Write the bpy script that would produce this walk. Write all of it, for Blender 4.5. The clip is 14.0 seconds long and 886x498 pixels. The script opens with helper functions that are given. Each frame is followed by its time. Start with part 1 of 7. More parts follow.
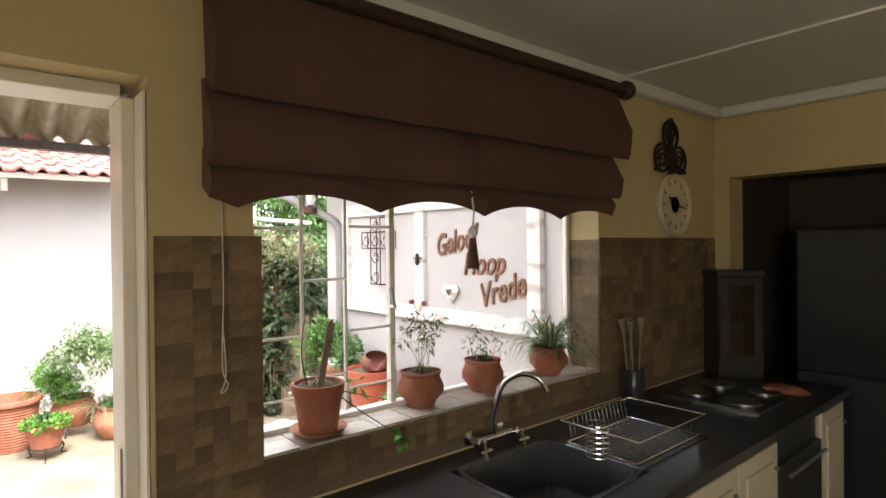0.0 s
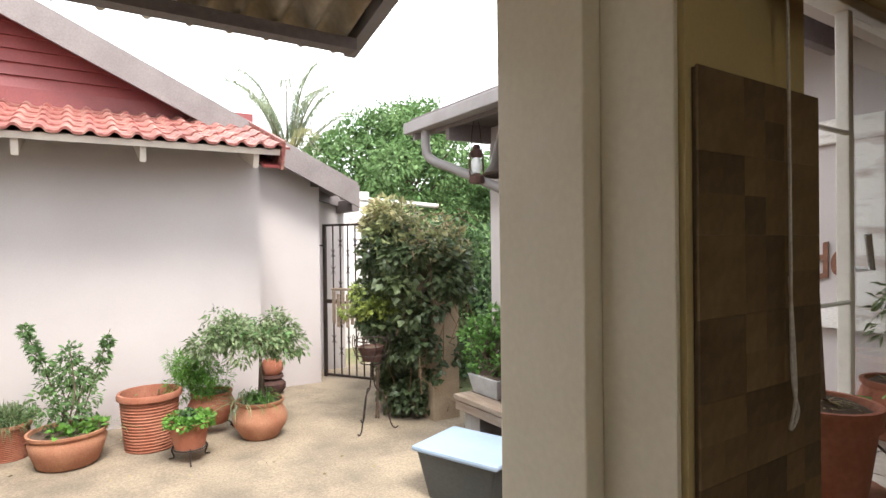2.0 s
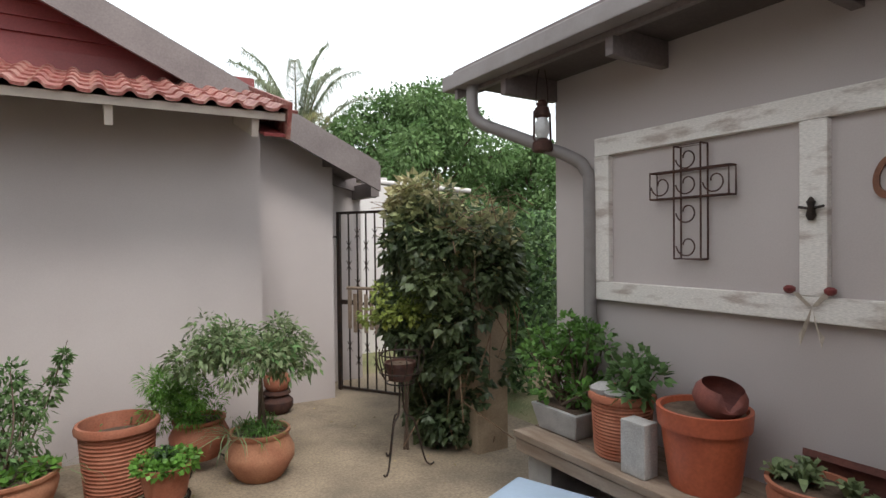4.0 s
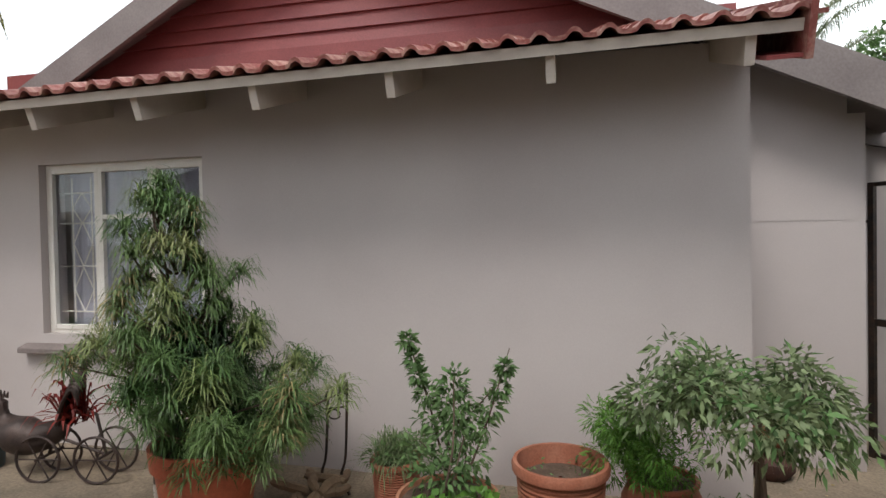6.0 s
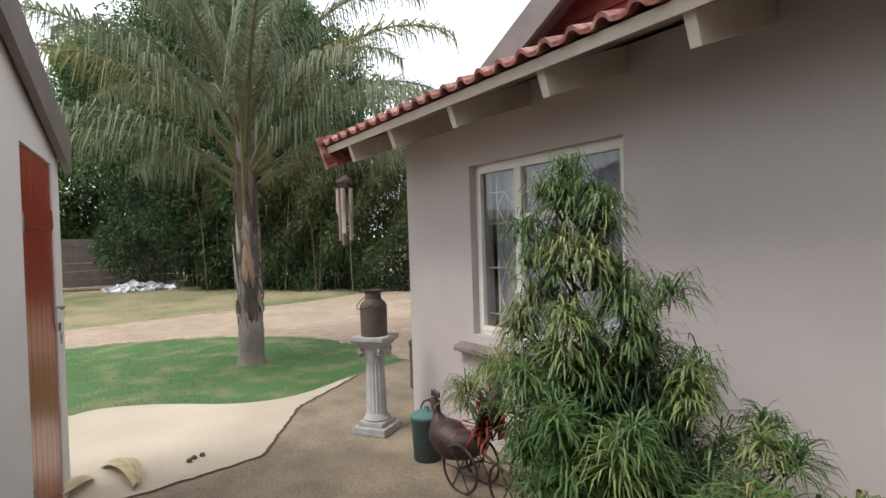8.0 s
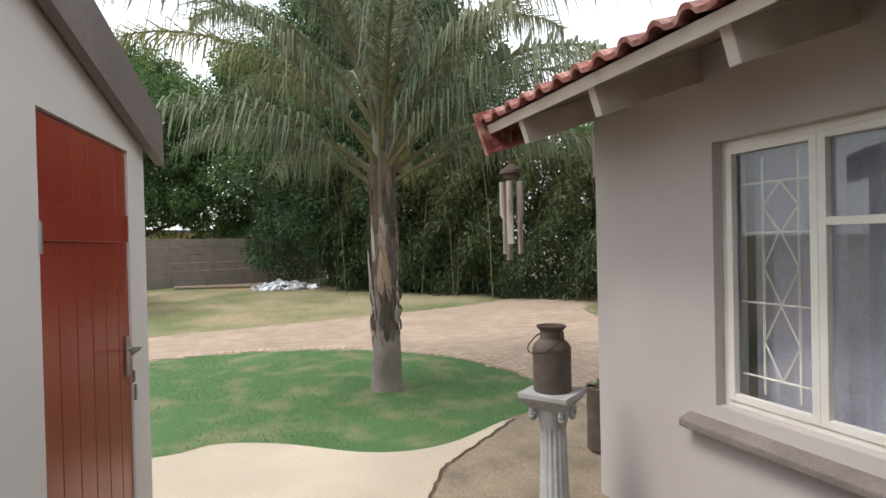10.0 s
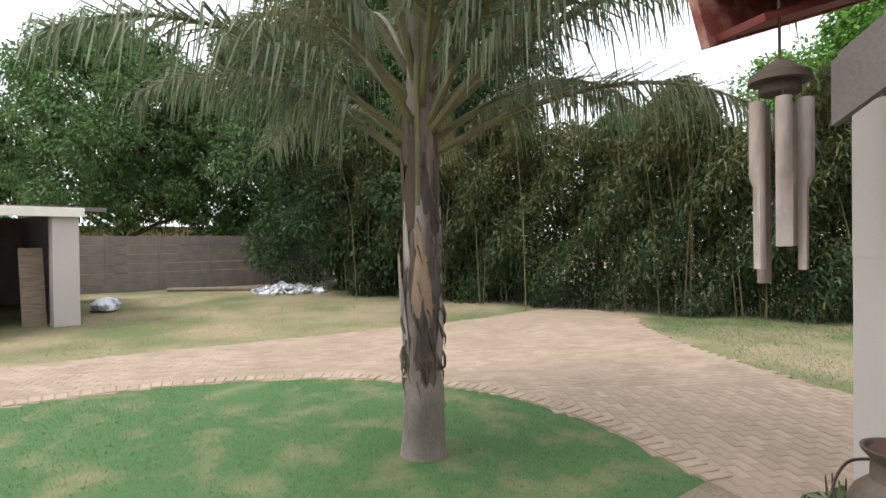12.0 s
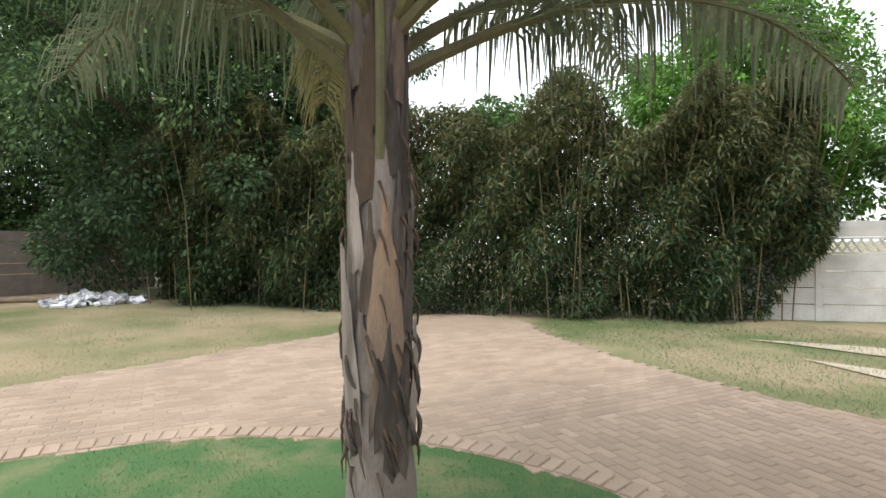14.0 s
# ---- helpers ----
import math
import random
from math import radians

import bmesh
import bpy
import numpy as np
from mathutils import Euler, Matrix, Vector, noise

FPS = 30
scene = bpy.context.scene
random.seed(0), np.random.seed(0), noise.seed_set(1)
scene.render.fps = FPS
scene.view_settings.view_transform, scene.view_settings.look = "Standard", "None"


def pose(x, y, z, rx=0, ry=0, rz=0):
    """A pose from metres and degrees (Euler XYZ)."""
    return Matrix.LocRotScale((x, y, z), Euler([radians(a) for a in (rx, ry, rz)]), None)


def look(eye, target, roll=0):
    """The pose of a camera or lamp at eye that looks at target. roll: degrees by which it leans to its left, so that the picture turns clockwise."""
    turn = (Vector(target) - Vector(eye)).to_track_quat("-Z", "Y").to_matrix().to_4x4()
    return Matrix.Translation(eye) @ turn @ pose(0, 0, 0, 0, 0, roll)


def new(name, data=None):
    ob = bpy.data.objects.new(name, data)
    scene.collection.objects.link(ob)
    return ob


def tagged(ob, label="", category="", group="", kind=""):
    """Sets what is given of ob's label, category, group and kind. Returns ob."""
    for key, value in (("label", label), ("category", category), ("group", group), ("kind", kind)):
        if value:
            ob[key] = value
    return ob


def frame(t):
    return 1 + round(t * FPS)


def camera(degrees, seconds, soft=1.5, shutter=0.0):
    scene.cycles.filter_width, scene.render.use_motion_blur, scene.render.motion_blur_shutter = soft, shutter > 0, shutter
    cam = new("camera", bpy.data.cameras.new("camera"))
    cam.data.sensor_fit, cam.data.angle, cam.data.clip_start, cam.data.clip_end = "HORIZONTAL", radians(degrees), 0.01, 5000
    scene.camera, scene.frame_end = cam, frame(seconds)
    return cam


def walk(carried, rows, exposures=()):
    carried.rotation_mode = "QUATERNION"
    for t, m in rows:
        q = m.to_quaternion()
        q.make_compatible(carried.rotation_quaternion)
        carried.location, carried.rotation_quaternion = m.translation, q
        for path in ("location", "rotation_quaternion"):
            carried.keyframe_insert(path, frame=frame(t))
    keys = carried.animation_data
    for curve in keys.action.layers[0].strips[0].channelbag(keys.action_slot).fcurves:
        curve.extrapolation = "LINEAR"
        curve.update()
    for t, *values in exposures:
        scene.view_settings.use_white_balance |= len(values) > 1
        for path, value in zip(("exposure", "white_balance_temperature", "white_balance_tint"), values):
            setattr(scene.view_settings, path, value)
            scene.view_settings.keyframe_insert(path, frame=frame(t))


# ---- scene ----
cam = camera(77.3, 14.0)
PATH = [
    (0, (-0.039, -0.164, 1.75), (1.246, 1.368, 1.74), -0.6),
    (0.5, (-0.122, 0.121, 1.682), (1.063, 1.732, 1.676), -0.5),
    (1, (-0.257, 0.47, 1.625), (0.851, 2.135, 1.618), -0.6),
    (1.5, (-0.32, 0.777, 1.585), (0.776, 2.45, 1.576), -0.6),
    (2, (-0.28, 1.122, 1.577), (0.809, 2.8, 1.563), -0.7),
    (2.2, (-0.264, 1.238, 1.586), (0.828, 2.913, 1.565), -0.5),
    (4.3, (0.112, 2.368, 1.496), (1.155, 4.074, 1.464), -0.7),
    (4.5, (0.142, 2.501, 1.478), (1.108, 4.252, 1.448), -0.9),
    (5, (0.281, 2.865, 1.492), (0.84, 4.786, 1.46), -0.9),
    (5.5, (0.264, 3.188, 1.515), (0.308, 5.187, 1.472), -0.9),
    (6, (0.211, 3.499, 1.523), (-0.22, 5.451, 1.486), -1.1),
    (6.5, (0.214, 3.766, 1.561), (-0.616, 5.584, 1.501), -1.7),
    (7, (0.112, 4.015, 1.585), (-1.151, 5.564, 1.521), -2.2),
    (7.5, (-0.077, 4.189, 1.564), (-1.584, 5.504, 1.528), -1.9),
    (8, (-0.341, 4.392, 1.583), (-1.986, 5.53, 1.552), -1.8),
    (8.5, (-0.593, 4.562, 1.628), (-2.337, 5.541, 1.604), -1.7),
    (9, (-0.922, 4.688, 1.655), (-2.748, 5.503, 1.638), -1.6),
    (9.2, (-1.067, 4.71, 1.686), (-2.908, 5.493, 1.665), -1.6),
    (11.3, (-2.909, 4.973, 1.684), (-4.787, 5.662, 1.667), -0.8),
    (11.5, (-3.127, 5.016, 1.685), (-5.006, 5.703, 1.667), -0.7),
    (12, (-3.643, 5.067, 1.688), (-5.517, 5.765, 1.668), -0.7),
    (12.5, (-4.142, 5.084, 1.628), (-5.997, 5.832, 1.611), -0.6),
    (13, (-4.658, 5.118, 1.631), (-6.484, 5.934, 1.612), -0.6),
    (13.5, (-5.118, 5.097, 1.634), (-6.878, 6.047, 1.613), -0.4),
    (14, (-5.584, 5.137, 1.615), (-7.173, 6.351, 1.596), -0.4),
]

walk(cam, [(t, look(eye, target, roll)) for t, eye, target, roll in PATH],
     [(0.0, 2.22), (0.5, 2.04), (1.0, 1.82), (1.5, 1.52), (2.1, 1.15), (3.2, 0.4), (4.3, -0.05), (5.0, -0.08), (5.5, -0.2), (6.2, -0.1), (7.5, 0.04), (9.0, 0.02), (12.0, 0.08), (14.0, 0.1)])

# ---- world and sun: bright thin overcast ----
world = bpy.data.worlds.new("sky")
scene.world = world
world.use_nodes = True
wn, wl = world.node_tree.nodes, world.node_tree.links
sky = wn.new("ShaderNodeTexSky")
sky.sky_type, sky.sun_disc = "NISHITA", False
sky.sun_elevation, sky.sun_rotation = radians(57), radians(184)
cloud_coord = wn.new("ShaderNodeTexCoord")
cloud = wn.new("ShaderNodeTexNoise")
cloud.inputs["Scale"].default_value, cloud.inputs["Detail"].default_value = 2.2, 6
wl.new(cloud_coord.outputs["Generated"], cloud.inputs["Vector"])
cover = wn.new("ShaderNodeMapRange")
cover.inputs[1].default_value, cover.inputs[2].default_value = 0.3, 0.62
cover.inputs[3].default_value, cover.inputs[4].default_value = 0.62, 0.92
wl.new(cloud.outputs["Fac"], cover.inputs[0])
veil = wn.new("ShaderNodeMix")
veil.data_type = "RGBA"
veil.inputs[7].default_value = (12.2, 12.6, 12.9, 1)
wl.new(cover.outputs[0], veil.inputs[0])
wl.new(sky.outputs[0], veil.inputs[6])
wl.new(veil.outputs[2], wn["Background"].inputs["Color"])
wn["Background"].inputs["Strength"].default_value = 0.15

sun = new("sun", bpy.data.lights.new("sun", "SUN"))
sun.data.energy, sun.data.angle, sun.data.color = 2.4, radians(20), (1.0, 0.97, 0.93)
sun.matrix_world = look((0, 0, 20), (0.8, 10.4, 4.0))


# ---- materials ----
def surf(name, col, col2=None, rough=0.8, scale=8.0, fine=90.0, bump=0.3, metal=0.0, vary=0.0, island=0.0, mix=(0.35, 0.65), stretch=(1, 1, 1), spec=0.5, grain=0.13):
    """A surface of two colours in large soft patches, with fine grain in colour and relief."""
    m = bpy.data.materials.new(name)
    m.use_nodes = True
    n, l = m.node_tree.nodes, m.node_tree.links
    p = n["Principled BSDF"]
    col2 = col2 or tuple(c * 0.8 for c in col)
    tc = n.new("ShaderNodeTexCoord")
    mp = n.new("ShaderNodeMapping")
    mp.inputs["Scale"].default_value = stretch
    l.new(tc.outputs["Object"], mp.inputs["Vector"])
    a = n.new("ShaderNodeTexNoise")
    a.inputs["Scale"].default_value, a.inputs["Detail"].default_value = scale, 6
    l.new(mp.outputs[0], a.inputs["Vector"])
    b = n.new("ShaderNodeTexNoise")
    b.inputs["Scale"].default_value, b.inputs["Detail"].default_value = fine, 4
    l.new(mp.outputs[0], b.inputs["Vector"])
    r = n.new("ShaderNodeMapRange")
    r.inputs[1].default_value, r.inputs[2].default_value = mix
    l.new(a.outputs["Fac"], r.inputs[0])
    x = n.new("ShaderNodeMix")
    x.data_type = "RGBA"
    x.inputs[6].default_value, x.inputs[7].default_value = (*col, 1), (*col2, 1)
    l.new(r.outputs[0], x.inputs[0])
    h = n.new("ShaderNodeHueSaturation")
    l.new(x.outputs[2], h.inputs["Color"])
    g = n.new("ShaderNodeMapRange")
    g.inputs[1].default_value, g.inputs[2].default_value, g.inputs[3].default_value, g.inputs[4].default_value = 0.3, 0.7, 1 - grain, 1 + grain
    l.new(b.outputs["Fac"], g.inputs[0])
    last = g.outputs[0]
    for amount, node, out in ((vary, "ShaderNodeObjectInfo", "Random"), (island, "ShaderNodeNewGeometry", "Random Per Island")):
        if amount:
            o = n.new(node)
            q = n.new("ShaderNodeMapRange")
            q.inputs[3].default_value, q.inputs[4].default_value = 1 - amount, 1 + amount
            l.new(o.outputs[out], q.inputs[0])
            t = n.new("ShaderNodeMath")
            t.operation = "MULTIPLY"
            l.new(last, t.inputs[0])
            l.new(q.outputs[0], t.inputs[1])
            last = t.outputs[0]
    l.new(last, h.inputs["Value"])
    l.new(h.outputs[0], p.inputs["Base Color"])
    p.inputs["Roughness"].default_value, p.inputs["Metallic"].default_value = rough, metal
    p.inputs["Specular IOR Level"].default_value = spec
    if bump:
        u = n.new("ShaderNodeBump")
        u.inputs["Strength"].default_value, u.inputs["Distance"].default_value = bump, 0.004
        l.new(b.outputs["Fac"], u.inputs["Height"])
        l.new(u.outputs[0], p.inputs["Normal"])
    return m


def leafmat(name, col, col2, rough=0.5, through_light=0.3, mix=(0.35, 0.65), scale=1.5, island=0.4):
    m = surf(name, col, col2, rough, scale, 30, 0, island=island, spec=0.35, mix=mix)
    p = m.node_tree.nodes["Principled BSDF"]
    p.inputs["Subsurface Weight"].default_value = 0
    tr = m.node_tree.nodes.new("ShaderNodeBsdfTranslucent")
    ad = m.node_tree.nodes.new("ShaderNodeMixShader")
    ad.inputs[0].default_value = through_light
    src = p.inputs["Base Color"].links[0].from_socket
    m.node_tree.links.new(src, tr.inputs["Color"])
    m.node_tree.links.new(p.outputs[0], ad.inputs[1])
    m.node_tree.links.new(tr.outputs[0], ad.inputs[2])
    m.node_tree.links.new(ad.outputs[0], m.node_tree.nodes["Material Output"].inputs["Surface"])
    return m


def glassmat(name, tint=(0.95, 0.97, 0.97), rough=0.0):
    m = bpy.data.materials.new(name)
    m.use_nodes = True
    p = m.node_tree.nodes["Principled BSDF"]
    p.inputs["Base Color"].default_value = (*tint, 1)
    p.inputs["Roughness"].default_value, p.inputs["Transmission Weight"].default_value, p.inputs["IOR"].default_value = rough, 1.0, 1.45
    return m


M_PLASTER = surf("taupe wall paint", (0.505, 0.452, 0.437), (0.46, 0.408, 0.394), 0.85, 1.1, 160, 0.10, grain=0.03)
M_PLASTER_PALE = surf("pale wall paint", (0.66, 0.625, 0.605), (0.6, 0.565, 0.545), 0.85, 1.1, 160, 0.10, grain=0.03)
M_CREAM = surf("cream wall paint", (0.63, 0.505, 0.265), (0.57, 0.45, 0.23), 0.7, 1.5, 140, 0.02, grain=0.03)
M_ALCOVE = surf("dark brown alcove wall", (0.07, 0.05, 0.034), (0.055, 0.04, 0.028), 0.7, 2, 80, 0.05, grain=0.05)
M_CEIL = surf("white ceiling paint", (0.78, 0.76, 0.72), (0.72, 0.70, 0.66), 0.8, 1.5, 120, 0.02, grain=0.03)
M_TRIMCREAM = surf("cream gloss paint", (0.70, 0.60, 0.42), (0.64, 0.54, 0.37), 0.45, 3, 80, 0.02, grain=0.03)
M_WHITE = surf("white gloss paint", (0.78, 0.75, 0.70), (0.70, 0.66, 0.60), 0.4, 4, 90, 0.02, grain=0.03)
M_FRAMEPAINT = surf("ivory door frame paint", (0.84, 0.78, 0.66), (0.78, 0.71, 0.58), 0.4, 4, 90, 0.02, grain=0.03)
M_WHITEWASH = surf("worn whitewashed wood", (0.72, 0.68, 0.64), (0.45, 0.38, 0.34), 0.8, 5, 60, 0.5, mix=(0.52, 0.68), stretch=(1, 1, 4))
M_CONC = surf("sandy weathered concrete", (0.30, 0.235, 0.165), (0.175, 0.138, 0.10), 0.9, 2.3, 55, 1.0, mix=(0.36, 0.68), grain=0.22)
M_CONC_PALE = surf("pale concrete", (0.55, 0.47, 0.37), (0.46, 0.385, 0.30), 0.9, 1.0, 120, 0.5)
M_GREYCONC = surf("grey cast concrete", (0.42, 0.41, 0.40), (0.33, 0.32, 0.31), 0.9, 9, 150, 0.6)
M_DIRT = surf("dry grass and sand", (0.32, 0.255, 0.16), (0.13, 0.155, 0.06), 0.95, 0.45, 60, 0.9, mix=(0.4, 0.62))
M_SOIL = surf("dark potting soil", (0.07, 0.045, 0.03), (0.12, 0.08, 0.055), 0.95, 20, 90, 1.0)
M_LAWN = surf("lawn ground", (0.065, 0.14, 0.045), (0.20, 0.20, 0.10), 0.95, 2.4, 60, 0.9, mix=(0.48, 0.72))
M_JOINT = surf("sandy paving joint", (0.38, 0.29, 0.21), (0.33, 0.25, 0.18), 0.95, 3, 90, 0.5)
M_BRICK = surf("clay paving brick", (0.415, 0.315, 0.24), (0.345, 0.26, 0.195), 0.9, 1.2, 110, 0.5, vary=0.12, island=0.12)
M_ROOFTILE = surf("red painted roof tile", (0.20, 0.05, 0.04), (0.42, 0.25, 0.20), 0.55, 16, 90, 0.5, vary=0.2, mix=(0.46, 0.72))
M_REDBOARD = surf("red painted board", (0.17, 0.032, 0.032), (0.21, 0.045, 0.042), 0.55, 2.5, 70, 0.3, vary=0.08)
M_REDDOOR = surf("red-brown painted door", (0.25, 0.024, 0.014), (0.30, 0.045, 0.026), 0.3, 4, 70, 0.15, stretch=(1, 1, 0.3), grain=0.03)
M_FASCIA = surf("grey brown painted fascia", (0.145, 0.118, 0.113), (0.18, 0.15, 0.143), 0.6, 3, 60, 0.2)
M_SOFFIT = surf("dark brown soffit paint", (0.10, 0.082, 0.076), (0.08, 0.066, 0.06), 0.8, 4, 60, 0.2)
M_GUTTER = surf("grey painted metal gutter", (0.26, 0.235, 0.23), (0.22, 0.195, 0.19), 0.5, 6, 60, 0.1, grain=0.03)
M_RAFTER = surf("cream painted rafter", (0.55, 0.48, 0.42), (0.48, 0.41, 0.36), 0.7, 5, 70, 0.2, grain=0.03)
M_UNDER = surf("brown roof underside", (0.36, 0.30, 0.26), (0.28, 0.23, 0.20), 0.9, 4, 60, 0.3)
M_TIN = surf("weathered corrugated iron", (0.74, 0.72, 0.67), (0.48, 0.43, 0.35), 0.55, 2.2, 40, 0.2, metal=0.15, mix=(0.45, 0.7))
M_TINRUST = surf("rust-stained corrugated iron", (0.55, 0.50, 0.41), (0.32, 0.25, 0.15), 0.7, 3.5, 40, 0.2, metal=0.1, mix=(0.4, 0.62))
M_TERRA = surf("terracotta", (0.30, 0.10, 0.055), (0.38, 0.155, 0.095), 0.85, 7, 80, 0.4, vary=0.15, mix=(0.4, 0.7))
M_TERRAPALE = surf("pale terracotta", (0.42, 0.20, 0.115), (0.34, 0.14, 0.08), 0.85, 6, 80, 0.4)
M_TERRARED = surf("red plastic pot", (0.42, 0.105, 0.05), (0.35, 0.08, 0.04), 0.5, 5, 60, 0.1)
M_IRON = surf("dark wrought iron", (0.028, 0.024, 0.022), (0.06, 0.035, 0.025), 0.6, 20, 80, 0.3, metal=0.5)
M_RUST = surf("rusted metal", (0.095, 0.042, 0.03), (0.06, 0.032, 0.028), 0.8, 14, 90, 0.6, metal=0.3)
M_CANIRON = surf("brown rusty milk can", (0.12, 0.095, 0.08), (0.085, 0.06, 0.045), 0.75, 9, 80, 0.4, metal=0.3)
M_TEAL = surf("teal enamel paint", (0.026, 0.06, 0.072), (0.05, 0.055, 0.055), 0.55, 9, 60, 0.2)
M_CHROME = surf("chrome", (0.75, 0.75, 0.75), (0.7, 0.7, 0.7), 0.12, 5, 40, 0.0, metal=1.0)
M_STEEL = surf("brushed steel", (0.45, 0.45, 0.45), (0.4, 0.4, 0.4), 0.35, 5, 120, 0.05, metal=1.0)
M_ALU = surf("dull aluminium tube", (0.5, 0.5, 0.5), (0.38, 0.38, 0.38), 0.45, 6, 60, 0.1, metal=0.7)
M_BLACK = surf("black worktop", (0.025, 0.025, 0.027), (0.035, 0.035, 0.037), 0.3, 6, 90, 0.05, grain=0.03)
M_FRIDGE = surf("dark grey fridge enamel", (0.022, 0.022, 0.023), (0.017, 0.017, 0.018), 0.3, 3, 60, 0.05, metal=0.2, grain=0.03)
M_CABINET = surf("cream cabinet paint", (0.68, 0.60, 0.43), (0.62, 0.54, 0.38), 0.45, 3, 60, 0.1, grain=0.03)
M_BLIND = surf("brown woven blind fabric", (0.115, 0.058, 0.040), (0.10, 0.05, 0.035), 0.95, 5, 350, 0.6)
M_RODWOOD = surf("dark stained rod", (0.045, 0.022, 0.016), (0.06, 0.03, 0.02), 0.4, 8, 60, 0.1)
M_KTILE = surf("brown stone wall tile", (0.135, 0.085, 0.042), (0.20, 0.135, 0.075), 0.5, 14, 70, 0.25, vary=0.36)
M_SILLTILE = surf("pale sill tile", (0.56, 0.50, 0.44), (0.44, 0.38, 0.32), 0.35, 8, 70, 0.2, vary=0.1)
M_GROUT = surf("tile grout", (0.165, 0.113, 0.07), (0.145, 0.10, 0.062), 0.9, 10, 90, 0.3)
M_KFLOOR = surf("brown floor tile", (0.17, 0.115, 0.075), (0.14, 0.095, 0.06), 0.4, 4, 60, 0.1)
M_GLASS = glassmat("clear glass")
M_WOODGREY = surf("greyed bench wood", (0.20, 0.14, 0.10), (0.27, 0.21, 0.16), 0.85, 4, 60, 0.6, stretch=(6, 1, 6))
M_LETTER = surf("rust brown cut letters", (0.20, 0.085, 0.045), (0.15, 0.06, 0.035), 0.7, 12, 70, 0.2)
M_PLASTICBLUE = surf("pale blue plastic lid", (0.33, 0.42, 0.54), (0.30, 0.39, 0.50), 0.4, 4, 60, 0.05, grain=0.03)
M_PLASTICGREY = surf("dark grey plastic tub", (0.06, 0.065, 0.065), (0.05, 0.055, 0.055), 0.45, 4, 60, 0.05)
M_BARK = surf("brown bark", (0.13, 0.09, 0.065), (0.08, 0.055, 0.04), 0.95, 8, 60, 0.8, stretch=(1, 1, 0.3))
M_PALMGREY = surf("grey palm trunk", (0.28, 0.235, 0.21), (0.19, 0.155, 0.14), 0.95, 6, 60, 0.7, stretch=(1, 1, 0.5))
M_PALMBOOT = surf("dry palm leaf base", (0.23, 0.165, 0.125), (0.08, 0.06, 0.05), 0.9, 6, 60, 0.6, vary=0.5, stretch=(3, 3, 0.5))
M_BOOTPALE = surf("pale grey leaf sheath", (0.37, 0.31, 0.28), (0.20, 0.165, 0.145), 0.9, 6, 60, 0.5, vary=0.25, stretch=(3, 3, 0.5))
M_BOOTTAN = surf("tan leaf sheath", (0.40, 0.27, 0.18), (0.27, 0.20, 0.16), 0.85, 6, 60, 0.5, vary=0.25, stretch=(3, 3, 0.5))
M_BOOTDARK = surf("dark rotting leaf base", (0.075, 0.06, 0.052), (0.15, 0.12, 0.105), 0.95, 9, 60, 0.7, vary=0.3, stretch=(3, 3, 0.5))
M_PALMGREEN = surf("olive palm stem", (0.16, 0.15, 0.06), (0.12, 0.10, 0.055), 0.6, 4, 60, 0.2)
M_PALMLEAF = leafmat("palm leaflet", (0.13, 0.175, 0.10), (0.23, 0.245, 0.16))
M_PALMDRY = leafmat("yellowing palm leaflet", (0.26, 0.23, 0.10), (0.19, 0.20, 0.09))
M_LEAF = leafmat("fresh green leaf", (0.084, 0.192, 0.036), (0.132, 0.252, 0.060))
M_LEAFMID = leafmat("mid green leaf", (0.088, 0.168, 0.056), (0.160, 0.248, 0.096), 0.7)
M_LEAFPALE = leafmat("pale variegated leaf", (0.208, 0.260, 0.130), (0.117, 0.169, 0.072))
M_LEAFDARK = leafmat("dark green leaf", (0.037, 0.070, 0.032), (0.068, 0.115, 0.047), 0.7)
M_LEAFBRIGHT = leafmat("bright green leaf", (0.10, 0.24, 0.035), (0.155, 0.30, 0.06))
M_IVY = leafmat("ivy leaf", (0.056, 0.084, 0.04), (0.125, 0.155, 0.07), 0.4)
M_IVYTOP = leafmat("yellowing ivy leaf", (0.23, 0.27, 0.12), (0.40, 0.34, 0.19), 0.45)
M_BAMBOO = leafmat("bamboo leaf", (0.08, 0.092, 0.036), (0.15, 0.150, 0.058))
M_STRAP = leafmat("strap leaf", (0.13, 0.20, 0.055), (0.30, 0.31, 0.14))
M_STRAPDARK = leafmat("deep green strap leaf", (0.075, 0.15, 0.045), (0.15, 0.21, 0.075))
M_DRYLEAF = leafmat("dry strap leaf", (0.380, 0.287, 0.138), (0.276, 0.230, 0.103))
M_GRASS = leafmat("grass blade", (0.095, 0.21, 0.07), (0.31, 0.30, 0.15), through_light=0.6, mix=(0.49, 0.74), scale=2.4, island=0.15)
M_GRASSDRY = leafmat("dry grass blade", (0.40, 0.34, 0.20), (0.19, 0.24, 0.10), through_light=0.6, mix=(0.42, 0.6), scale=0.5, island=0.15)
M_PRECAST = surf("brown precast concrete wall", (0.26, 0.215, 0.195), (0.20, 0.165, 0.15), 0.9, 3, 60, 0.5)
M_PRECASTWHITE = surf("white precast concrete wall", (0.60, 0.58, 0.56), (0.5, 0.48, 0.46), 0.9, 3, 60, 0.3)
M_DARK = surf("dark opening", (0.03, 0.028, 0.026), (0.02, 0.02, 0.02), 0.9, 3, 40, 0.0)
M_RAG = surf("white rubbish", (0.6, 0.6, 0.62), (0.25, 0.27, 0.33), 0.8, 6, 30, 0.2, island=0.4, mix=(0.5, 0.6))
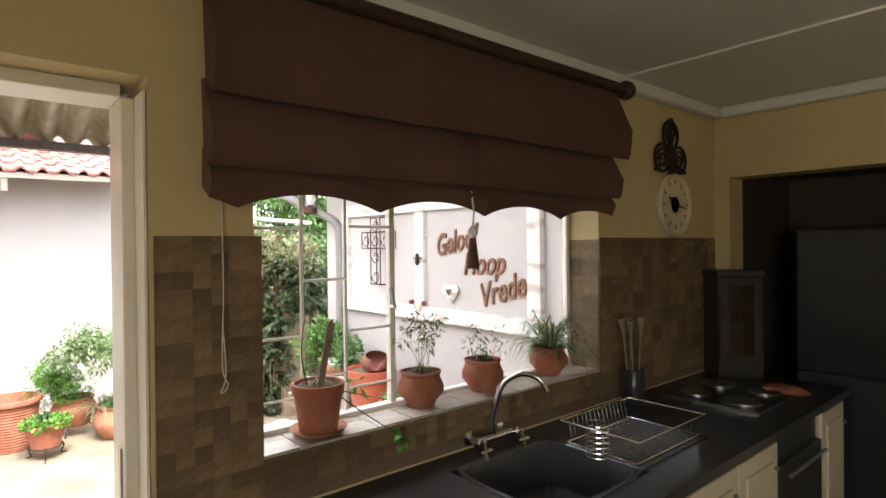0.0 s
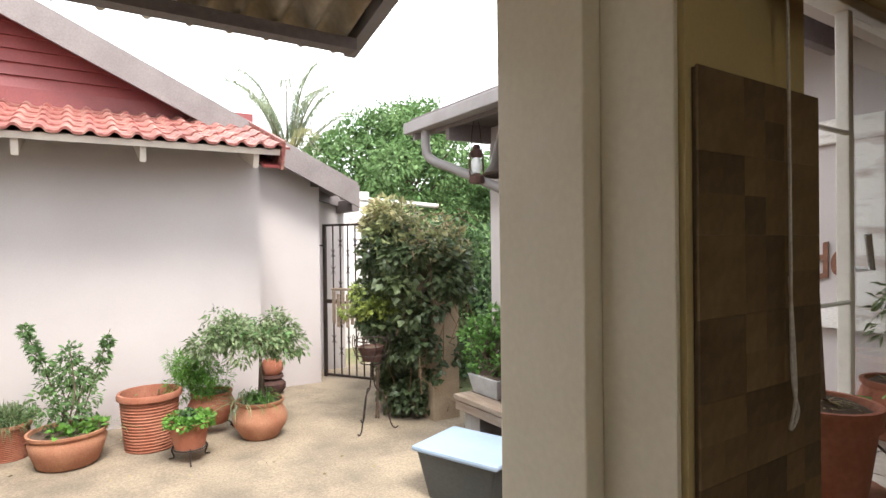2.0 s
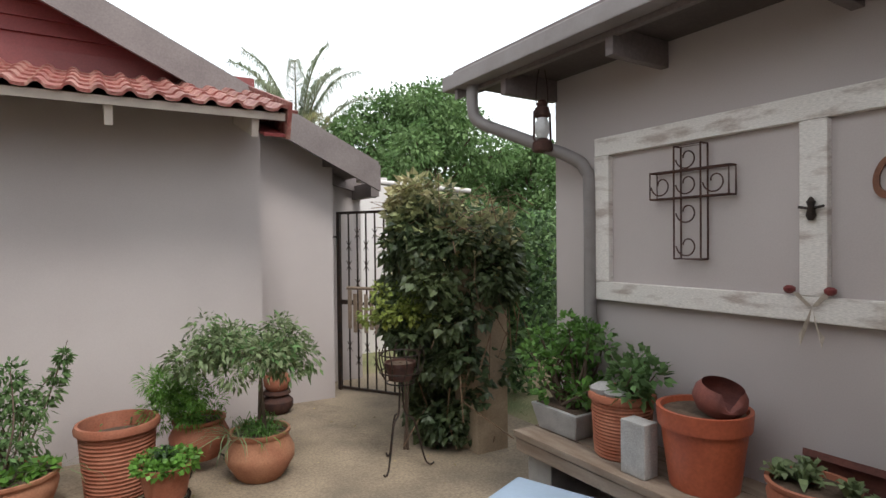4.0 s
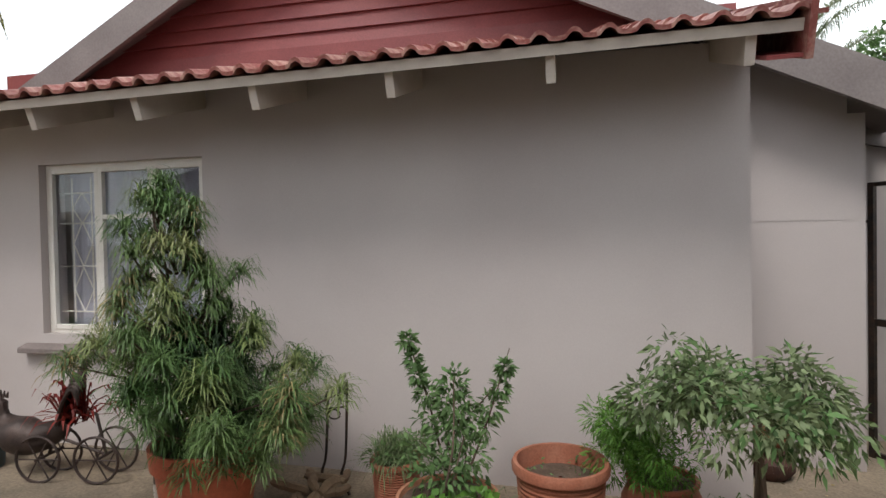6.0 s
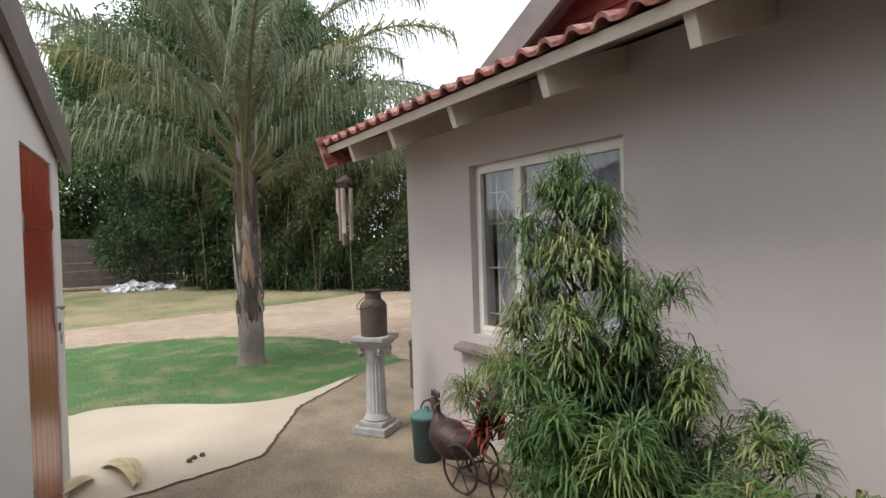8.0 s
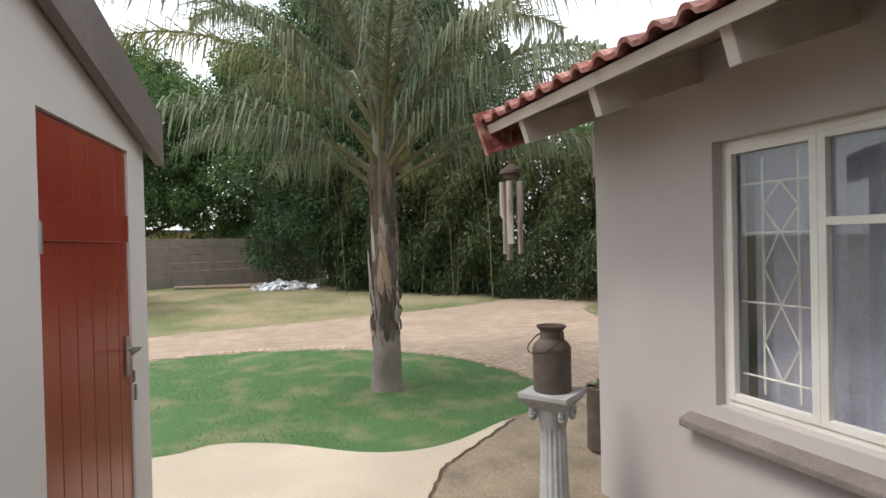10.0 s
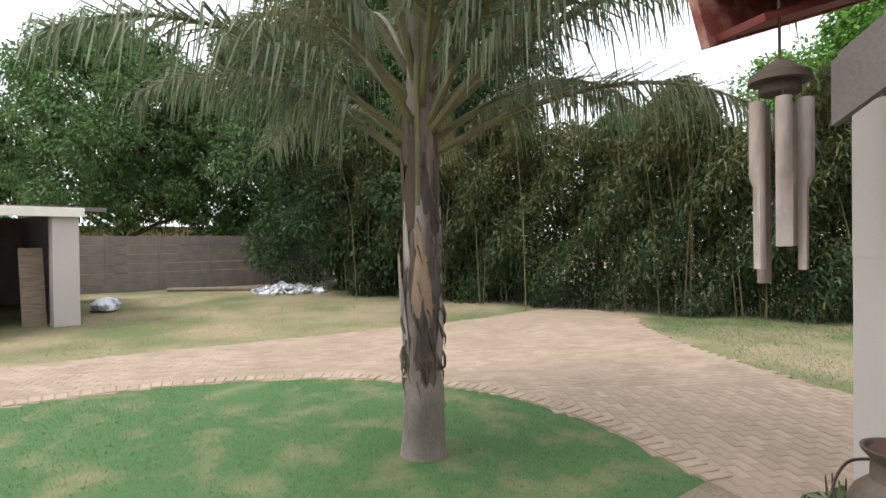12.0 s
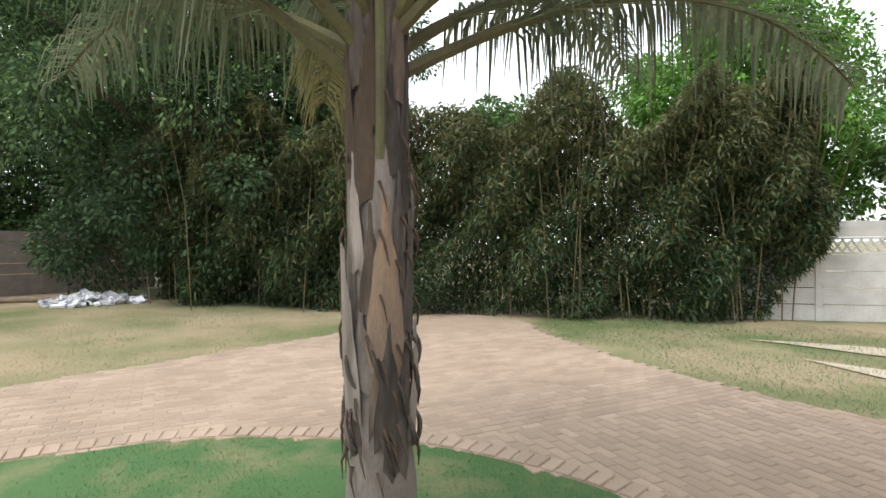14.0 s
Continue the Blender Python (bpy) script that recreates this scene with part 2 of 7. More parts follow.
M_CARPAINT = surf("grey car paint", (0.40, 0.42, 0.44), (0.38, 0.40, 0.42), 0.25, 3, 40, 0.0, metal=0.4, grain=0.03)
M_DARKSTEEL = surf("dark sink steel", (0.11, 0.11, 0.115), (0.09, 0.09, 0.095), 0.25, 5, 120, 0.03, metal=0.6, grain=0.03)
M_GUNMETAL = surf("dark aged sheet metal", (0.075, 0.05, 0.042), (0.045, 0.033, 0.03), 0.55, 14, 90, 0.4, metal=0.4)
M_RUBBER = surf("black rubber", (0.02, 0.02, 0.02), (0.03, 0.03, 0.03), 0.8, 8, 60, 0.2)


# ---- building blocks ----
class Shape:
    """Points and faces of one mesh."""

    def __init__(self):
        self.v, self.f = [], []

    def add(self, verts, faces, m=None):
        k = len(self.v)
        self.v += [tuple(m @ Vector(p)) if m else tuple(p) for p in verts]
        self.f += [tuple(i + k for i in face) for face in faces]
        return self

    def box(self, c, s, m=None):
        x, y, z = c
        a, b, d = s[0] / 2, s[1] / 2, s[2] / 2
        vs = [(x + i * a, y + j * b, z + k * d) for i in (-1, 1) for j in (-1, 1) for k in (-1, 1)]
        return self.add(vs, [(0, 1, 3, 2), (4, 6, 7, 5), (0, 4, 5, 1), (2, 3, 7, 6), (0, 2, 6, 4), (1, 5, 7, 3)], m)

    def lathe(self, prof, n=24, at=(0, 0, 0), m=None, cap=True, wob=0.0):
        vs, fs = [], []
        for r, z in prof:
            for i in range(n):
                a = 2 * math.pi * i / n
                q = r * (1 + wob * math.sin(3 * a + z * 9))
                vs.append((at[0] + q * math.cos(a), at[1] + q * math.sin(a), at[2] + z))
        for k in range(len(prof) - 1):
            for i in range(n):
                j = (i + 1) % n
                fs.append((k * n + i, k * n + j, (k + 1) * n + j, (k + 1) * n + i))
        if cap:
            fs.append(tuple(reversed(range(n))))
            fs.append(tuple((len(prof) - 1) * n + i for i in range(n)))
        return self.add(vs, fs, m)

    def tube(self, path, r, n=6, m=None):
        path = [Vector(p) for p in path]
        rs = r if isinstance(r, (list, tuple)) else [r] * len(path)
        vs, fs = [], []
        side = None
        for k, p in enumerate(path):
            d = (path[min(k + 1, len(path) - 1)] - path[max(k - 1, 0)]).normalized()
            if side is None:
                side = d.cross(Vector((0.31, 0.2, 0.93)) if abs(d.z) < 0.9 else Vector((1, 0.1, 0))).normalized()
            side = (side - d * side.dot(d)).normalized()
            up = d.cross(side)
            for i in range(n):
                a = 2 * math.pi * i / n
                vs.append(p + rs[k] * (math.cos(a) * side + math.sin(a) * up))
        for k in range(len(path) - 1):
            for i in range(n):
                j = (i + 1) % n
                fs.append((k * n + i, k * n + j, (k + 1) * n + j, (k + 1) * n + i))
        fs.append(tuple(reversed(range(n))))
        fs.append(tuple((len(path) - 1) * n + i for i in range(n)))
        return self.add(vs, fs, m)


def part(name, shape, material, parent=None, label="", bevel=0.0, smooth=False):
    """One mesh object, under a thing or part where one is given."""
    me = bpy.data.meshes.new(name)
    me.from_pydata(shape.v, [], shape.f)
    if bevel:
        bm = bmesh.new()
        bm.from_mesh(me)
        bmesh.ops.bevel(bm, geom=list(bm.edges), offset=bevel, segments=2, affect="EDGES", profile=0.6, clamp_overlap=True)
        bm.to_mesh(me)
        bm.free()
    if smooth:
        me.shade_smooth()
        me.set_sharp_from_angle(angle=radians(40))
    me.materials.append(material)
    ob = new(name, me)
    if parent:
        ob.parent = parent
    if label:
        ob["label"] = label
    return ob


def thing(name, at, label, category, group="", kind="", turn=0.0):
    root = new(name)
    root.empty_display_size = 0.05
    root.matrix_basis = pose(*at, 0, 0, turn)
    return tagged(root, label, category, group, kind)


def setting(name, shape, material, label="", category="", bevel=0.0, smooth=False):
    return tagged(part(name, shape, material, None, "", bevel, smooth), label, category, "", "structure")


def cloud_of_leaves(name, quads, material, parent=None):
    """One mesh of many small leaves; quads is an array (n, 4, 3)."""
    n = len(quads)
    me = bpy.data.meshes.new(name)
    me.vertices.add(n * 4)
    me.vertices.foreach_set("co", np.ascontiguousarray(quads, dtype=np.float32).ravel())
    me.loops.add(n * 4)
    me.loops.foreach_set("vertex_index", np.arange(n * 4, dtype=np.int32))
    me.polygons.add(n)
    me.polygons.foreach_set("loop_start", np.arange(0, n * 4, 4, dtype=np.int32))
    me.update(calc_edges=True)
    me.validate()
    me.materials.append(material)
    ob = new(name, me)
    if parent:
        ob.parent = parent
    return ob


def unit(v):
    return v / np.maximum(np.linalg.norm(v, axis=-1, keepdims=True), 1e-6)


def leaves(base, way, length, width, rng, droop=0.0):
    """Pointed leaves from base along way: diamonds with a random roll."""
    n = len(base)
    way = unit(way + np.array([0, 0, -1.0]) * droop)
    side = unit(np.cross(way, unit(rng.normal(size=(n, 3)) * 0.6 + np.array([0, 0, 1.0]))))
    L = (length * rng.uniform(0.65, 1.25, (n, 1)))
    W = (width * rng.uniform(0.7, 1.2, (n, 1))) / 2
    mid = base + way * L * 0.45 + np.array([0, 0, 1.0]) * L * 0.06
    tip = base + way * L - np.array([0, 0, 1.0]) * L * 0.10
    return np.stack([base, mid + side * W, tip, mid - side * W], 1)


def lobed(base, way, size, rng, droop=0.0):
    """Broad three-cornered leaves folded along the midrib: two quads each, side by side."""
    n = len(base)
    way = unit(way + np.array([0, 0, -1.0]) * droop)
    side = unit(np.cross(way, unit(rng.normal(size=(n, 3)) * 0.6 + np.array([0, 0, 1.0]))))
    up = np.cross(side, way)
    L = size * rng.uniform(0.6, 1.3, (n, 1))
    mid = base + way * L * 0.4 - up * L * 0.10
    tip = base + way * L
    out = []
    for sg in (1, -1):
        lobe = base + way * L * 0.12 + side * sg * L * 0.52
        waist = base + way * L * 0.52 + side * sg * L * 0.27
        out += [np.stack([base, lobe, waist, mid][::sg], 1), np.stack([mid, waist, tip, mid * 0.5 + tip * 0.5][::sg], 1)]
    return np.stack(out, 1).reshape(-1, 4, 3)


def clumps(centres, radii, per, rng, flat=1.0):
    """Points and outward ways scattered about clump centres, thicker towards their skins."""
    k = rng.integers(0, len(centres), per)
    d = unit(rng.normal(size=(per, 3)))
    r = radii[k][:, None] * rng.uniform(0.25, 1.0, (per, 1)) ** 0.5
    off = d * r
    off[:, 2] *= flat
    return centres[k] + off, d


def rise(x):
    """The yard's gentle fall from the drive to the garden gate, and the low bank beyond the drive."""
    return max(-0.14, min(0.10, -0.02 * (x + 4.0))) + 0.2 * max(0.0, min(1.0, (-14.0 - x) / 6.0))


def on_ground(x, y, up=0.0):
    return (x, y, rise(x) + up)


def sheet(name, outline, up, material, label, category, kind="structure"):
    """A flat piece of ground inside an outline, which follows the fall."""
    bm = bmesh.new()
    bm.faces.new([bm.verts.new((x, y, 0)) for x, y in outline])
    for x in (-9.0, 3.0):
        bmesh.ops.bisect_plane(bm, geom=bm.verts[:] + bm.edges[:] + bm.faces[:], plane_co=(x, 0, 0), plane_no=(1, 0, 0))
    bmesh.ops.triangulate(bm, faces=bm.faces[:])
    for v in bm.verts:
        v.co.z = rise(v.co.x) + up
    for f in bm.faces:
        f.normal_update()
        if f.normal.z < 0:
            f.normal_flip()
    me = bpy.data.meshes.new(name)
    bm.to_mesh(me)
    bm.free()
    me.materials.append(material)
    return tagged(new(name, me), label, category, "", kind)


def smooth_line(points, steps=6, closed=False):
    """A Catmull-Rom line through points."""
    out, n = [], len(points)
    for i in range(n if closed else n - 1):
        p = [points[(i + k) % n] if closed else points[min(max(i + k, 0), n - 1)] for k in (-1, 0, 1, 2)]
        for s in range(steps):
            t = s / steps
            out.append(tuple(0.5 * (2 * b + (c - a) * t + (2 * a - 5 * b + 4 * c - d) * t * t + (3 * b - a - 3 * c + d) * t ** 3)
                             for a, b, c, d in zip(*p)))
    if not closed:
        out.append(tuple(points[-1]))
    return out


def inside(x, y, poly):
    hit = False
    for (a, b), (c, d) in zip(poly, poly[1:] + poly[:1]):
        if (b > y) != (d > y) and x < (c - a) * (y - b) / (d - b) + a:
            hit = not hit
    return hit


def inside_many(p, poly):
    x, y = p[:, 0], p[:, 1]
    hit = np.zeros(len(p), bool)
    for (a, b), (c, d) in zip(poly, poly[1:] + poly[:1]):
        if b != d:
            hit ^= ((b > y) != (d > y)) & (x < (c - a) * (y - b) / (d - b) + a)
    return hit


def wall_x(shape, x0, x1, y0, y1, z0, z1, holes=()):
    """A wall along x with rectangular openings (xa, xb, za, zb)."""
    xs = sorted({x0, x1, *(h[0] for h in holes), *(h[1] for h in holes)})
    for a, b in zip(xs, xs[1:]):
        cuts = sorted((h[2], h[3]) for h in holes if h[0] <= a and h[1] >= b)
        z = z0
        for lo, hi in cuts + [(z1, z1)]:
            if lo > z + 1e-6:
                shape.box(((a + b) / 2, (y0 + y1) / 2, (z + lo) / 2), (b - a, y1 - y0, lo - z))
            z = max(z, hi)
    return shape


# ---- ground ----
LAWN_EAST = [(-7.7, 1.2), (-6.8, 3.1), (-6.55, 4.2), (-6.65, 4.65), (-6.45, 5.15), (-5.97, 5.8), (-5.9, 6.4), (-6.26, 7.2), (-6.54, 8.05)]
LAWN_WEST = [(-6.54, 8.05), (-7.4, 8.06), (-8.1, 7.95), (-9.0, 7.56), (-9.9, 6.7), (-10.4, 5.85), (-10.65, 4.3), (-10.3, 2.6), (-9.3, 1.6), (-7.7, 1.2)]
LAWN = smooth_line(LAWN_EAST)[:-1] + smooth_line(LAWN_WEST)[:-1]
ROAD = (smooth_line(LAWN_WEST)[:-1] + [(-7.7, 1.2), (-8.5, -4.0), (-12.3, -4.0)] +
        smooth_line([(-12.3, 0.3), (-12.55, 1.8), (-13.05, 3.9), (-13.6, 6.75), (-14.3, 9.9), (-15.0, 12.0), (-14.3, 12.8), (-13.0, 12.8), (-12.2, 12.25),
                     (-9.95, 11.4), (-8.25, 11.05), (-7.15, 11.08), (-5.3, 11.2)]) + [(-5.3, 8.1)])
APRON = smooth_line(LAWN_EAST) + [(-5.3, 8.1), (-5.3, 8.6), (3.4, 8.6), (3.4, 5.6), (2.9, 5.0), (2.9, 1.6), (-7.3, 1.6)]
bm_ground = Shape()
gx = [-2000, -300, -60, -30, -20, -14, -9.0, -4, 0, 3.0, 20, 60, 300, 2000]
gy = [-2000, -300, -60, -20, 0, 10, 20, 60, 300, 2000]
bm_ground.add([(x, y, rise(x) - 0.035) for x in gx for y in gy],
              [(i * len(gy) + j, (i + 1) * len(gy) + j, (i + 1) * len(gy) + j + 1, i * len(gy) + j + 1) for i in range(len(gx) - 1) for j in range(len(gy) - 1)])
setting("ground", bm_ground, M_DIRT, "dry patchy grass and bare sand across the garden", "ground")
sheet("pavement", APRON, 0.0, M_CONC, "sandy weathered concrete yard floor with a cracked joint", "pavement")
lawn = sheet("lawn", LAWN, -0.012, M_LAWN, "green kidney-shaped lawn around the palm", "lawn")
road = sheet("road", ROAD, -0.0105, M_JOINT, "winding driveway of pale clay paving bricks", "driveway")
sheet("side_path", [(-9.6, 14.2), (-8.6, 14.3), (-5.0, 14.6), (-4.0, 14.8), (-4.0, 15.6), (-8.2, 15.0)], -0.018, M_CONC_PALE, "pale concrete path beside the boundary wall", "path")
sheet("side_slab", [(-8.5, 13.3), (-7.6, 12.95), (-4.0, 12.2), (-4.0, 13.2), (-7.0, 13.5)], -0.018, M_CONC_PALE, "pale concrete slab in the grass", "slab")
# paler slab west of the open joint
jr_ = random.Random(5)
JOINT = []
for (ax, ay), (bx, by) in (((-4.3, 4.25), (-4.52, 5.59)), ((-4.52, 5.59), (-5.5, 6.23)), ((-5.5, 6.23), (-6.22, 7.2))):
    for i in range(24):
        JOINT.append((ax + (bx - ax) * i / 24 + jr_.uniform(-0.012, 0.012), ay + (by - ay) * i / 24 + jr_.uniform(-0.008, 0.008)))
JOINT.append((-6.22, 7.2))
sheet("pale_slab", JOINT + [p for p in reversed(smooth_line(LAWN_EAST)) if 1.7 < p[1] < 7.15] + [(-4.0, 2.0)], 0.004, M_CONC_PALE, "pale concrete slab between the lawn and the yard", "slab")
crack = Shape()
jw = [(x, y, rise(x) + 0.006) for x, y in JOINT]
for (a, b) in zip(jw, jw[1:]):
    d = (Vector(b) - Vector(a)).normalized()
    s = Vector((-d.y, d.x, 0)) * 0.012
    crack.add([Vector(a) + s, Vector(b) + s, Vector(b) - s, Vector(a) - s], [(3, 2, 1, 0)])
tagged(part("slab_joint", crack, M_SOIL), "dark open joint in the concrete", "joint", "", "structure")

# ---- kitchen shell ----
KF = 0.05
setting("floor", Shape().box((1.2, -1.0, KF - 0.1), (5.4, 5.5, 0.2)), M_KFLOOR, "brown tiled kitchen floor", "floor")
DOOR = (-0.65, 0.318, KF, 2.222)
WIN = (0.61, 2.42, 1.09, 2.15)
kn = wall_x(Shape(), -1.5, 3.9, 1.515, 1.75, KF - 0.2, 2.66, (DOOR, WIN))
wall_north = setting("wall_north", kn, M_CREAM, "cream painted kitchen wall with a door and a window", "wall")
setting("wall_outer_north", wall_x(Shape(), -4.0, 2.72, 1.753, 1.80, -0.2, 2.66, (DOOR, WIN)), M_PLASTER, "taupe plastered outer wall of the house", "wall")
east = Shape().box((3.85, -1.65, 1.3), (0.2, 3.9, 2.8)).box((3.85, 1.465, 1.3), (0.2, 0.1, 2.8)).box((3.85, 0.86, 2.44), (0.2, 1.11, 0.52))
setting("wall_east", east, M_CREAM, "cream painted kitchen wall with a fridge alcove", "wall")
# Alcove walls take one even dark brown in place of the kitchen cream.
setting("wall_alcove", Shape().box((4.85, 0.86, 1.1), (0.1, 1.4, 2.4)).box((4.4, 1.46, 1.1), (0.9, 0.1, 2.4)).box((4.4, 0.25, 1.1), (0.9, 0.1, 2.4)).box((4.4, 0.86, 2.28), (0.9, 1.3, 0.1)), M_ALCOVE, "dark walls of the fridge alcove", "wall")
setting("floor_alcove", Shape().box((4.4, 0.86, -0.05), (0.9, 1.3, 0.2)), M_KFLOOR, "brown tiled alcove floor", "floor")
# West opening out of view, added with the lamp below to brighten the kitchen.
setting("wall_west", Shape().box((-1.4, -3.05, 1.3), (0.2, 0.9, 2.8)).box((-1.4, 0.257, 1.3), (0.2, 2.513, 2.8)).box((-1.4, -1.8, 0.4), (0.2, 1.6, 1.0)).box((-1.4, -1.8, 2.45), (0.2, 1.6, 0.5)), M_CREAM, "cream painted kitchen wall with an unseen opening for the fill light", "wall")
setting("wall_south", wall_x(Shape(), -1.5, 3.9, -3.7, -3.5, -0.1, 2.7), M_CREAM, "plain cream painted kitchen wall", "wall")
fill_light = new("fill_light", bpy.data.lights.new("fill_light", "AREA"))
fill_light.data.shape, fill_light.data.size, fill_light.data.size_y, fill_light.data.energy = "RECTANGLE", 1.55, 1.25, 5.2
fill_light.data.color = (1.0, 0.95, 0.86)
fill_light.matrix_world = look((-1.4, -1.8, 1.55), (0.0, -1.5, 1.5))
setting("ceiling", Shape().box((1.2, -1.0, 2.68), (5.4, 5.6, 0.08)), M_CEIL, "white painted kitchen ceiling", "ceiling")
cov = Shape().box((1.2, 1.48, 2.605), (5.0, 0.07, 0.07)).box((3.715, -1.0, 2.605), (0.07, 4.9, 0.07))
setting("cornice", cov, M_CEIL, "white ceiling cornice", "cornice", 0.02)
setting("ceiling_strip", Shape().box((2.6, -1.0, 2.635), (0.035, 4.9, 0.012)), M_CEIL, "white ceiling joint strip", "trim")

# ---- door frame and awning ----
def door_frame():
    d = thing("door_frame", (0, 0, 0), "cream painted timber frame of the open kitchen door", "door frame", "", "structure")
    for x, s in ((0.276, 1), (-0.612, -1)):
        part("jamb", Shape().box((x + s * 0.0205, 1.725, 1.12), (0.041, 0.18, 2.13)), M_FRAMEPAINT, d, "", 0.004)
        part("stop", Shape().box((x + s * 0.036, 1.578, 1.12), (0.008, 0.112, 2.13)), M_FRAMEPAINT, d, "", 0.002)
    part("head", Shape().box((-0.168, 1.725, 2.203), (0.888, 0.178, 0.037)), M_FRAMEPAINT, d, "", 0.004)
    part("strike_plate", Shape().box((0.273, 1.69, 1.09), (0.006, 0.03, 0.16)), M_STEEL, d, "worn steel strike plate")
    part("threshold", Shape().box((-0.172, 1.66, KF - 0.06), (0.9, 0.34, 0.13)), M_CONC, d, "", 0.01)


door_frame()


def awning():
    a = thing("awning", (0, 0, 0), "weathered corrugated iron awning over the kitchen door", "awning")
    pitch = math.atan2(0.24, 0.96)
    for k, (x0, x1) in enumerate(((-2.9, -1.9), (-1.9, -0.95), (-0.95, -0.06), (-0.06, 0.45))):
        s, n = Shape(), 140
        row = []
        for i in range(n + 1):
            x = x0 + (x1 - x0) * i / n
            z = 0.03 * math.sin(2 * math.pi * x / 0.105)
            row.append((x, z))
        vs = []
        for y, zz in ((1.81, 2.455), (2.79, 2.212)):
            vs += [(x, y, zz + z + 0.003 * k) for x, z in row]
        vs += [(x, y, z + 0.004) for x, y, z in vs]
        m = n + 1
        fs = [(i + 1, i, m + i, m + i + 1) for i in range(n)] + [(2 * m + i, 2 * m + i + 1, 3 * m + i + 1, 3 * m + i) for i in range(n)]
        fs += [(m + i + 1, m + i, 3 * m + i, 3 * m + i + 1) for i in range(n)]
        part("sheet", s.add(vs, fs), M_TINRUST if k == 3 else M_TIN, a, "", 0, True)
    part("beam", Shape().box((-1.2, 2.70, 2.19), (3.25, 0.05, 0.035)), M_FASCIA, a, "brown steel edge beam")
    part("edge_flashing", Shape().add([(0.43, 1.81, 2.43), (0.47, 1.81, 2.43), (0.47, 2.79, 2.188), (0.43, 2.79, 2.188), (0.43, 1.81, 2.48), (0.47, 1.81, 2.48), (0.47, 2.79, 2.238), (0.43, 2.79, 2.238)],
                                      [(0, 3, 2, 1), (4, 5, 6, 7), (0, 1, 5, 4), (1, 2, 6, 5), (2, 3, 7, 6), (3, 0, 4, 7)]), M_GUTTER, a)
    part("beam", Shape().box((-1.2, 1.83, 2.40), (3.25, 0.05, 0.05)), M_FASCIA, a)


awning()

# ---- outbuilding with lean-to roof ----
SHED_Y = 7.04
shed_win = (-3.78, -2.34, 0.84, 2.155)
shed = wall_x(Shape(), -4.72, 1.27, SHED_Y, SHED_Y + 0.23, -0.3, 2.645, (shed_win,))
shed.box((-4.605, 7.52, 1.1), (0.23, 0.5, 2.8)).box((1.155, 7.52, 1.1), (0.23, 0.5, 2.8))
setting("wall_outbuilding", shed, M_PLASTER, "smooth taupe plastered outbuilding wall", "wall")
GY = 7.78


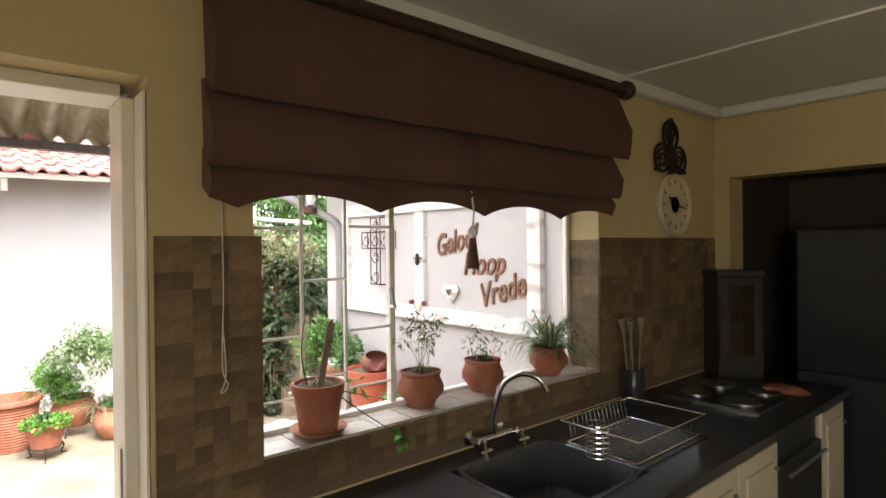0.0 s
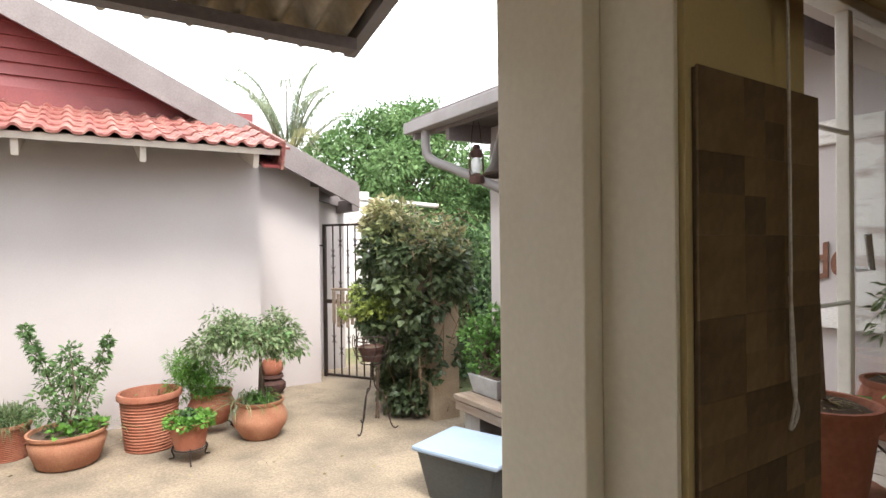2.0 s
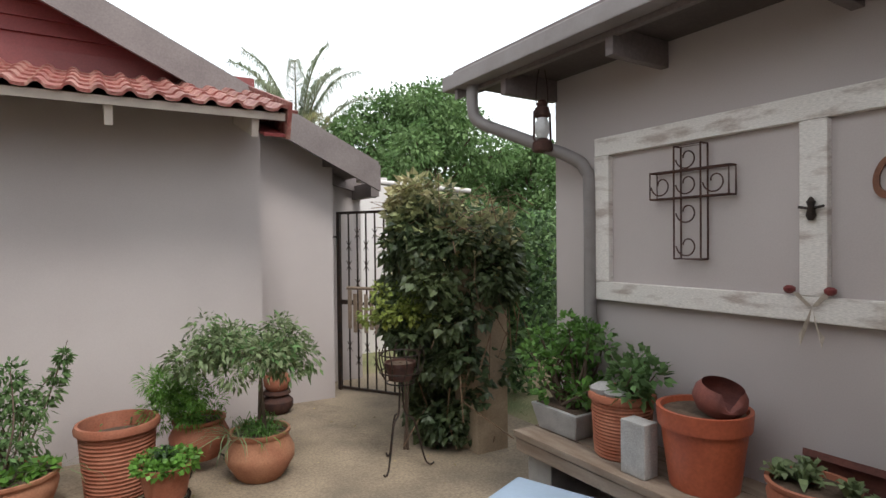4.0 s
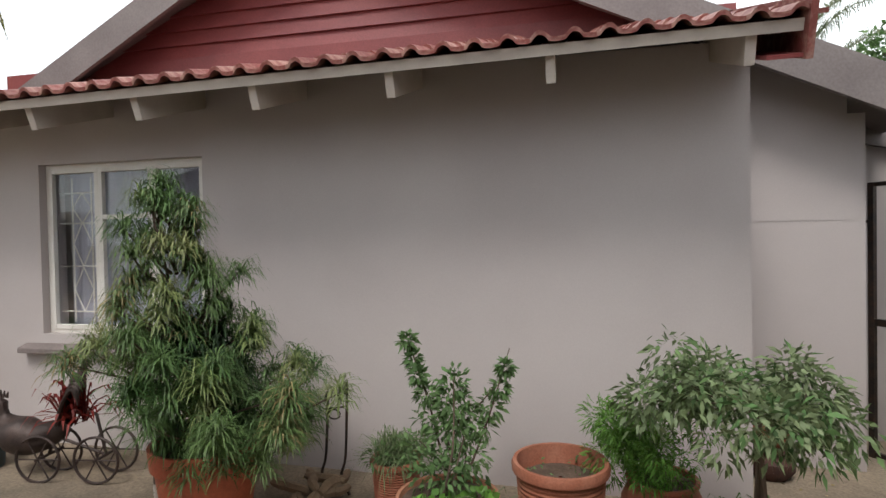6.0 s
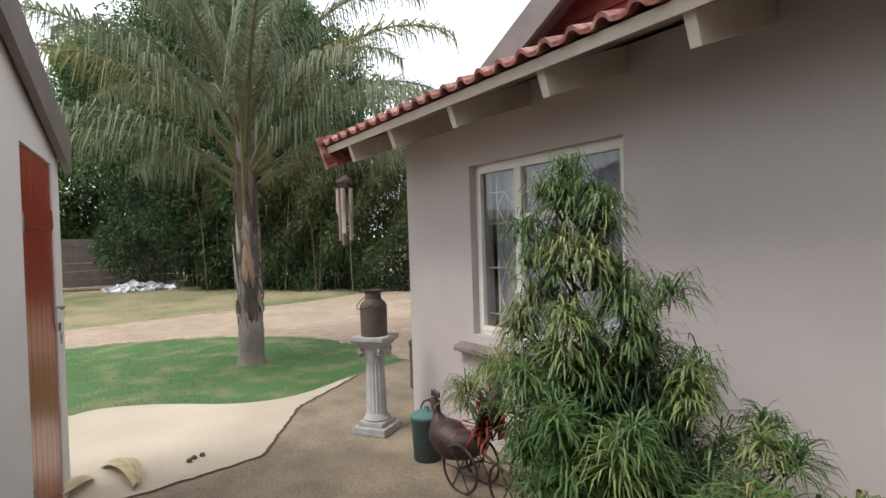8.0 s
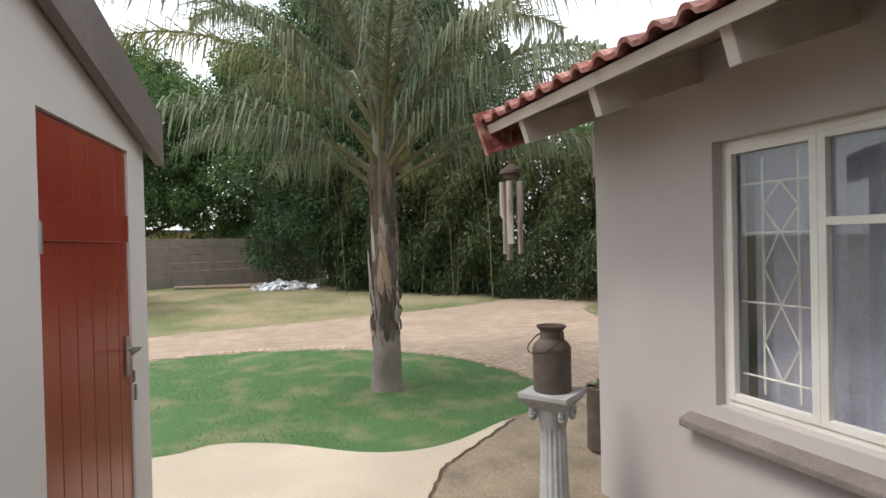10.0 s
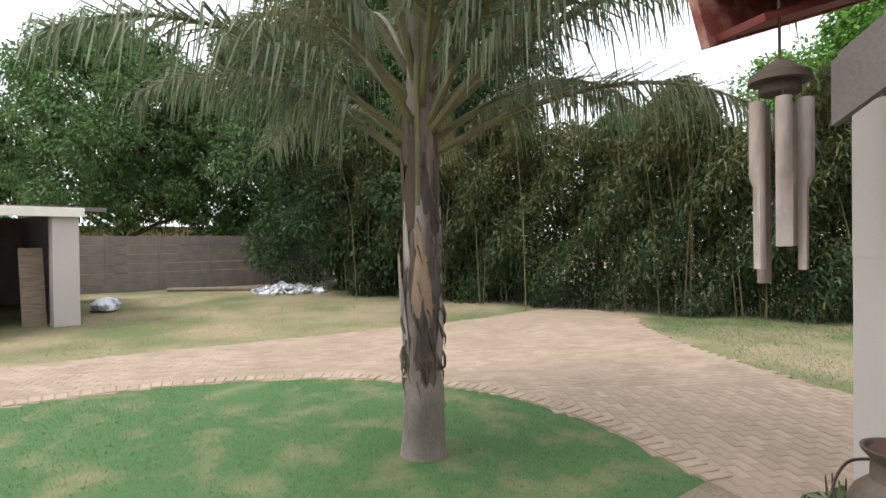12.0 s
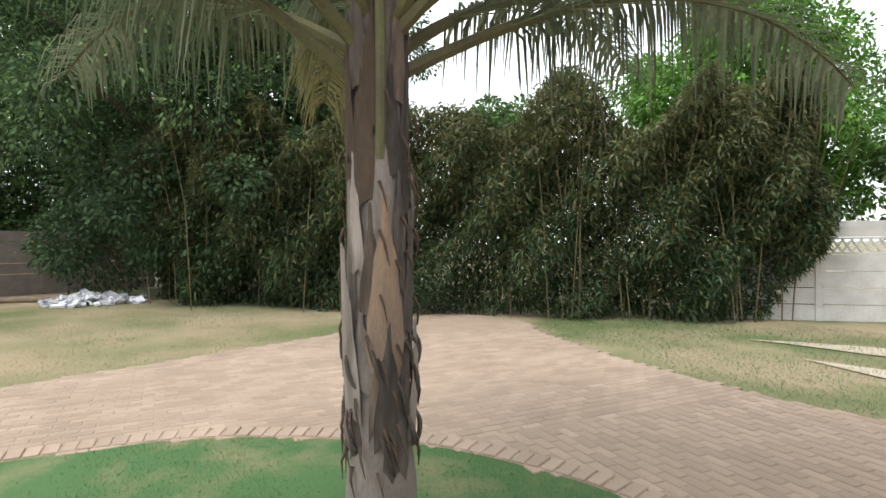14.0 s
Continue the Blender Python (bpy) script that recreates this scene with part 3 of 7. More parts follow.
def gable():
    """Main outbuilding behind the lean-to: gable wall, red boarding, barge boards and roof."""
    g = thing("outbuilding", (0, 0, 0), "taupe outbuilding with a red boarded gable and grey barge boards", "building", "", "structure")
    ax, az, k = -1.66, 4.22, 0.474
    part("wall", Shape().box((-1.605, GY + 0.12, 1.0), (7.61, 0.24, 2.64)).box((2.08, 10.2, 1.0), (0.24, 4.6, 2.64)).box((-5.29, 10.2, 1.0), (0.24, 4.6, 2.64)), M_PLASTER, g)
    half = 3.75
    tri = Shape()
    edge = [(ax - half, 1.6), (ax + half, 1.6), (ax + half, az - 0.474 * half), (ax, az - 0.02), (ax - half, az - 0.53 * half)]
    tri.add([(x, GY - 0.003, z) for x, z in edge] + [(x, GY + 0.2, z) for x, z in edge],
            [(0, 1, 2, 3, 4), (9, 8, 7, 6, 5)] + [(k, k + 5, (k + 1) % 5 + 5, (k + 1) % 5) for k in range(5)])
    part("gable_wall", tri, M_PLASTER, g)
    z = 3.12
    while z < az - 0.15:
        w = (az - z) / k - 0.06
        w2 = max((az - z - 0.13) / k - 0.06, 0.01)
        s = Shape()
        s.add([(ax - w, GY - 0.035, z), (ax + w, GY - 0.035, z), (ax + w2, GY - 0.005, z + 0.135), (ax - w2, GY - 0.005, z + 0.135),
               (ax - w, GY + 0.015, z), (ax + w, GY + 0.015, z), (ax + w2, GY + 0.015, z + 0.135), (ax - w2, GY + 0.015, z + 0.135)],
              [(0, 1, 2, 3), (0, 4, 5, 1), (3, 2, 6, 7), (1, 5, 6, 2), (0, 3, 7, 4)])
        part("board", s, M_REDBOARD, g)
        z += 0.125
    part("flashing", Shape().box((-1.75, GY - 0.02, 3.03), (6.3, 0.03, 0.2)), M_REDBOARD, g, "smooth red painted flashing")
    for sgn, k in ((-1, 0.53), (1, 0.474)):
        reach = 4.25 if sgn > 0 else 3.6
        x1, z1 = ax + sgn * reach, az - k * reach
        b = Shape()
        dz = 0.27
        pts = [(ax, az + 0.12), (x1, z1 + 0.12), (x1, z1 + 0.12 - dz), (ax, az + 0.12 - dz)]
        vs = [(x, GY - 0.36, zz) for x, zz in pts] + [(x, GY - 0.325, zz) for x, zz in pts]
        fs = [(0, 1, 2, 3), (7, 6, 5, 4), (0, 4, 5, 1), (1, 5, 6, 2), (2, 6, 7, 3), (3, 7, 4, 0)]
        b.add(vs, fs if sgn < 0 else [tuple(reversed(f)) for f in fs])
        part("barge_board", b, M_FASCIA, g, "grey brown barge board")
        r = Shape()
        pts = [(ax, az + 0.16), (x1, z1 + 0.16), (x1, z1 + 0.06), (ax, az + 0.06)]
        vs = [(x, GY - 0.32, zz) for x, zz in pts] + [(x, GY + 5.0, zz) for x, zz in pts]
        r.add(vs, fs if sgn < 0 else [tuple(reversed(f)) for f in fs])
        part("roof", r, M_FASCIA, g, "grey metal roof")
    # gutter and low roof edge at the east end
    part("fascia", Shape().box((2.75, 10.0, 2.12), (0.1, 4.2, 0.16)), M_FASCIA, g)
    return g


gable()


def tile_mesh():
    """One double-roman roof tile, 0.33 wide, 0.40 long, with a thick front edge."""
    n, s = 20, Shape()
    top = []
    for i in range(n + 1):
        u = i / n
        top.append((u * 0.336 - 0.168, 0.032 * max(0.0, math.sin(2 * math.pi * (u * 2 - 0.1))) ** 0.8 - 0.006 * max(0.0, -math.sin(2 * math.pi * (u * 2 - 0.1)))))
    vs = [(x, -0.2, z) for x, z in top] + [(x, 0.2, z) for x, z in top] + [(x, -0.2, z - 0.022) for x, z in top] + [(x, 0.2, z - 0.018) for x, z in top]
    m = n + 1
    fs = []
    for i in range(n):
        fs += [(i, i + 1, m + i + 1, m + i), (2 * m + i, i * 0 + 2 * m + i + 1, i + 1, i)]
    fs = [tuple(f) for f in fs]
    for i in range(n):
        fs.append((2 * m + i + 1, 2 * m + i, 3 * m + i, 3 * m + i + 1))
    fs += [(0, m, 3 * m, 2 * m), (m - 1, 3 * m - 1, 4 * m - 1, 2 * m - 1)]
    s.add(vs, fs)
    me = bpy.data.meshes.new("tile")
    me.from_pydata(s.v, [], s.f)
    me.shade_smooth()
    me.set_sharp_from_angle(angle=radians(50))
    me.materials.append(M_ROOFTILE)
    return me


ROOF_PITCH = math.atan2(0.50, 1.48)


def leanto():
    r = thing("leanto_roof", (0, 0, 0), "red tiled lean-to roof on cream painted rafters", "roof", "", "structure")
    r.matrix_basis = pose(-1.7, 0, 0.004, 0, -0.7, 0) @ pose(1.7, 0, 0)
    ca, sa = math.cos(ROOF_PITCH), math.sin(ROOF_PITCH)
    y0, z0 = 6.30, 2.445
    for x in (1.11, 0.18, -0.68, -1.50, -2.29, -3.07, -3.82, -4.49):
        s = Shape()
        a = pose(x, 6.395, 2.352, math.degrees(ROOF_PITCH), 0, 0)
        s.box((0, 0.42, 0), (0.05, 0.84, 0.145), a)
        part("rafter", s, M_RAFTER, r, "", 0.004)
    board = Shape().box((-1.75, 0.85, -0.03), (6.15, 1.70, 0.02), pose(0, y0 + 0.02, z0 + 0.022, math.degrees(ROOF_PITCH), 0, 0))
    part("soffit_board", board, M_UNDER, r, "brown boarded roof underside")
    part("tilting_fillet", Shape().box((-1.75, 0.0, 0), (6.15, 0.035, 0.055), pose(0, 6.345, 2.432, math.degrees(ROOF_PITCH), 0, 0)), M_RAFTER, r, "cream painted eave board")
    for x, sg in ((-4.83, -1), (1.33, 1)):
        v = Shape().box((0, 0.83, -0.05), (0.03, 1.72, 0.27), pose(x, y0 - 0.01, z0 + 0.005, math.degrees(ROOF_PITCH), 0, 0))
        part("verge_board", v, M_ROOFTILE, r, "red painted verge board")
        u = Shape().box((-sg * 0.09, 0.30, -0.165), (0.16, 0.62, 0.02), pose(x, y0, z0 + 0.005, math.degrees(ROOF_PITCH), 0, 0))
        part("verge_soffit", u, M_REDBOARD, r, "red painted verge underside")
    me = tile_mesh()
    for row in range(5):
        d = 0.17 + row * 0.325
        for i in range(19):
            x = -4.66 + i * 0.327 + 0.002 * ((i * 7 + row * 3) % 5 - 2)
            o = new("tile", me)
            o.parent = r
            o.matrix_basis = pose(x, y0 + d * ca, z0 + d * sa + 0.032, math.degrees(ROOF_PITCH) - 2.5, 0, ((i * 5 + row * 11) % 7 - 3) * 0.25)


leanto()


def steel_window(name, at, w, h, bays, label, sill=True):
    """White steel window with casement bays; at is its lower left corner on the outside, facing -y. bays: (x0, x1, transom height or None)."""
    t = thing(name, at, label, "window", "", "structure")
    fr = Shape()
    for x in (0.02, w - 0.02):
        fr.box((x, 0, h / 2), (0.04, 0.045, h))
    for z in (0.02, h - 0.02):
        fr.box((w / 2, 0, z), (w - 0.08, 0.044, 0.04))
    frame_ob = part("window_frame", fr, M_WHITE, t, "", 0.004)
    for a, b, tr in bays:
        s = Shape()
        for x in (a + 0.018, b - 0.018):
            s.box((x, -0.012, h / 2), (0.035, 0.04, h - 0.07))
        for z in [0.05, h - 0.05] + ([tr] if tr else []):
            s.box(((a + b) / 2, -0.012, z), (b - a - 0.07, 0.038, 0.035))
        part("casement", s, M_WHITE, t, "", 0.003)
        for lo, hi in (((0.06, tr - 0.018), (tr + 0.018, h - 0.06)) if tr else ((0.06, h - 0.06),)):
            p = part("pane", Shape().box(((a + b) / 2, 0.002, (lo + hi) / 2), (b - a - 0.066, 0.004, hi - lo)), M_GLASS, t)
            p.visible_shadow = False
    return t


sw = steel_window("window_outbuilding", (-3.78, 7.125, 0.84), 1.44, 1.315, ((0.03, 0.49, None), (0.49, 0.97, 0.90), (0.97, 1.41, 0.90)), "white steel window with lace-pattern burglar bars")
bars = Shape()
for x in (0.17, 0.35):
    bars.tube([(x, 0.05, 0.08), (x, 0.05, 1.22)], 0.006, 6)
for z in (0.16, 0.52, 0.86, 1.10):
    bars.tube([(0.05, 0.05, z), (0.47, 0.05, z)], 0.006, 6)
for z in (0.16, 0.52, 0.86):
    hi = z + 0.35 if z < 0.8 else z + 0.24
    for a, b in (((0.17, (z + hi) / 2), (0.26, hi)), ((0.26, hi), (0.35, (z + hi) / 2)), ((0.35, (z + hi) / 2), (0.26, z)), ((0.26, z), (0.17, (z + hi) / 2))):
        bars.tube([(a[0], 0.05, a[1]), (b[0], 0.05, b[1])], 0.005, 5)
part("burglar_bars", bars, M_WHITE, sw, "white diamond burglar bars")
cur = Shape()
n = 60
vs = []
for i in range(n + 1):
    x = 0.03 + 1.38 * i / n
    vs += [(x, 0.16 + 0.018 * math.sin(i * 0.9), 0.0), (x, 0.16 + 0.018 * math.sin(i * 0.9), 1.3)]
cur.add(vs, [(2 * i, 2 * i + 2, 2 * i + 3, 2 * i + 1) for i in range(n)])
tagged(part("net_curtain", cur, surf("pale net curtain", (0.50, 0.50, 0.60), (0.42, 0.42, 0.52), 0.9, 3, 80, 0.1)), "pale lilac net curtain behind the window", "curtain").location = (-3.78, 7.135, 0.84)
sill = Shape()
sill.add([(-3.95, 6.96, 0.70), (-2.1, 6.96, 0.70), (-2.1, 7.06, 0.70), (-3.95, 7.06, 0.70), (-3.95, 6.96, 0.74), (-2.1, 6.96, 0.74), (-2.1, 7.27, 0.85), (-3.95, 7.27, 0.85)],
         [(0, 3, 2, 1), (0, 1, 5, 4), (4, 5, 6, 7), (1, 2, 6, 5), (3, 0, 4, 7), (2, 3, 7, 6)])
setting("window_sill_outbuilding", sill, surf("brown sill paint", (0.22, 0.18, 0.17), (0.17, 0.14, 0.13), 0.8, 5, 60, 0.3), "brown painted sloping window sill", "sill", 0.008)
setting("wall_room_behind_window", Shape().box((-3.0, 8.0, 1.2), (3.6, 0.05, 2.8)).box((-3.0, 7.6, -0.1), (3.4, 0.6, 0.05)), M_PLASTER, "plain wall inside the outbuilding", "wall")

# ---- house wing with framed wall boards ----
WX = 2.70
wing = Shape().box((WX + 0.12, 3.35, 1.25), (0.24, 3.19, 3.0)).box((5.0, 4.82, 1.25), (4.2, 0.24, 3.0))
setting("wall_wing", wing, M_PLASTER, "taupe plastered wall of the house wing", "wall")
wr = thing("wing_roof", (0, 0, 0), "grey eave and gutter of the house wing", "roof", "", "structure")
part("gutter", Shape().box((2.20, 3.68, 2.62), (0.11, 3.62, 0.10)), M_GUTTER, wr, "grey metal gutter", 0.008)
part("fascia", Shape().box((2.275, 3.68, 2.62), (0.035, 3.62, 0.15)), M_FASCIA, wr)
part("soffit", Shape().box((2.55, 3.62, 2.60), (0.52, 3.49, 0.02)), M_SOFFIT, wr)
part("roof", Shape().add([(2.16, 1.6, 2.69), (2.16, 5.37, 2.69), (5.4, 5.37, 3.9), (5.4, 1.6, 3.9), (2.16, 1.6, 2.67), (2.16, 5.37, 2.67), (5.4, 5.37, 3.86), (5.4, 1.6, 3.86)],
                         [(0, 3, 2, 1), (4, 5, 6, 7), (0, 1, 5, 4), (1, 2, 6, 5), (2, 3, 7, 6), (3, 0, 4, 7)]), M_FASCIA, wr)
part("verge_board", Shape().add([(2.18, 5.35, 2.69), (5.4, 5.35, 3.9), (5.4, 5.35, 3.68), (2.18, 5.35, 2.50), (2.18, 5.38, 2.69), (5.4, 5.38, 3.9), (5.4, 5.38, 3.68), (2.18, 5.38, 2.50)],
                                [(0, 1, 2, 3), (7, 6, 5, 4), (0, 4, 5, 1), (1, 5, 6, 2), (2, 6, 7, 3), (3, 7, 4, 0)]), M_FASCIA, wr)
for y in (2.3, 3.2, 4.1, 4.95):
    part("rafter", Shape().box((2.48, y, 2.52), (0.44, 0.05, 0.14)), M_FASCIA, wr, "", 0.004)
part("downpipe", Shape().tube(smooth_line([(2.23, 5.24, 2.58), (2.23, 5.24, 2.42), (2.26, 5.2, 2.32), (2.4, 4.98, 2.2), (2.58, 4.68, 2.04), (2.63, 4.61, 1.95), (2.64, 4.59, 1.82), (2.64, 4.59, 1.0), (2.64, 4.59, -0.1)], 5), 0.04, 12), M_GUTTER, wr, "grey bent downpipe", 0, True)


def wall_board():
    """Whitewashed timber frame of two bays on the wing wall."""
    b = thing("wall_frame", (WX, 0, 0), "weathered whitewashed timber frame on the outer wall", "frame")
    y0, y1, z0, z1 = 2.10, 4.56, 1.165, 2.14
    for z in (z0 + 0.055, z1 - 0.055):
        part("rail", Shape().box((-0.025, (y0 + y1) / 2, z), (0.05, y1 - y0, 0.11)), M_WHITEWASH, b, "", 0.006)
    for y in (y0 + 0.055, 3.345, y1 - 0.055):
        part("stile", Shape().box((-0.027, y, (z0 + z1) / 2), (0.05, 0.11, z1 - z0 - 0.222)), M_WHITEWASH, b, "", 0.006)
    part("panel", Shape().box((-0.008, (y0 + y1) / 2, (z0 + z1) / 2), (0.012, y1 - y0 - 0.1, z1 - z0 - 0.1)), M_PLASTER, b, "taupe painted back panel")


wall_board()


def lettering(text, y, z, width, tilt):
    """A cut-out word whose foot starts at y, z on the wall board and which is as wide as given."""
    cu = bpy.data.curves.new("word", "FONT")
    cu.body, cu.size, cu.extrude, cu.shear, cu.offset = text, 0.23, 0.005, 0.35, 0.0035
    tmp = bpy.data.objects.new("word", cu)
    scene.collection.objects.link(tmp)
    me = bpy.data.meshes.new_from_object(tmp.evaluated_get(bpy.context.evaluated_depsgraph_get()))
    bpy.data.objects.remove(tmp)
    me.materials.clear()
    me.materials.append(M_LETTER)
    xs = [v.co.x for v in me.vertices]
    k = width / (max(xs) - min(xs))
    me.transform(Matrix.Diagonal((k, 1, 1, 1)) @ Matrix.Translation((-min(xs), 0, 0)))
    ob = new("wall_word", me)
    ob.matrix_basis = pose(WX - 0.024, y, z, 90, 0, -90) @ pose(0, 0, 0, 0, 0, tilt)
    return tagged(ob, "rust brown cut-out word %s on the wall frame" % text, "lettering", "wall words")


lettering("Geloof", 3.13, 1.675, 0.48, 10)
lettering("Hoop", 2.84, 1.54, 0.42, 3)
lettering("Vrede", 2.63, 1.325, 0.42, 15)

# ---- store room with the red door, set a little askew beside the passage ----
STORE = (-4.76, 4.40, 0.0)
ST = -8.0
SM = pose(*STORE, 0, 0, ST)
HEX = [(0, 3, 2, 1), (4, 5, 6, 7), (0, 1, 5, 4), (1, 2, 6, 5), (2, 3, 7, 6), (3, 0, 4, 7)]
rb = wall_x(Shape(), 0, 2.4, -0.22, 0, -0.2, 2.3, ((0.245, 1.085, 0.02, 2.13),))
rb.box((0.11, -1.6, 1.05), (0.22, 2.76, 2.5)).box((2.29, -1.35, 1.2), (0.22, 2.26, 2.84))
rb.add([(x, y, z) for y in (-0.22, 0.0) for x, z in ((0, 2.3), (0, 2.34), (2.4, 2.95), (2.4, 2.3))], HEX)
setting("wall_store", rb, M_PLASTER_PALE, "pale plastered store room wall", "wall").matrix_basis = SM
st = thing("store_roof", STORE, "grey edged roof of the store room", "roof", "", "structure", ST)
part("fascia", Shape().add([(x, y, z) for y in (0.02, 0.06) for x, z in ((-0.14, 2.12), (-0.14, 2.36), (2.7, 3.08), (2.7, 2.84))], HEX), M_FASCIA, st)
part("roof", Shape().add([(x, y, z) for y in (-3.0, 0.018) for x, z in ((-0.13, 2.34), (-0.13, 2.38), (2.7, 3.10), (2.7, 3.06))], HEX), M_GUTTER, st)


def red_door():
    d = thing("door_1", SM @ Vector((0.245, -0.03, 0.03)), "closed red-brown painted plank door in a pale wall", "door", "", "structure", ST)
    for i in range(6):
        part("plank", Shape().box((0.07 + i * 0.14, 0, 1.045), (0.137, 0.042, 2.09)), M_REDDOOR, d, "", 0.004)
    part("rail", Shape().box((0.42, 0.024, 1.75), (0.82, 0.012, 0.12)), M_REDDOOR, d, "", 0.003)
    part("door_handle", Shape().tube([(0.06, 0.02, 1.22), (0.06, 0.075, 1.22), (0.17, 0.08, 1.22)], 0.009, 8).box((0.06, 0.026, 1.19), (0.035, 0.008, 0.18)), M_STEEL, d, "steel lever handle")
    part("key_bunch", Shape().box((0.06, 0.05, 1.10), (0.01, 0.012, 0.05)).box((0.055, 0.055, 1.03), (0.02, 0.008, 0.07)), M_STEEL, d, "hanging keys")
    for z in (0.3, 1.65):
        part("hinge", Shape().tube([(0.838, 0.03, z), (0.838, 0.03, z + 0.1)], 0.009, 8), M_STEEL, d)


red_door()

# ---- palm ----
def palm(at, label, tall=0.0):
    rng = np.random.default_rng(5)
    t = thing("palm_tree", at, label, "palm tree")
    prof = [(0.19, -0.05), (0.178, 0.02), (0.166, 0.1), (0.163, 0.2), (0.167, 0.21), (0.159, 0.34), (0.163, 0.35), (0.156, 0.5), (0.142, 0.62), (0.136, 0.9), (0.130, 1.5), (0.118, 2.2), (0.112, 2.6 + tall), (0.085, 3.4 + tall)]
    part("trunk", Shape().lathe(prof, 24, wob=0.025), M_PALMGREY, t, "", 0, True)

    def sheath(a, z, h, w, out, material, flare=0.0):
        """One torn leaf base that hugs the trunk, broad below and pointed above."""
        rows, n = [], 6
        for k in range(n + 1):
            u = k / n
            ww = w * (1 - 0.08 * k) * (0.75 + 0.25 * math.sin(math.pi * min(1, u * 1.5 + 0.2))) * (1 if u < 0.8 else 0.45)
            rr = 0.139 - 0.014 * (z + u * h) / 2 + out * (0.4 + 0.6 * math.sin(math.pi * u * 0.8)) + flare * u * u
            for sx in (-1, -0.5, 0, 0.5, 1):
                b = a + sx * ww / 0.15 * 0.5
                rad = rr + 0.012 * (1 - sx * sx) + rng.uniform(-0.003, 0.003)
                zz = z + u * h + (rng.uniform(-0.03, 0.03) if k in (0, n) else 0) - 0.02 * abs(sx)
                rows.append((rad * math.cos(b), rad * math.sin(b), zz))
        fs = [(k * 5 + j, k * 5 + j + 1, k * 5 + j + 6, k * 5 + j + 5) for k in range(n) for j in range(4)]
        part("leaf_base", Shape().add(rows, fs), material, t, "torn dry leaf base", 0, True)

    for i in range(46):
        z = 0.55 + 1.75 * i / 46
        low = z < 1.0
        sheath(i * 2.399, z, rng.uniform(0.3, 0.45) if low else rng.uniform(0.45, 0.75), rng.uniform(0.10, 0.17), rng.uniform(0.004, 0.026),
               rng.choice([M_BOOTDARK, M_PALMBOOT, M_BOOTDARK, M_PALMGREY] if low else [M_BOOTPALE, M_BOOTDARK, M_PALMBOOT, M_BOOTPALE] if z < 1.6 else [M_BOOTDARK, M_PALMBOOT, M_BOOTDARK, M_BARK]))
    sheath(-0.36, 1.02, 0.72, 0.19, 0.03, M_BOOTTAN)
    sheath(-1.5, 0.80, 0.75, 0.13, 0.035, M_BOOTPALE, 0.03)
    sheath(0.75, 0.72, 0.5, 0.12, 0.03, M_BOOTPALE)
    sheath(-0.3, 0.70, 0.5, 0.14, 0.03, M_BOOTDARK)
    for i in range(16):
        a, z = rng.uniform(0, 6.28), rng.uniform(0.58, 1.35)
        curl = Shape().tube(smooth_line([(0.15 * math.cos(a), 0.15 * math.sin(a), z + 0.12), (0.175 * math.cos(a + 0.15), 0.175 * math.sin(a + 0.15), z + 0.05), (0.17 * math.cos(a + 0.3), 0.17 * math.sin(a + 0.3), z - 0.03), (0.155 * math.cos(a + 0.4), 0.155 * math.sin(a + 0.4), z - 0.06)], 4), [0.004 + 0.008 * math.sin(math.pi * (k + 1) / 14) for k in range(13)], 5)
        part("curled_strip", curl, M_BOOTDARK, t, "dark curled bark strip", 0, True)
    fib = Shape()
    for i in range(70):
        a, z = rng.uniform(0, 6.28), rng.uniform(0.55, 2.2)
        r = 0.158
        fib.tube([(r * math.cos(a), r * math.sin(a), z), ((r + 0.02) * math.cos(a + 0.1), (r + 0.02) * math.sin(a + 0.1), z - 0.05), ((r + 0.012) * math.cos(a + 0.2), (r + 0.012) * math.sin(a + 0.2), z - 0.13)], [0.009, 0.006, 0.002], 4)
    part("hanging_fibre", fib, M_BARK, t)["kind"] = "stuff"
    specs = [(radians(d), z0 + tall, lift, length, 0.0) for d, z0, lift, length in
             ((70, 2.30, 27, 3.0), (100, 2.40, 34, 2.7), (248, 2.26, 34, 2.35), (278, 2.38, 40, 2.5), (15, 2.48, 46, 2.5), (160, 2.35, 36, 2.5), (205, 2.40, 34, 2.5), (50, 2.5, 42, 2.7))]
    if not tall:
        part("green_stem", Shape().tube(smooth_line([(0.115, -0.06, 1.9), (0.135, -0.065, 2.3), (0.14, -0.07, 2.8), (0.2, -0.08, 3.2)], 5), 0.024, 8), M_PALMGREEN, t, "pale green leaf stalk against the trunk", 0, True)
    for i in range(24):
        a = i * 2.399 + 0.4
        level = i / 23
        specs.append((a, 2.45 + tall + 0.95 * level, 38 + 40 * level, 2.8 + 0.4 * (1 - abs(level - 0.4)), level))
    for a, z0, lift, length, level in specs:
        lift = radians(lift + rng.uniform(-6, 6))
        pts, d = [], Vector((math.cos(a) * math.cos(lift), math.sin(a) * math.cos(lift), math.sin(lift)))
        p = Vector((0.09 * math.cos(a), 0.09 * math.sin(a), z0))
        steps = 14
        sag = 0.10 + 0.05 * level
        for s in range(steps + 1):
            pts.append(p.copy())
            p = p + d * (length / steps)
            d = (d + Vector((0, 0, -sag * (0.35 + 1.3 * s / steps)))).normalized()
        quads = []
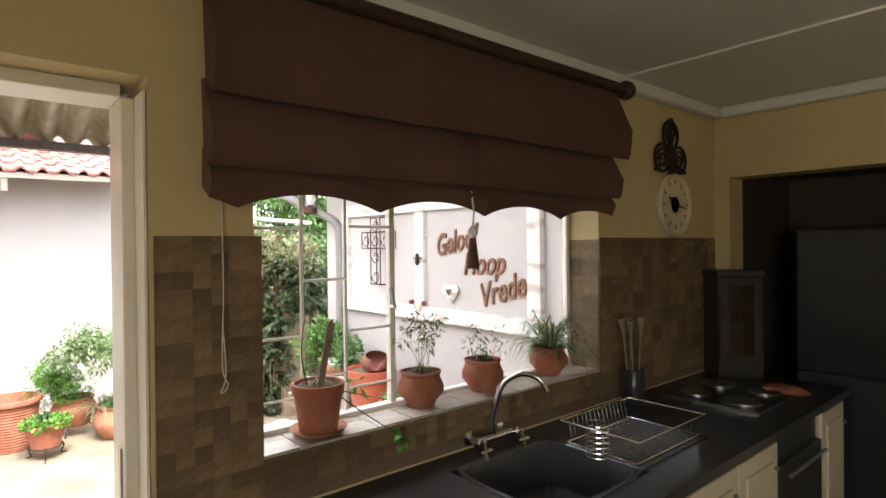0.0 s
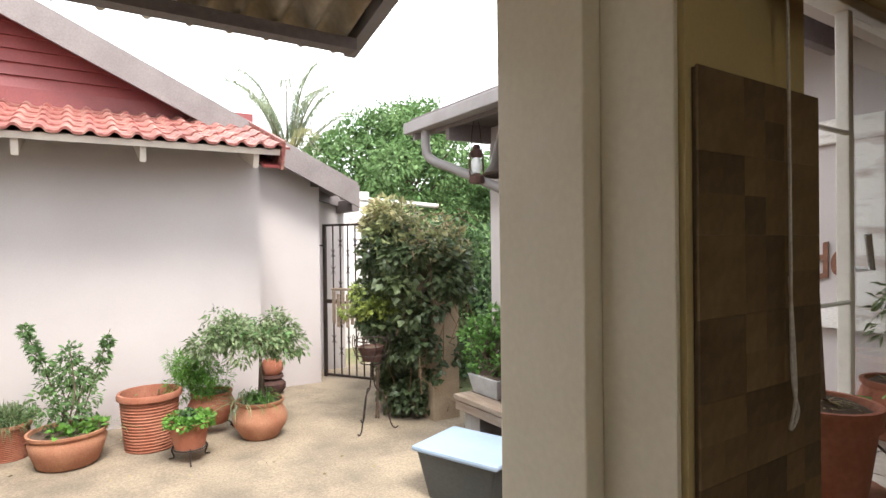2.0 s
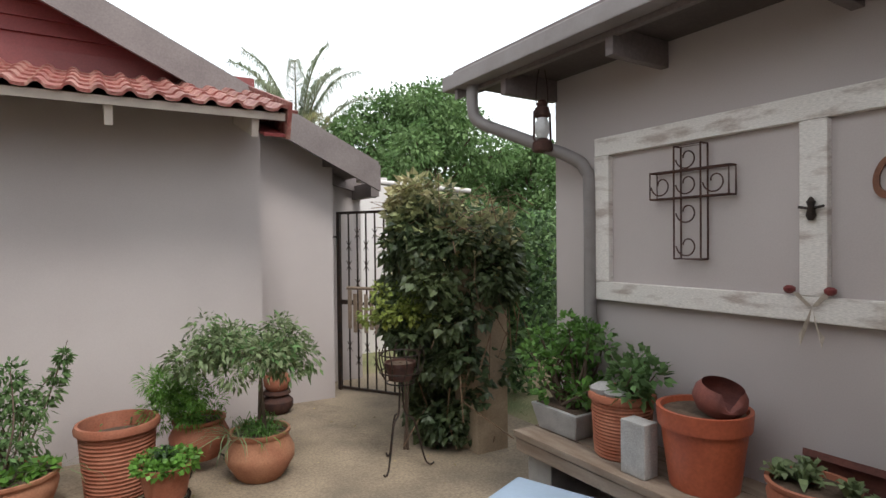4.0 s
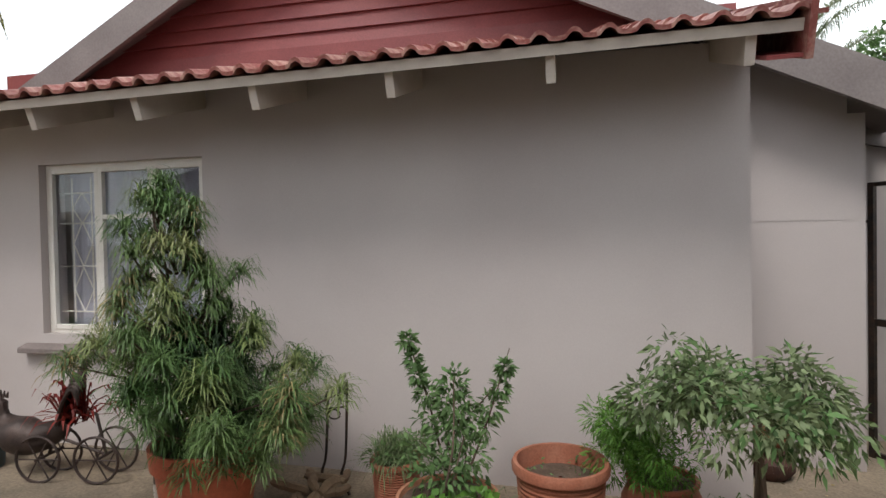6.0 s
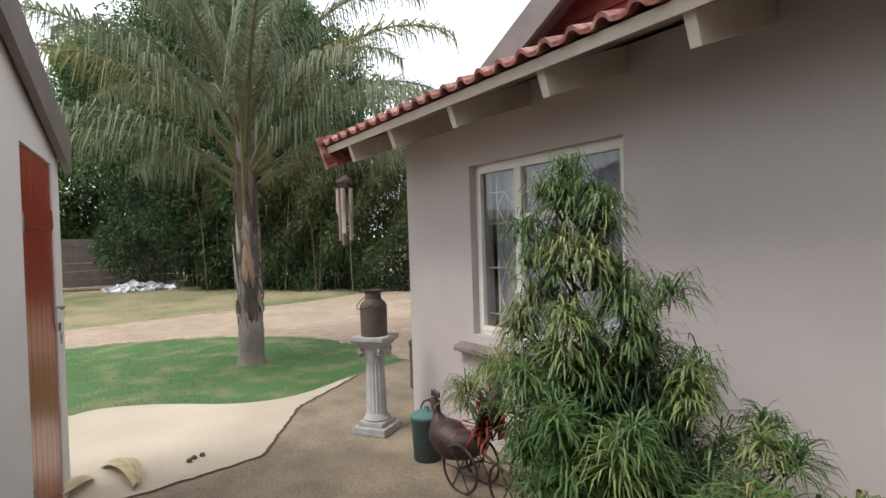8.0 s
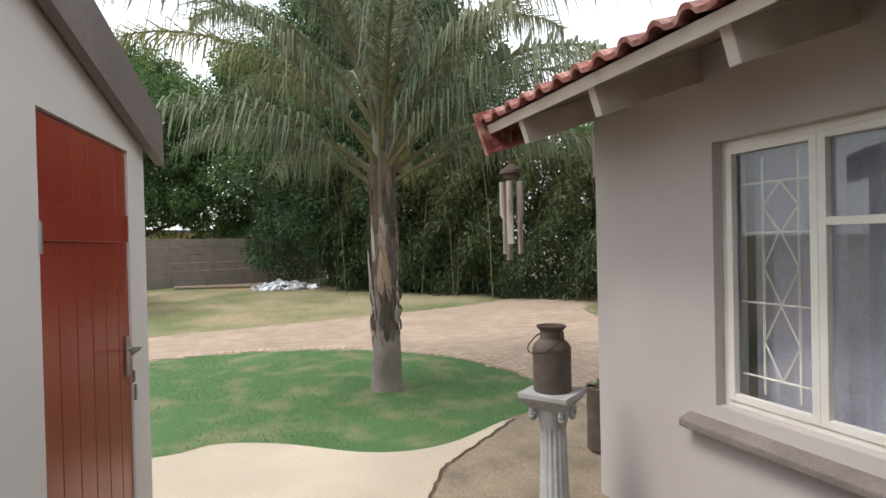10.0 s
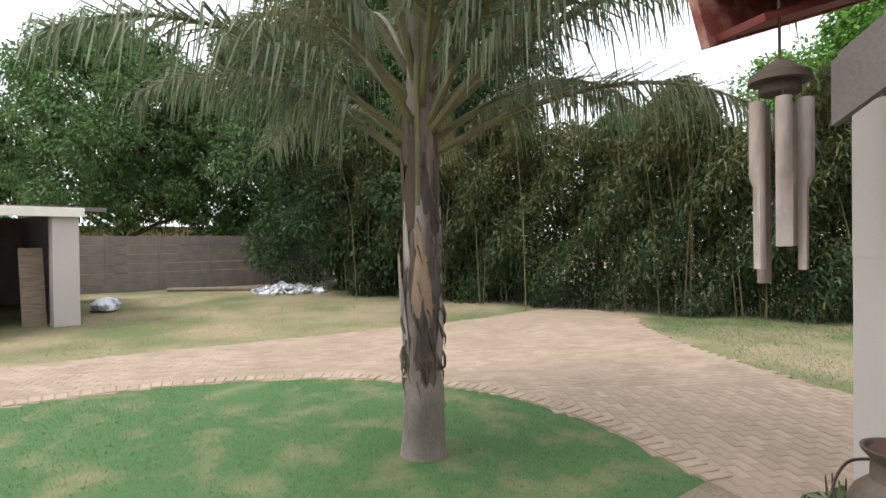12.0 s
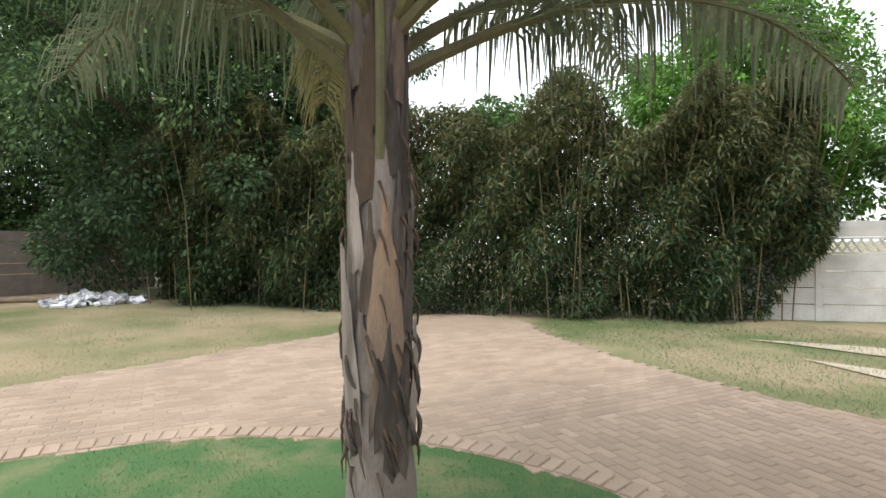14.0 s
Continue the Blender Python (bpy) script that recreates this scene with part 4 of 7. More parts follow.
        for s in range(24, steps * 9):
            u = s / 9
            k = min(int(u), steps - 1)
            q = pts[k].lerp(pts[k + 1], u - k)
            dd = (pts[k + 1] - pts[k]).normalized()
            side = dd.cross(Vector((0, 0, 1))).normalized()
            for sg in (-1, 1):
                w = (dd * 0.65 + side * sg * 0.7 + Vector((0, 0, rng.uniform(-0.35, 0.5)))).normalized()
                ll = (0.56 + 0.09 * rng.normal()) * (0.5 + 0.5 * math.sin(math.pi * min(1, u / steps + 0.08)))
                across = w.cross(Vector((0, 0, 1))).normalized() * 0.0095
                hang = rng.uniform(0.4, 0.85)
                m1 = q + w * ll * 0.5 + Vector((0, 0, -0.06 * ll))
                tip = q + w * ll * (0.95 - 0.4 * hang) + Vector((0, 0, -hang * ll))
                quads.append([q - across, q + across, m1 + across, m1 - across])
                quads.append([m1 - across, m1 + across, tip + across * 0.15, tip - across * 0.15])
        fr_ = cloud_of_leaves("frond", np.array([[tuple(v) for v in q] for q in quads]), M_PALMLEAF if rng.random() < 0.88 else M_PALMDRY, t)
        part("frond_stem", Shape().tube(pts, [0.034 - 0.028 * s / steps for s in range(steps + 1)], 6), M_PALMGREEN, fr_, "", 0, True)
    return t


palm(on_ground(-7.72, 6.41), "feather palm with a shaggy grey-brown trunk on the lawn")
palm((4.9, 17.6, -0.14), "tall feather palm behind the outbuilding roof", 1.0)


# ---- trees and hedges ----
def tree(name, at, height, spread, n_clumps, n_leaves, size, material, label, seed, low=0.25, trunk=0.16, flat=0.8):
    rng = np.random.default_rng(seed)
    t = thing(name, at, label, "tree")
    tr = Shape()
    tr.tube([(0, 0, -0.1), (0.05, 0.02, height * 0.2), (-0.04, 0.05, height * 0.45), (0.02, 0, height * 0.8)], [trunk, trunk * 0.8, trunk * 0.6, trunk * 0.15], 9)
    cs = []
    for i in range(n_clumps):
        a, u = i * 2.399 + rng.uniform(-0.4, 0.4), (i + 0.5) / n_clumps
        z = height * (low + (1 - low) * u * 0.93)
        bulge = math.sin(math.pi * min(0.97, 0.18 + 0.8 * u)) ** 0.6
        r = spread * bulge * rng.uniform(0.35, 1.0)
        cs.append((r * math.cos(a), r * math.sin(a), z))
        if i % 3 == 0:
            tr.tube([(0, 0, z * 0.6), (r * 0.5 * math.cos(a), r * 0.5 * math.sin(a), z * 0.85), cs[-1]], [trunk * 0.35, trunk * 0.2, 0.012], 5)
    part("trunk", tr, M_BARK, t, "", 0, True)
    cs = np.array(cs)
    rad = rng.uniform(0.12, 0.24, n_clumps) * spread
    b, d = clumps(cs, rad, n_leaves, rng, flat)
    q = leaves(b, d + rng.normal(size=d.shape) * 0.5, size, size * 0.5, rng, 0.4)
    # Dark crowns: every third leaf above 30% of the height is mid green.
    lighter = (np.arange(len(q)) % 3 == 0) & (b[:, 2] > height * 0.3) if material is M_LEAFDARK else np.zeros(len(q), bool)
    cloud_of_leaves("crown", q[~lighter], material, t)
    if lighter.any():
        cloud_of_leaves("lighter_leaves", q[lighter], M_LEAFMID, t)
    return t


tree("tree", (7.2, 14.6, -0.14), 5.6, 2.9, 150, 44000, 0.14, M_LEAFMID, "leafy green tree behind the garden gate", 11)
tree("tree", (10.9, 14.6, -0.14), 4.5, 2.7, 130, 38000, 0.14, M_LEAFMID, "leafy green tree behind the hedge", 12)
tree("tree", (15.5, 13.0, -0.14), 4.6, 2.2, 40, 14000, 0.17, M_LEAFDARK, "dark green tree behind the house wing", 13)
tree("tree", (-22.8, 9.2, 0.25), 12.0, 4.9, 230, 130000, 0.15, M_LEAFDARK, "dense dark green tree beside the bamboo", 14, 0.06, 0.2)
tree("tree", (-19.6, 11.4, 0.2), 10.5, 3.4, 180, 95000, 0.14, M_LEAFDARK, "dense dark green tree beside the bamboo", 15, 0.05, 0.2)
tree("tree", (-29.5, 0.6, 0.25), 10.6, 4.8, 210, 90000, 0.17, M_LEAFMID, "tall green tree behind the garden wall", 16, 0.25, 0.25)
tree("tree", (-29.5, 6.6, 0.25), 11.5, 4.6, 190, 80000, 0.18, M_LEAFMID, "tall green tree behind the boundary wall", 21, 0.12, 0.25)
tree("tree", (-31.5, -6.5, 0.25), 9.2, 3.6, 70, 26000, 0.26, M_LEAFDARK, "tall dark tree behind the carport", 17, 0.25, 0.25)
tree("tree", (-12.0, 19.6, 0.1), 7.6, 3.3, 170, 64000, 0.15, M_LEAFBRIGHT, "bright green tree over the garden wall", 18, 0.3, 0.2)
tree("tree", (-6.5, 20.5, 0.1), 6.4, 3.0, 60, 22000, 0.22, M_LEAFMID, "leafy green tree over the garden wall", 19, 0.25, 0.2)
tree("tree", (-18.6, 17.6, 0.1), 6.0, 3.0, 50, 20000, 0.2, M_LEAFMID, "pale green tree behind the bamboo", 20, 0.3, 0.15)


def bamboo():
    rng = np.random.default_rng(31)
    t = thing("bamboo_hedge", (0, 0, 0), "tall dense bamboo hedge along the drive", "hedge")
    line = [(-20.6, 7.6), (-18.9, 8.4), (-16.7, 10.4), (-14.8, 12.15), (-12.9, 13.85), (-11.3, 15.1), (-10.2, 16.4), (-9.7, 17.6)]
    line = np.array(smooth_line(line, 10))
    c = Shape()
    for i in range(120):
        k = rng.integers(0, len(line))
        x, y = line[k] + rng.normal(size=2) * 0.45 + np.array([-0.35, 0.35])
        h = rng.uniform(3.4, 5.3)
        lx, ly = rng.normal(size=2) * 0.35
        c.tube([(x, y, 0.05), (x + lx * 0.3, y + ly * 0.3, h * 0.5), (x + lx + 0.25, y + ly - 0.25, h)], [0.013, 0.011, 0.004], 4)
    part("cane_thicket", c, surf("bamboo cane", (0.16, 0.13, 0.06), (0.10, 0.085, 0.04), 0.6, 3, 40, 0.1, island=0.3), t, "thin yellow-brown canes")["kind"] = "stuff"
    n = 190000
    k = rng.integers(0, len(line) - 1, n)
    f = rng.random((n, 1))
    base = line[k] * (1 - f) + line[k + 1] * f
    z = 0.15 + 5.3 * rng.random((n, 1)) ** 0.85
    depth = np.abs(rng.normal(size=(n, 1))) * 0.75
    away = np.array([-0.7, 0.7])
    wave = 0.28 * np.sin(base[:, :1] * 3.1 + z * 1.7) + 0.22 * np.sin(base[:, 1:] * 5.3 - z * 2.9)
    low = np.clip((1.4 - z) / 1.4, 0, 1) * 0.6
    xy = base + away * (depth + wave + low - 0.2)
    top = 4.55 + 0.4 * np.sin(base[:, :1] * 2.3) + 0.35 * np.sin(base[:, 1:] * 4.1 + 1)
    keep = (z < top)[:, 0]
    p = np.concatenate([xy, z], 1)[keep]
    d = rng.normal(size=p.shape)
    q = leaves(p, d, 0.18, 0.042, rng, 0.7)
    # Share of pale leaves rises with height, from 15% to 85%.
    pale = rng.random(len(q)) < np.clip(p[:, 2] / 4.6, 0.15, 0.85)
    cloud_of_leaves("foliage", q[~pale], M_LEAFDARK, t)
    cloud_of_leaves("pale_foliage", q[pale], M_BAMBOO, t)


bamboo()


def ivy():
    rng = np.random.default_rng(41)
    t = thing("ivy_pillar", on_ground(2.62, 5.80), "plastered gate pillar overgrown with dark ivy", "ivy")
    part("pillar", Shape().box((0.08, 0.03, 0.75), (0.30, 0.32, 1.6)), surf("sandy plaster", (0.40, 0.31, 0.215), (0.30, 0.225, 0.155), 0.9, 4, 80, 0.4), t, "bare sandy plaster pillar", 0.01)
    n = 15000
    cs = []
    for i in range(110):
        a = 6.283 * rng.random()
        z = 0.1 + 1.95 * (i + rng.random()) / 110
        w = 0.26 + 0.12 * math.sin(math.pi * min(1, z / 2.0)) + (0.06 if z > 1.2 else 0)
        lean = 0.62 if z < 0.9 and math.cos(a) < 0 else 1.08
        cs.append((-0.06 + w * math.cos(a) * lean, 0.26 + w * math.sin(a) * 1.15, z))
    cs = np.array(cs)
    b, d = clumps(cs, np.full(len(cs), 0.165), n, rng)
    keep = ~((b[:, 0] > -0.02) & (b[:, 1] < 0.10) & (b[:, 2] < 0.72 + 0.2 * np.sin(b[:, 0] * 30))) & ~((b[:, 0] > 0.22) & (b[:, 2] < 1.25)) & ~((b[:, 0] > -0.24) & (b[:, 1] < -0.06) & (b[:, 2] < 0.62 + 0.25 * np.sin(b[:, 0] * 23))) & (b[:, 2] > 0.02) & (b[:, 2] < 2.17 + 0.08 * np.sin(b[:, 0] * 9))
    b, d = b[keep], d[keep]
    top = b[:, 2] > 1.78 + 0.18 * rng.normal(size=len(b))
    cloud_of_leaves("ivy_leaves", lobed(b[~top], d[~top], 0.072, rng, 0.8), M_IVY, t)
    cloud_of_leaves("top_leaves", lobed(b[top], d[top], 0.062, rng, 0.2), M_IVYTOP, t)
    vines = Shape()
    for i in range(40):
        a = rng.uniform(0, 6.28)
        x, y = 0.0 + 0.4 * math.cos(a), 0.26 + 0.5 * math.sin(a)
        z = rng.uniform(0.5, 2.1)
        vines.tube([(x, y, z), (x + rng.normal() * 0.08, y + rng.normal() * 0.08, z - 0.25), (x + rng.normal() * 0.1, y + rng.normal() * 0.1, z - 0.5)], 0.005, 4)
    for i in range(90):
        x, y = rng.uniform(-0.5, 0.4), rng.uniform(-0.2, 0.75)
        z = rng.uniform(1.75, 2.12)
        vines.tube([(x, y, z), (x + rng.normal() * 0.07, y + rng.normal() * 0.07, z + rng.normal() * 0.04), (x + rng.normal() * 0.14, y + rng.normal() * 0.12, z - rng.uniform(0.02, 0.22))], 0.0035, 4)
    part("vine_stems", vines, surf("dry vine stem", (0.24, 0.15, 0.09), (0.15, 0.095, 0.06), 0.9, 9, 60, 0.3), t)["kind"] = "stuff"
    h = thing("ivy_hedge", (0, 0, -0.14), "long ivy-covered garden fence running away", "hedge")
    n = 26000
    f = rng.random((n, 1)) ** 1.5
    base = np.array([3.1, 6.6]) * (1 - f) + np.array([12.6, 13.1]) * f
    z = 1.95 * rng.random((n, 1))
    off = np.array([-0.57, 0.82]) * (rng.normal(size=(n, 1)) * 0.16 + 0.12 * np.sin(f * 60) + 0.08 * np.sin(z * 6))
    p = np.concatenate([base + off, z + 0.12 * np.sin(f * 40)], 1)
    hq = leaves(p, rng.normal(size=p.shape), 0.085, 0.065, rng, 0.6)
    cloud_of_leaves("foliage", hq[::2], M_LEAFMID, h)
    cloud_of_leaves("dark_foliage", hq[1::2], M_LEAFDARK, h)
    part("fence", Shape().box((5.75, 0.12, 0.9), (11.4, 0.08, 1.8), pose(3.1, 6.7, 0, 0, 0, 34.4)), M_UNDER, h)


ivy()

# ---- boundary walls ----
def precast(name, p0, p1, h, material, label, fancy=False):
    a, b = Vector((*p0, rise(p0[0]) - 0.04)), Vector((*p1, rise(p1[0]) - 0.04))
    n = max(1, round((b - a).length / 1.5))
    ang = math.degrees(math.atan2(b.y - a.y, b.x - a.x))
    w = thing(name, a, label, "wall", "", "structure", ang)
    step = (b - a).length / n
    rows = round(h / 0.3)
    for i in range(n + 1):
        part("post", Shape().box((i * step, 0, h / 2), (0.12, 0.12, h + 0.06)), material, w, "", 0.008)
    for i in range(n):
        for k in range(rows):
            s = Shape()
            z = (k + 0.5) * h / rows
            if fancy and k == rows - 2:
                m = 9
                for j in range(m):
                    x = i * step + 0.1 + (j + 0.5) * (step - 0.2) / m
                    for tilt in (-1, 1):
                        s.box((0, 0, 0), (0.03, 0.04, h / rows * 1.15), pose(x, 0, z, 0, 35 * tilt, 0))
                s.box((i * step + step / 2, 0, z - h / rows / 2 + 0.02), (step - 0.1, 0.045, 0.04)).box((i * step + step / 2, 0, z + h / rows / 2 - 0.02), (step - 0.1, 0.045, 0.04))
            else:
                s.box((i * step + step / 2, 0, z), (step - 0.1, 0.05 + 0.012 * (k % 2), h / rows - 0.018))
            part("panel", s, material, w, "", 0)
    return w


precast("wall_boundary_1", (-22.3, -3.2), (-26.0, 8.6), 1.80, M_PRECAST, "brown precast concrete boundary wall with posts")
precast("wall_boundary_2", (-11.0, 16.5), (-4.6, 21.4), 1.95, M_PRECASTWHITE, "white precast concrete boundary wall with a lattice row", True)

# ---- pots and plants ----
def pot(parent, r, h, foot, material, style="rim", soil=0.85, at=(0, 0, 0), name="pot", label=""):
    """A hollow pot standing at `at`, with its soil; style: rim, round, ribbed, belly."""
    if style == "round":
        out = [(foot, 0), (foot * 1.15, 0.02), (r * 1.12, h * 0.4), (r * 1.13, h * 0.58), (r * 0.94, h * 0.84), (r * 0.92, h * 0.88), (r, h * 0.94), (r, h)]
    elif style == "belly":
        out = [(foot, 0), (foot * 1.2, 0.02), (r * 0.97, h * 0.5), (r * 1.02, h * 0.72), (r * 0.96, h * 0.86), (r * 1.05, h * 0.93), (r * 1.06, h)]
    elif style == "ribbed":
        out = [(foot, 0)]
        n = 16
        for i in range(n):
            u = (i + 0.5) / n * 0.86
            q = foot + (r * 0.94 - foot) * (u / 0.86) ** 0.8
            out += [(q, (u - 0.018) * h), (q + 0.006, u * h), (q, (u + 0.018) * h)]
        out += [(r * 0.95, h * 0.88), (r * 1.05, h * 0.9), (r * 1.06, h * 0.96), (r * 1.02, h)]
    else:
        out = [(foot, 0), (r * 0.93, h * 0.76), (r, h * 0.77), (r * 1.03, h)]
    wall = 0.018 if r > 0.14 else 0.01
    prof = out + [(out[-1][0] - wall, h), (out[-1][0] - wall * 1.6, h * 0.8), (out[-1][0] * 0.8, h * 0.6)]
    p = part(name, Shape().lathe(prof, 28, at), material, parent, label, 0, True)
    rs = out[-1][0] - wall * 1.4
    s = Shape()
    ring = [(rs * 1.0, 0), (rs * 0.7, 0.012), (rs * 0.35, 0.004), (0.01, 0.015)]
    s.lathe([(a, b) for a, b in ring], 20, (at[0], at[1], at[2] + h * soil), cap=False)
    part("soil", s, M_SOIL, parent, "", 0, True)
    return p


def stalks(parent, starts, ends, r=0.006, material=None, name="stem", bend=0.06, rng=None):
    """Bent stems, each a part of its own; past a dozen they stay joined."""
    joined = len(ends) > 12
    s = Shape()
    for a, b in zip(starts, ends):
        a, b = Vector(a), Vector(b)
        m = a.lerp(b, 0.5) + Vector((rng.normal() * bend, rng.normal() * bend, 0))
        s.tube(smooth_line([tuple(a), tuple(m), tuple(b)], 4), [r * (1 - 0.08 * k) for k in range(9)], 5)
        if not joined:
            part(name, s, material or M_BARK, parent, "", 0, True)
            s = Shape()
    if joined:
        part(name, s, material or M_BARK, parent, "", 0, True)["kind"] = "stuff"


def bush(parent, centres, radius, n, size, width, material, rng, droop=0.3, flat=1.0, name="foliage"):
    c = np.array(centres, float)
    rad = np.full(len(c), radius) if np.isscalar(radius) else np.array(radius)
    b, d = clumps(c, rad, n, rng, flat)
    return cloud_of_leaves(name, leaves(b, d + rng.normal(size=d.shape) * 0.4, size, width, rng, droop), material, parent)


def straps(parent, tufts, per, length, width, material, rng, up=0.5, name="foliage"):
    """Tufts of long narrow leaves that arch over; tufts: (x, y, z)."""
    q = []
    for c in tufts:
        a = rng.uniform(0, 2 * math.pi, per)
        e = rng.uniform(0.1, 1.2, per) * up + 0.05
        d = np.stack([np.cos(a) * np.cos(e), np.sin(a) * np.cos(e), np.sin(e)], 1)
        L = length * rng.uniform(0.7, 1.15, (per, 1))
        side = unit(np.cross(d, [0, 0, 1.0])) * width / 2
        p0 = np.array(c) + rng.normal(size=(per, 3)) * 0.008
        p1 = p0 + d * L * 0.45
        p2 = p0 + d * L * 0.8 - np.array([0, 0, 1.0]) * L * 0.16
        p3 = p0 + d * L * 0.95 - np.array([0, 0, 1.0]) * L * 0.42
        q += [np.stack([p0 - side * 0.6, p0 + side * 0.6, p1 + side, p1 - side], 1), np.stack([p1 - side, p1 + side, p2 + side * 0.9, p2 - side * 0.9], 1),
              np.stack([p2 - side * 0.9, p2 + side * 0.9, p3 + side * 0.1, p3 - side * 0.1], 1)]
    return cloud_of_leaves(name, np.concatenate(q), material, parent)


rg = np.random.default_rng(77)

# big strap-leaved shrub
t = thing("shrub_pot", on_ground(-1.75, 6.20), "tall strap-leaved shrub in a large orange-red plastic pot", "potted plant")
pot(t, 0.29, 0.48, 0.22, M_TERRARED, "rim", 0.85)
tufts, starts = [], []
TIERS = ((0.50, 0.22, 0.40, 9), (0.60, 0.24, 0.52, 12), (0.72, 0.18, 0.60, 13), (0.85, 0.02, 0.62, 12), (0.97, -0.12, 0.58, 11), (1.09, -0.16, 0.46, 9),
         (1.22, -0.14, 0.36, 7), (1.36, -0.12, 0.31, 6), (1.52, -0.18, 0.24, 5), (1.66, -0.22, 0.20, 5), (1.79, -0.24, 0.13, 4), (1.90, -0.26, 0.03, 1))
for tier, (z, cx, w, k) in enumerate(TIERS):
    for i in range(k):
        a = i * 2 * math.pi / k + tier * 0.7 + rg.normal() * 0.15
        r = w * rg.uniform(0.7, 1.05) * (0.55 if i % 4 == 3 and k > 8 else 1.0)
        tufts.append((cx + r * math.cos(a), min(r * math.sin(a) * 0.85 - 0.02, 0.6), z + rg.normal() * 0.035))
        starts.append((cx * 0.7 + 0.03 * math.cos(a), 0.03 * math.sin(a), max(0.38, z - 0.26)))


def whorls(parent, spots, per, length, width, material, name):
    """Umbrella-like heads of narrow leaves that spring up, arch over and hang."""
    q = []
    for c in spots:
        size = length * rg.uniform(0.8, 1.15)
        a = rg.uniform(0, 2 * math.pi, per)
        e = rg.uniform(-0.35, 1.0, per)
        d = np.stack([np.cos(a) * np.cos(e), np.sin(a) * np.cos(e), np.sin(e)], 1)
        L = size * rg.uniform(0.75, 1.1, (per, 1))
        side = unit(np.cross(d, [0, 0, 1.0])) * width / 2
        flat = d * np.array([1, 1, 0.2])
        p0 = np.array(c) + rg.normal(size=(per, 3)) * np.array([0.012, 0.012, 0.03])
        p1 = p0 + d * L * 0.4
        p2 = p1 + (d * 0.45 + flat * 0.55) * L * 0.3 - np.array([0, 0, 1.0]) * L * 0.07
        p3 = p2 + flat * L * 0.18 - np.array([0, 0, 1.0]) * L * 0.26
        q += [np.stack([p0 - side * 0.6, p0 + side * 0.6, p1 + side, p1 - side], 1), np.stack([p1 - side, p1 + side, p2 + side * 0.9, p2 - side * 0.9], 1),
              np.stack([p2 - side * 0.9, p2 + side * 0.9, p3 + side * 0.1, p3 - side * 0.1], 1)]
    return cloud_of_leaves(name, np.concatenate(q), material, parent)


stalks(t, starts + [(0, 0, 0.35), (-0.12, 0, 1.05)], tufts + [(-0.14, 0, 1.1), (-0.28, 0, 1.9)], 0.010, M_BARK, "branchwork", 0.03, rg)
whorls(t, [q for k, q in enumerate(tufts) if k % 3 != 1], 130, 0.165, 0.0072, M_STRAPDARK, "foliage")
whorls(t, tufts[1::3], 130, 0.165, 0.0072, M_STRAP, "pale_foliage")
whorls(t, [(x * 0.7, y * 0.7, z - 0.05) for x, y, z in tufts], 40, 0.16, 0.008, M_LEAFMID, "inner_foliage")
# Dark leaves at the core put the shade between tufts into leaf colour.
whorls(t, [(x * 0.35, y * 0.35, z - 0.02) for x, y, z in tufts[:66]], 36, 0.18, 0.010, M_LEAFDARK, "core_shade_foliage")
whorls(t, tufts[30::6], 40, 0.16, 0.0075, M_DRYLEAF, "dry_foliage")

# pots along the outbuilding wall
t = thing("grass_pot", on_ground(-0.80, 6.66), "ribbed terracotta pot of fine blue-green grass", "potted plant", "pots along the wall")
pot(t, 0.15, 0.28, 0.12, M_TERRA, "ribbed", 0.9)
straps(t, [(rg.normal() * 0.05, rg.normal() * 0.05, 0.26) for _ in range(14)], 30, 0.27, 0.005, M_LEAFPALE, rg, 1.3)
bush(t, [(rg.normal() * 0.09, rg.normal() * 0.09, 0.32) for _ in range(9)], 0.07, 500, 0.04, 0.016, M_LEAFMID, rg)

t = thing("climber_pot", on_ground(-0.40, 6.27), "pale terracotta bowl with a straggling leafy shrub", "potted plant", "pots along the wall")
pot(t, 0.255, 0.27, 0.17, M_TERRAPALE, "belly", 0.9)
ends = [(-0.28, 0.25, 1.05), (-0.12, 0.18, 0.72), (0.02, 0.1, 0.86), (0.22, 0.22, 0.78), (0.3, 0.3, 0.98), (0.1, -0.05, 0.6), (-0.15, 0, 0.55), (0.0, 0.15, 0.7)]
stalks(t, [(rg.normal() * 0.05, rg.normal() * 0.05, 0.22) for _ in ends], ends, 0.008, M_BARK, "stem", 0.05, rg)
cl = [(0.02, 0.05, 0.36), (-0.1, 0.04, 0.4), (0.1, 0.08, 0.42), (0.0, 0.1, 0.52), (0.06, 0.08, 0.62), (0.02, 0.1, 0.74), (0.02, 0.1, 0.83), (0.2, 0.2, 0.68), (0.25, 0.24, 0.77), (-0.12, 0.15, 0.62), (-0.2, 0.2, 0.83), (-0.27, 0.24, 1.02), (0.12, -0.02, 0.5), (-0.14, -0.02, 0.5), (0.0, -0.08, 0.42), (-0.23, 0.22, 0.92), (-0.15, 0.18, 0.74), (0.14, 0.16, 0.6), (0.28, 0.27, 0.88), (0.03, 0.1, 0.66)]
bush(t, cl, [0.13, 0.13, 0.13, 0.13, 0.12, 0.10, 0.08, 0.07, 0.04, 0.08, 0.035, 0.035, 0.11, 0.11, 0.12, 0.03, 0.05, 0.08, 0.035, 0.1], 1900, 0.052, 0.021, M_LEAFMID, rg, 0.3)
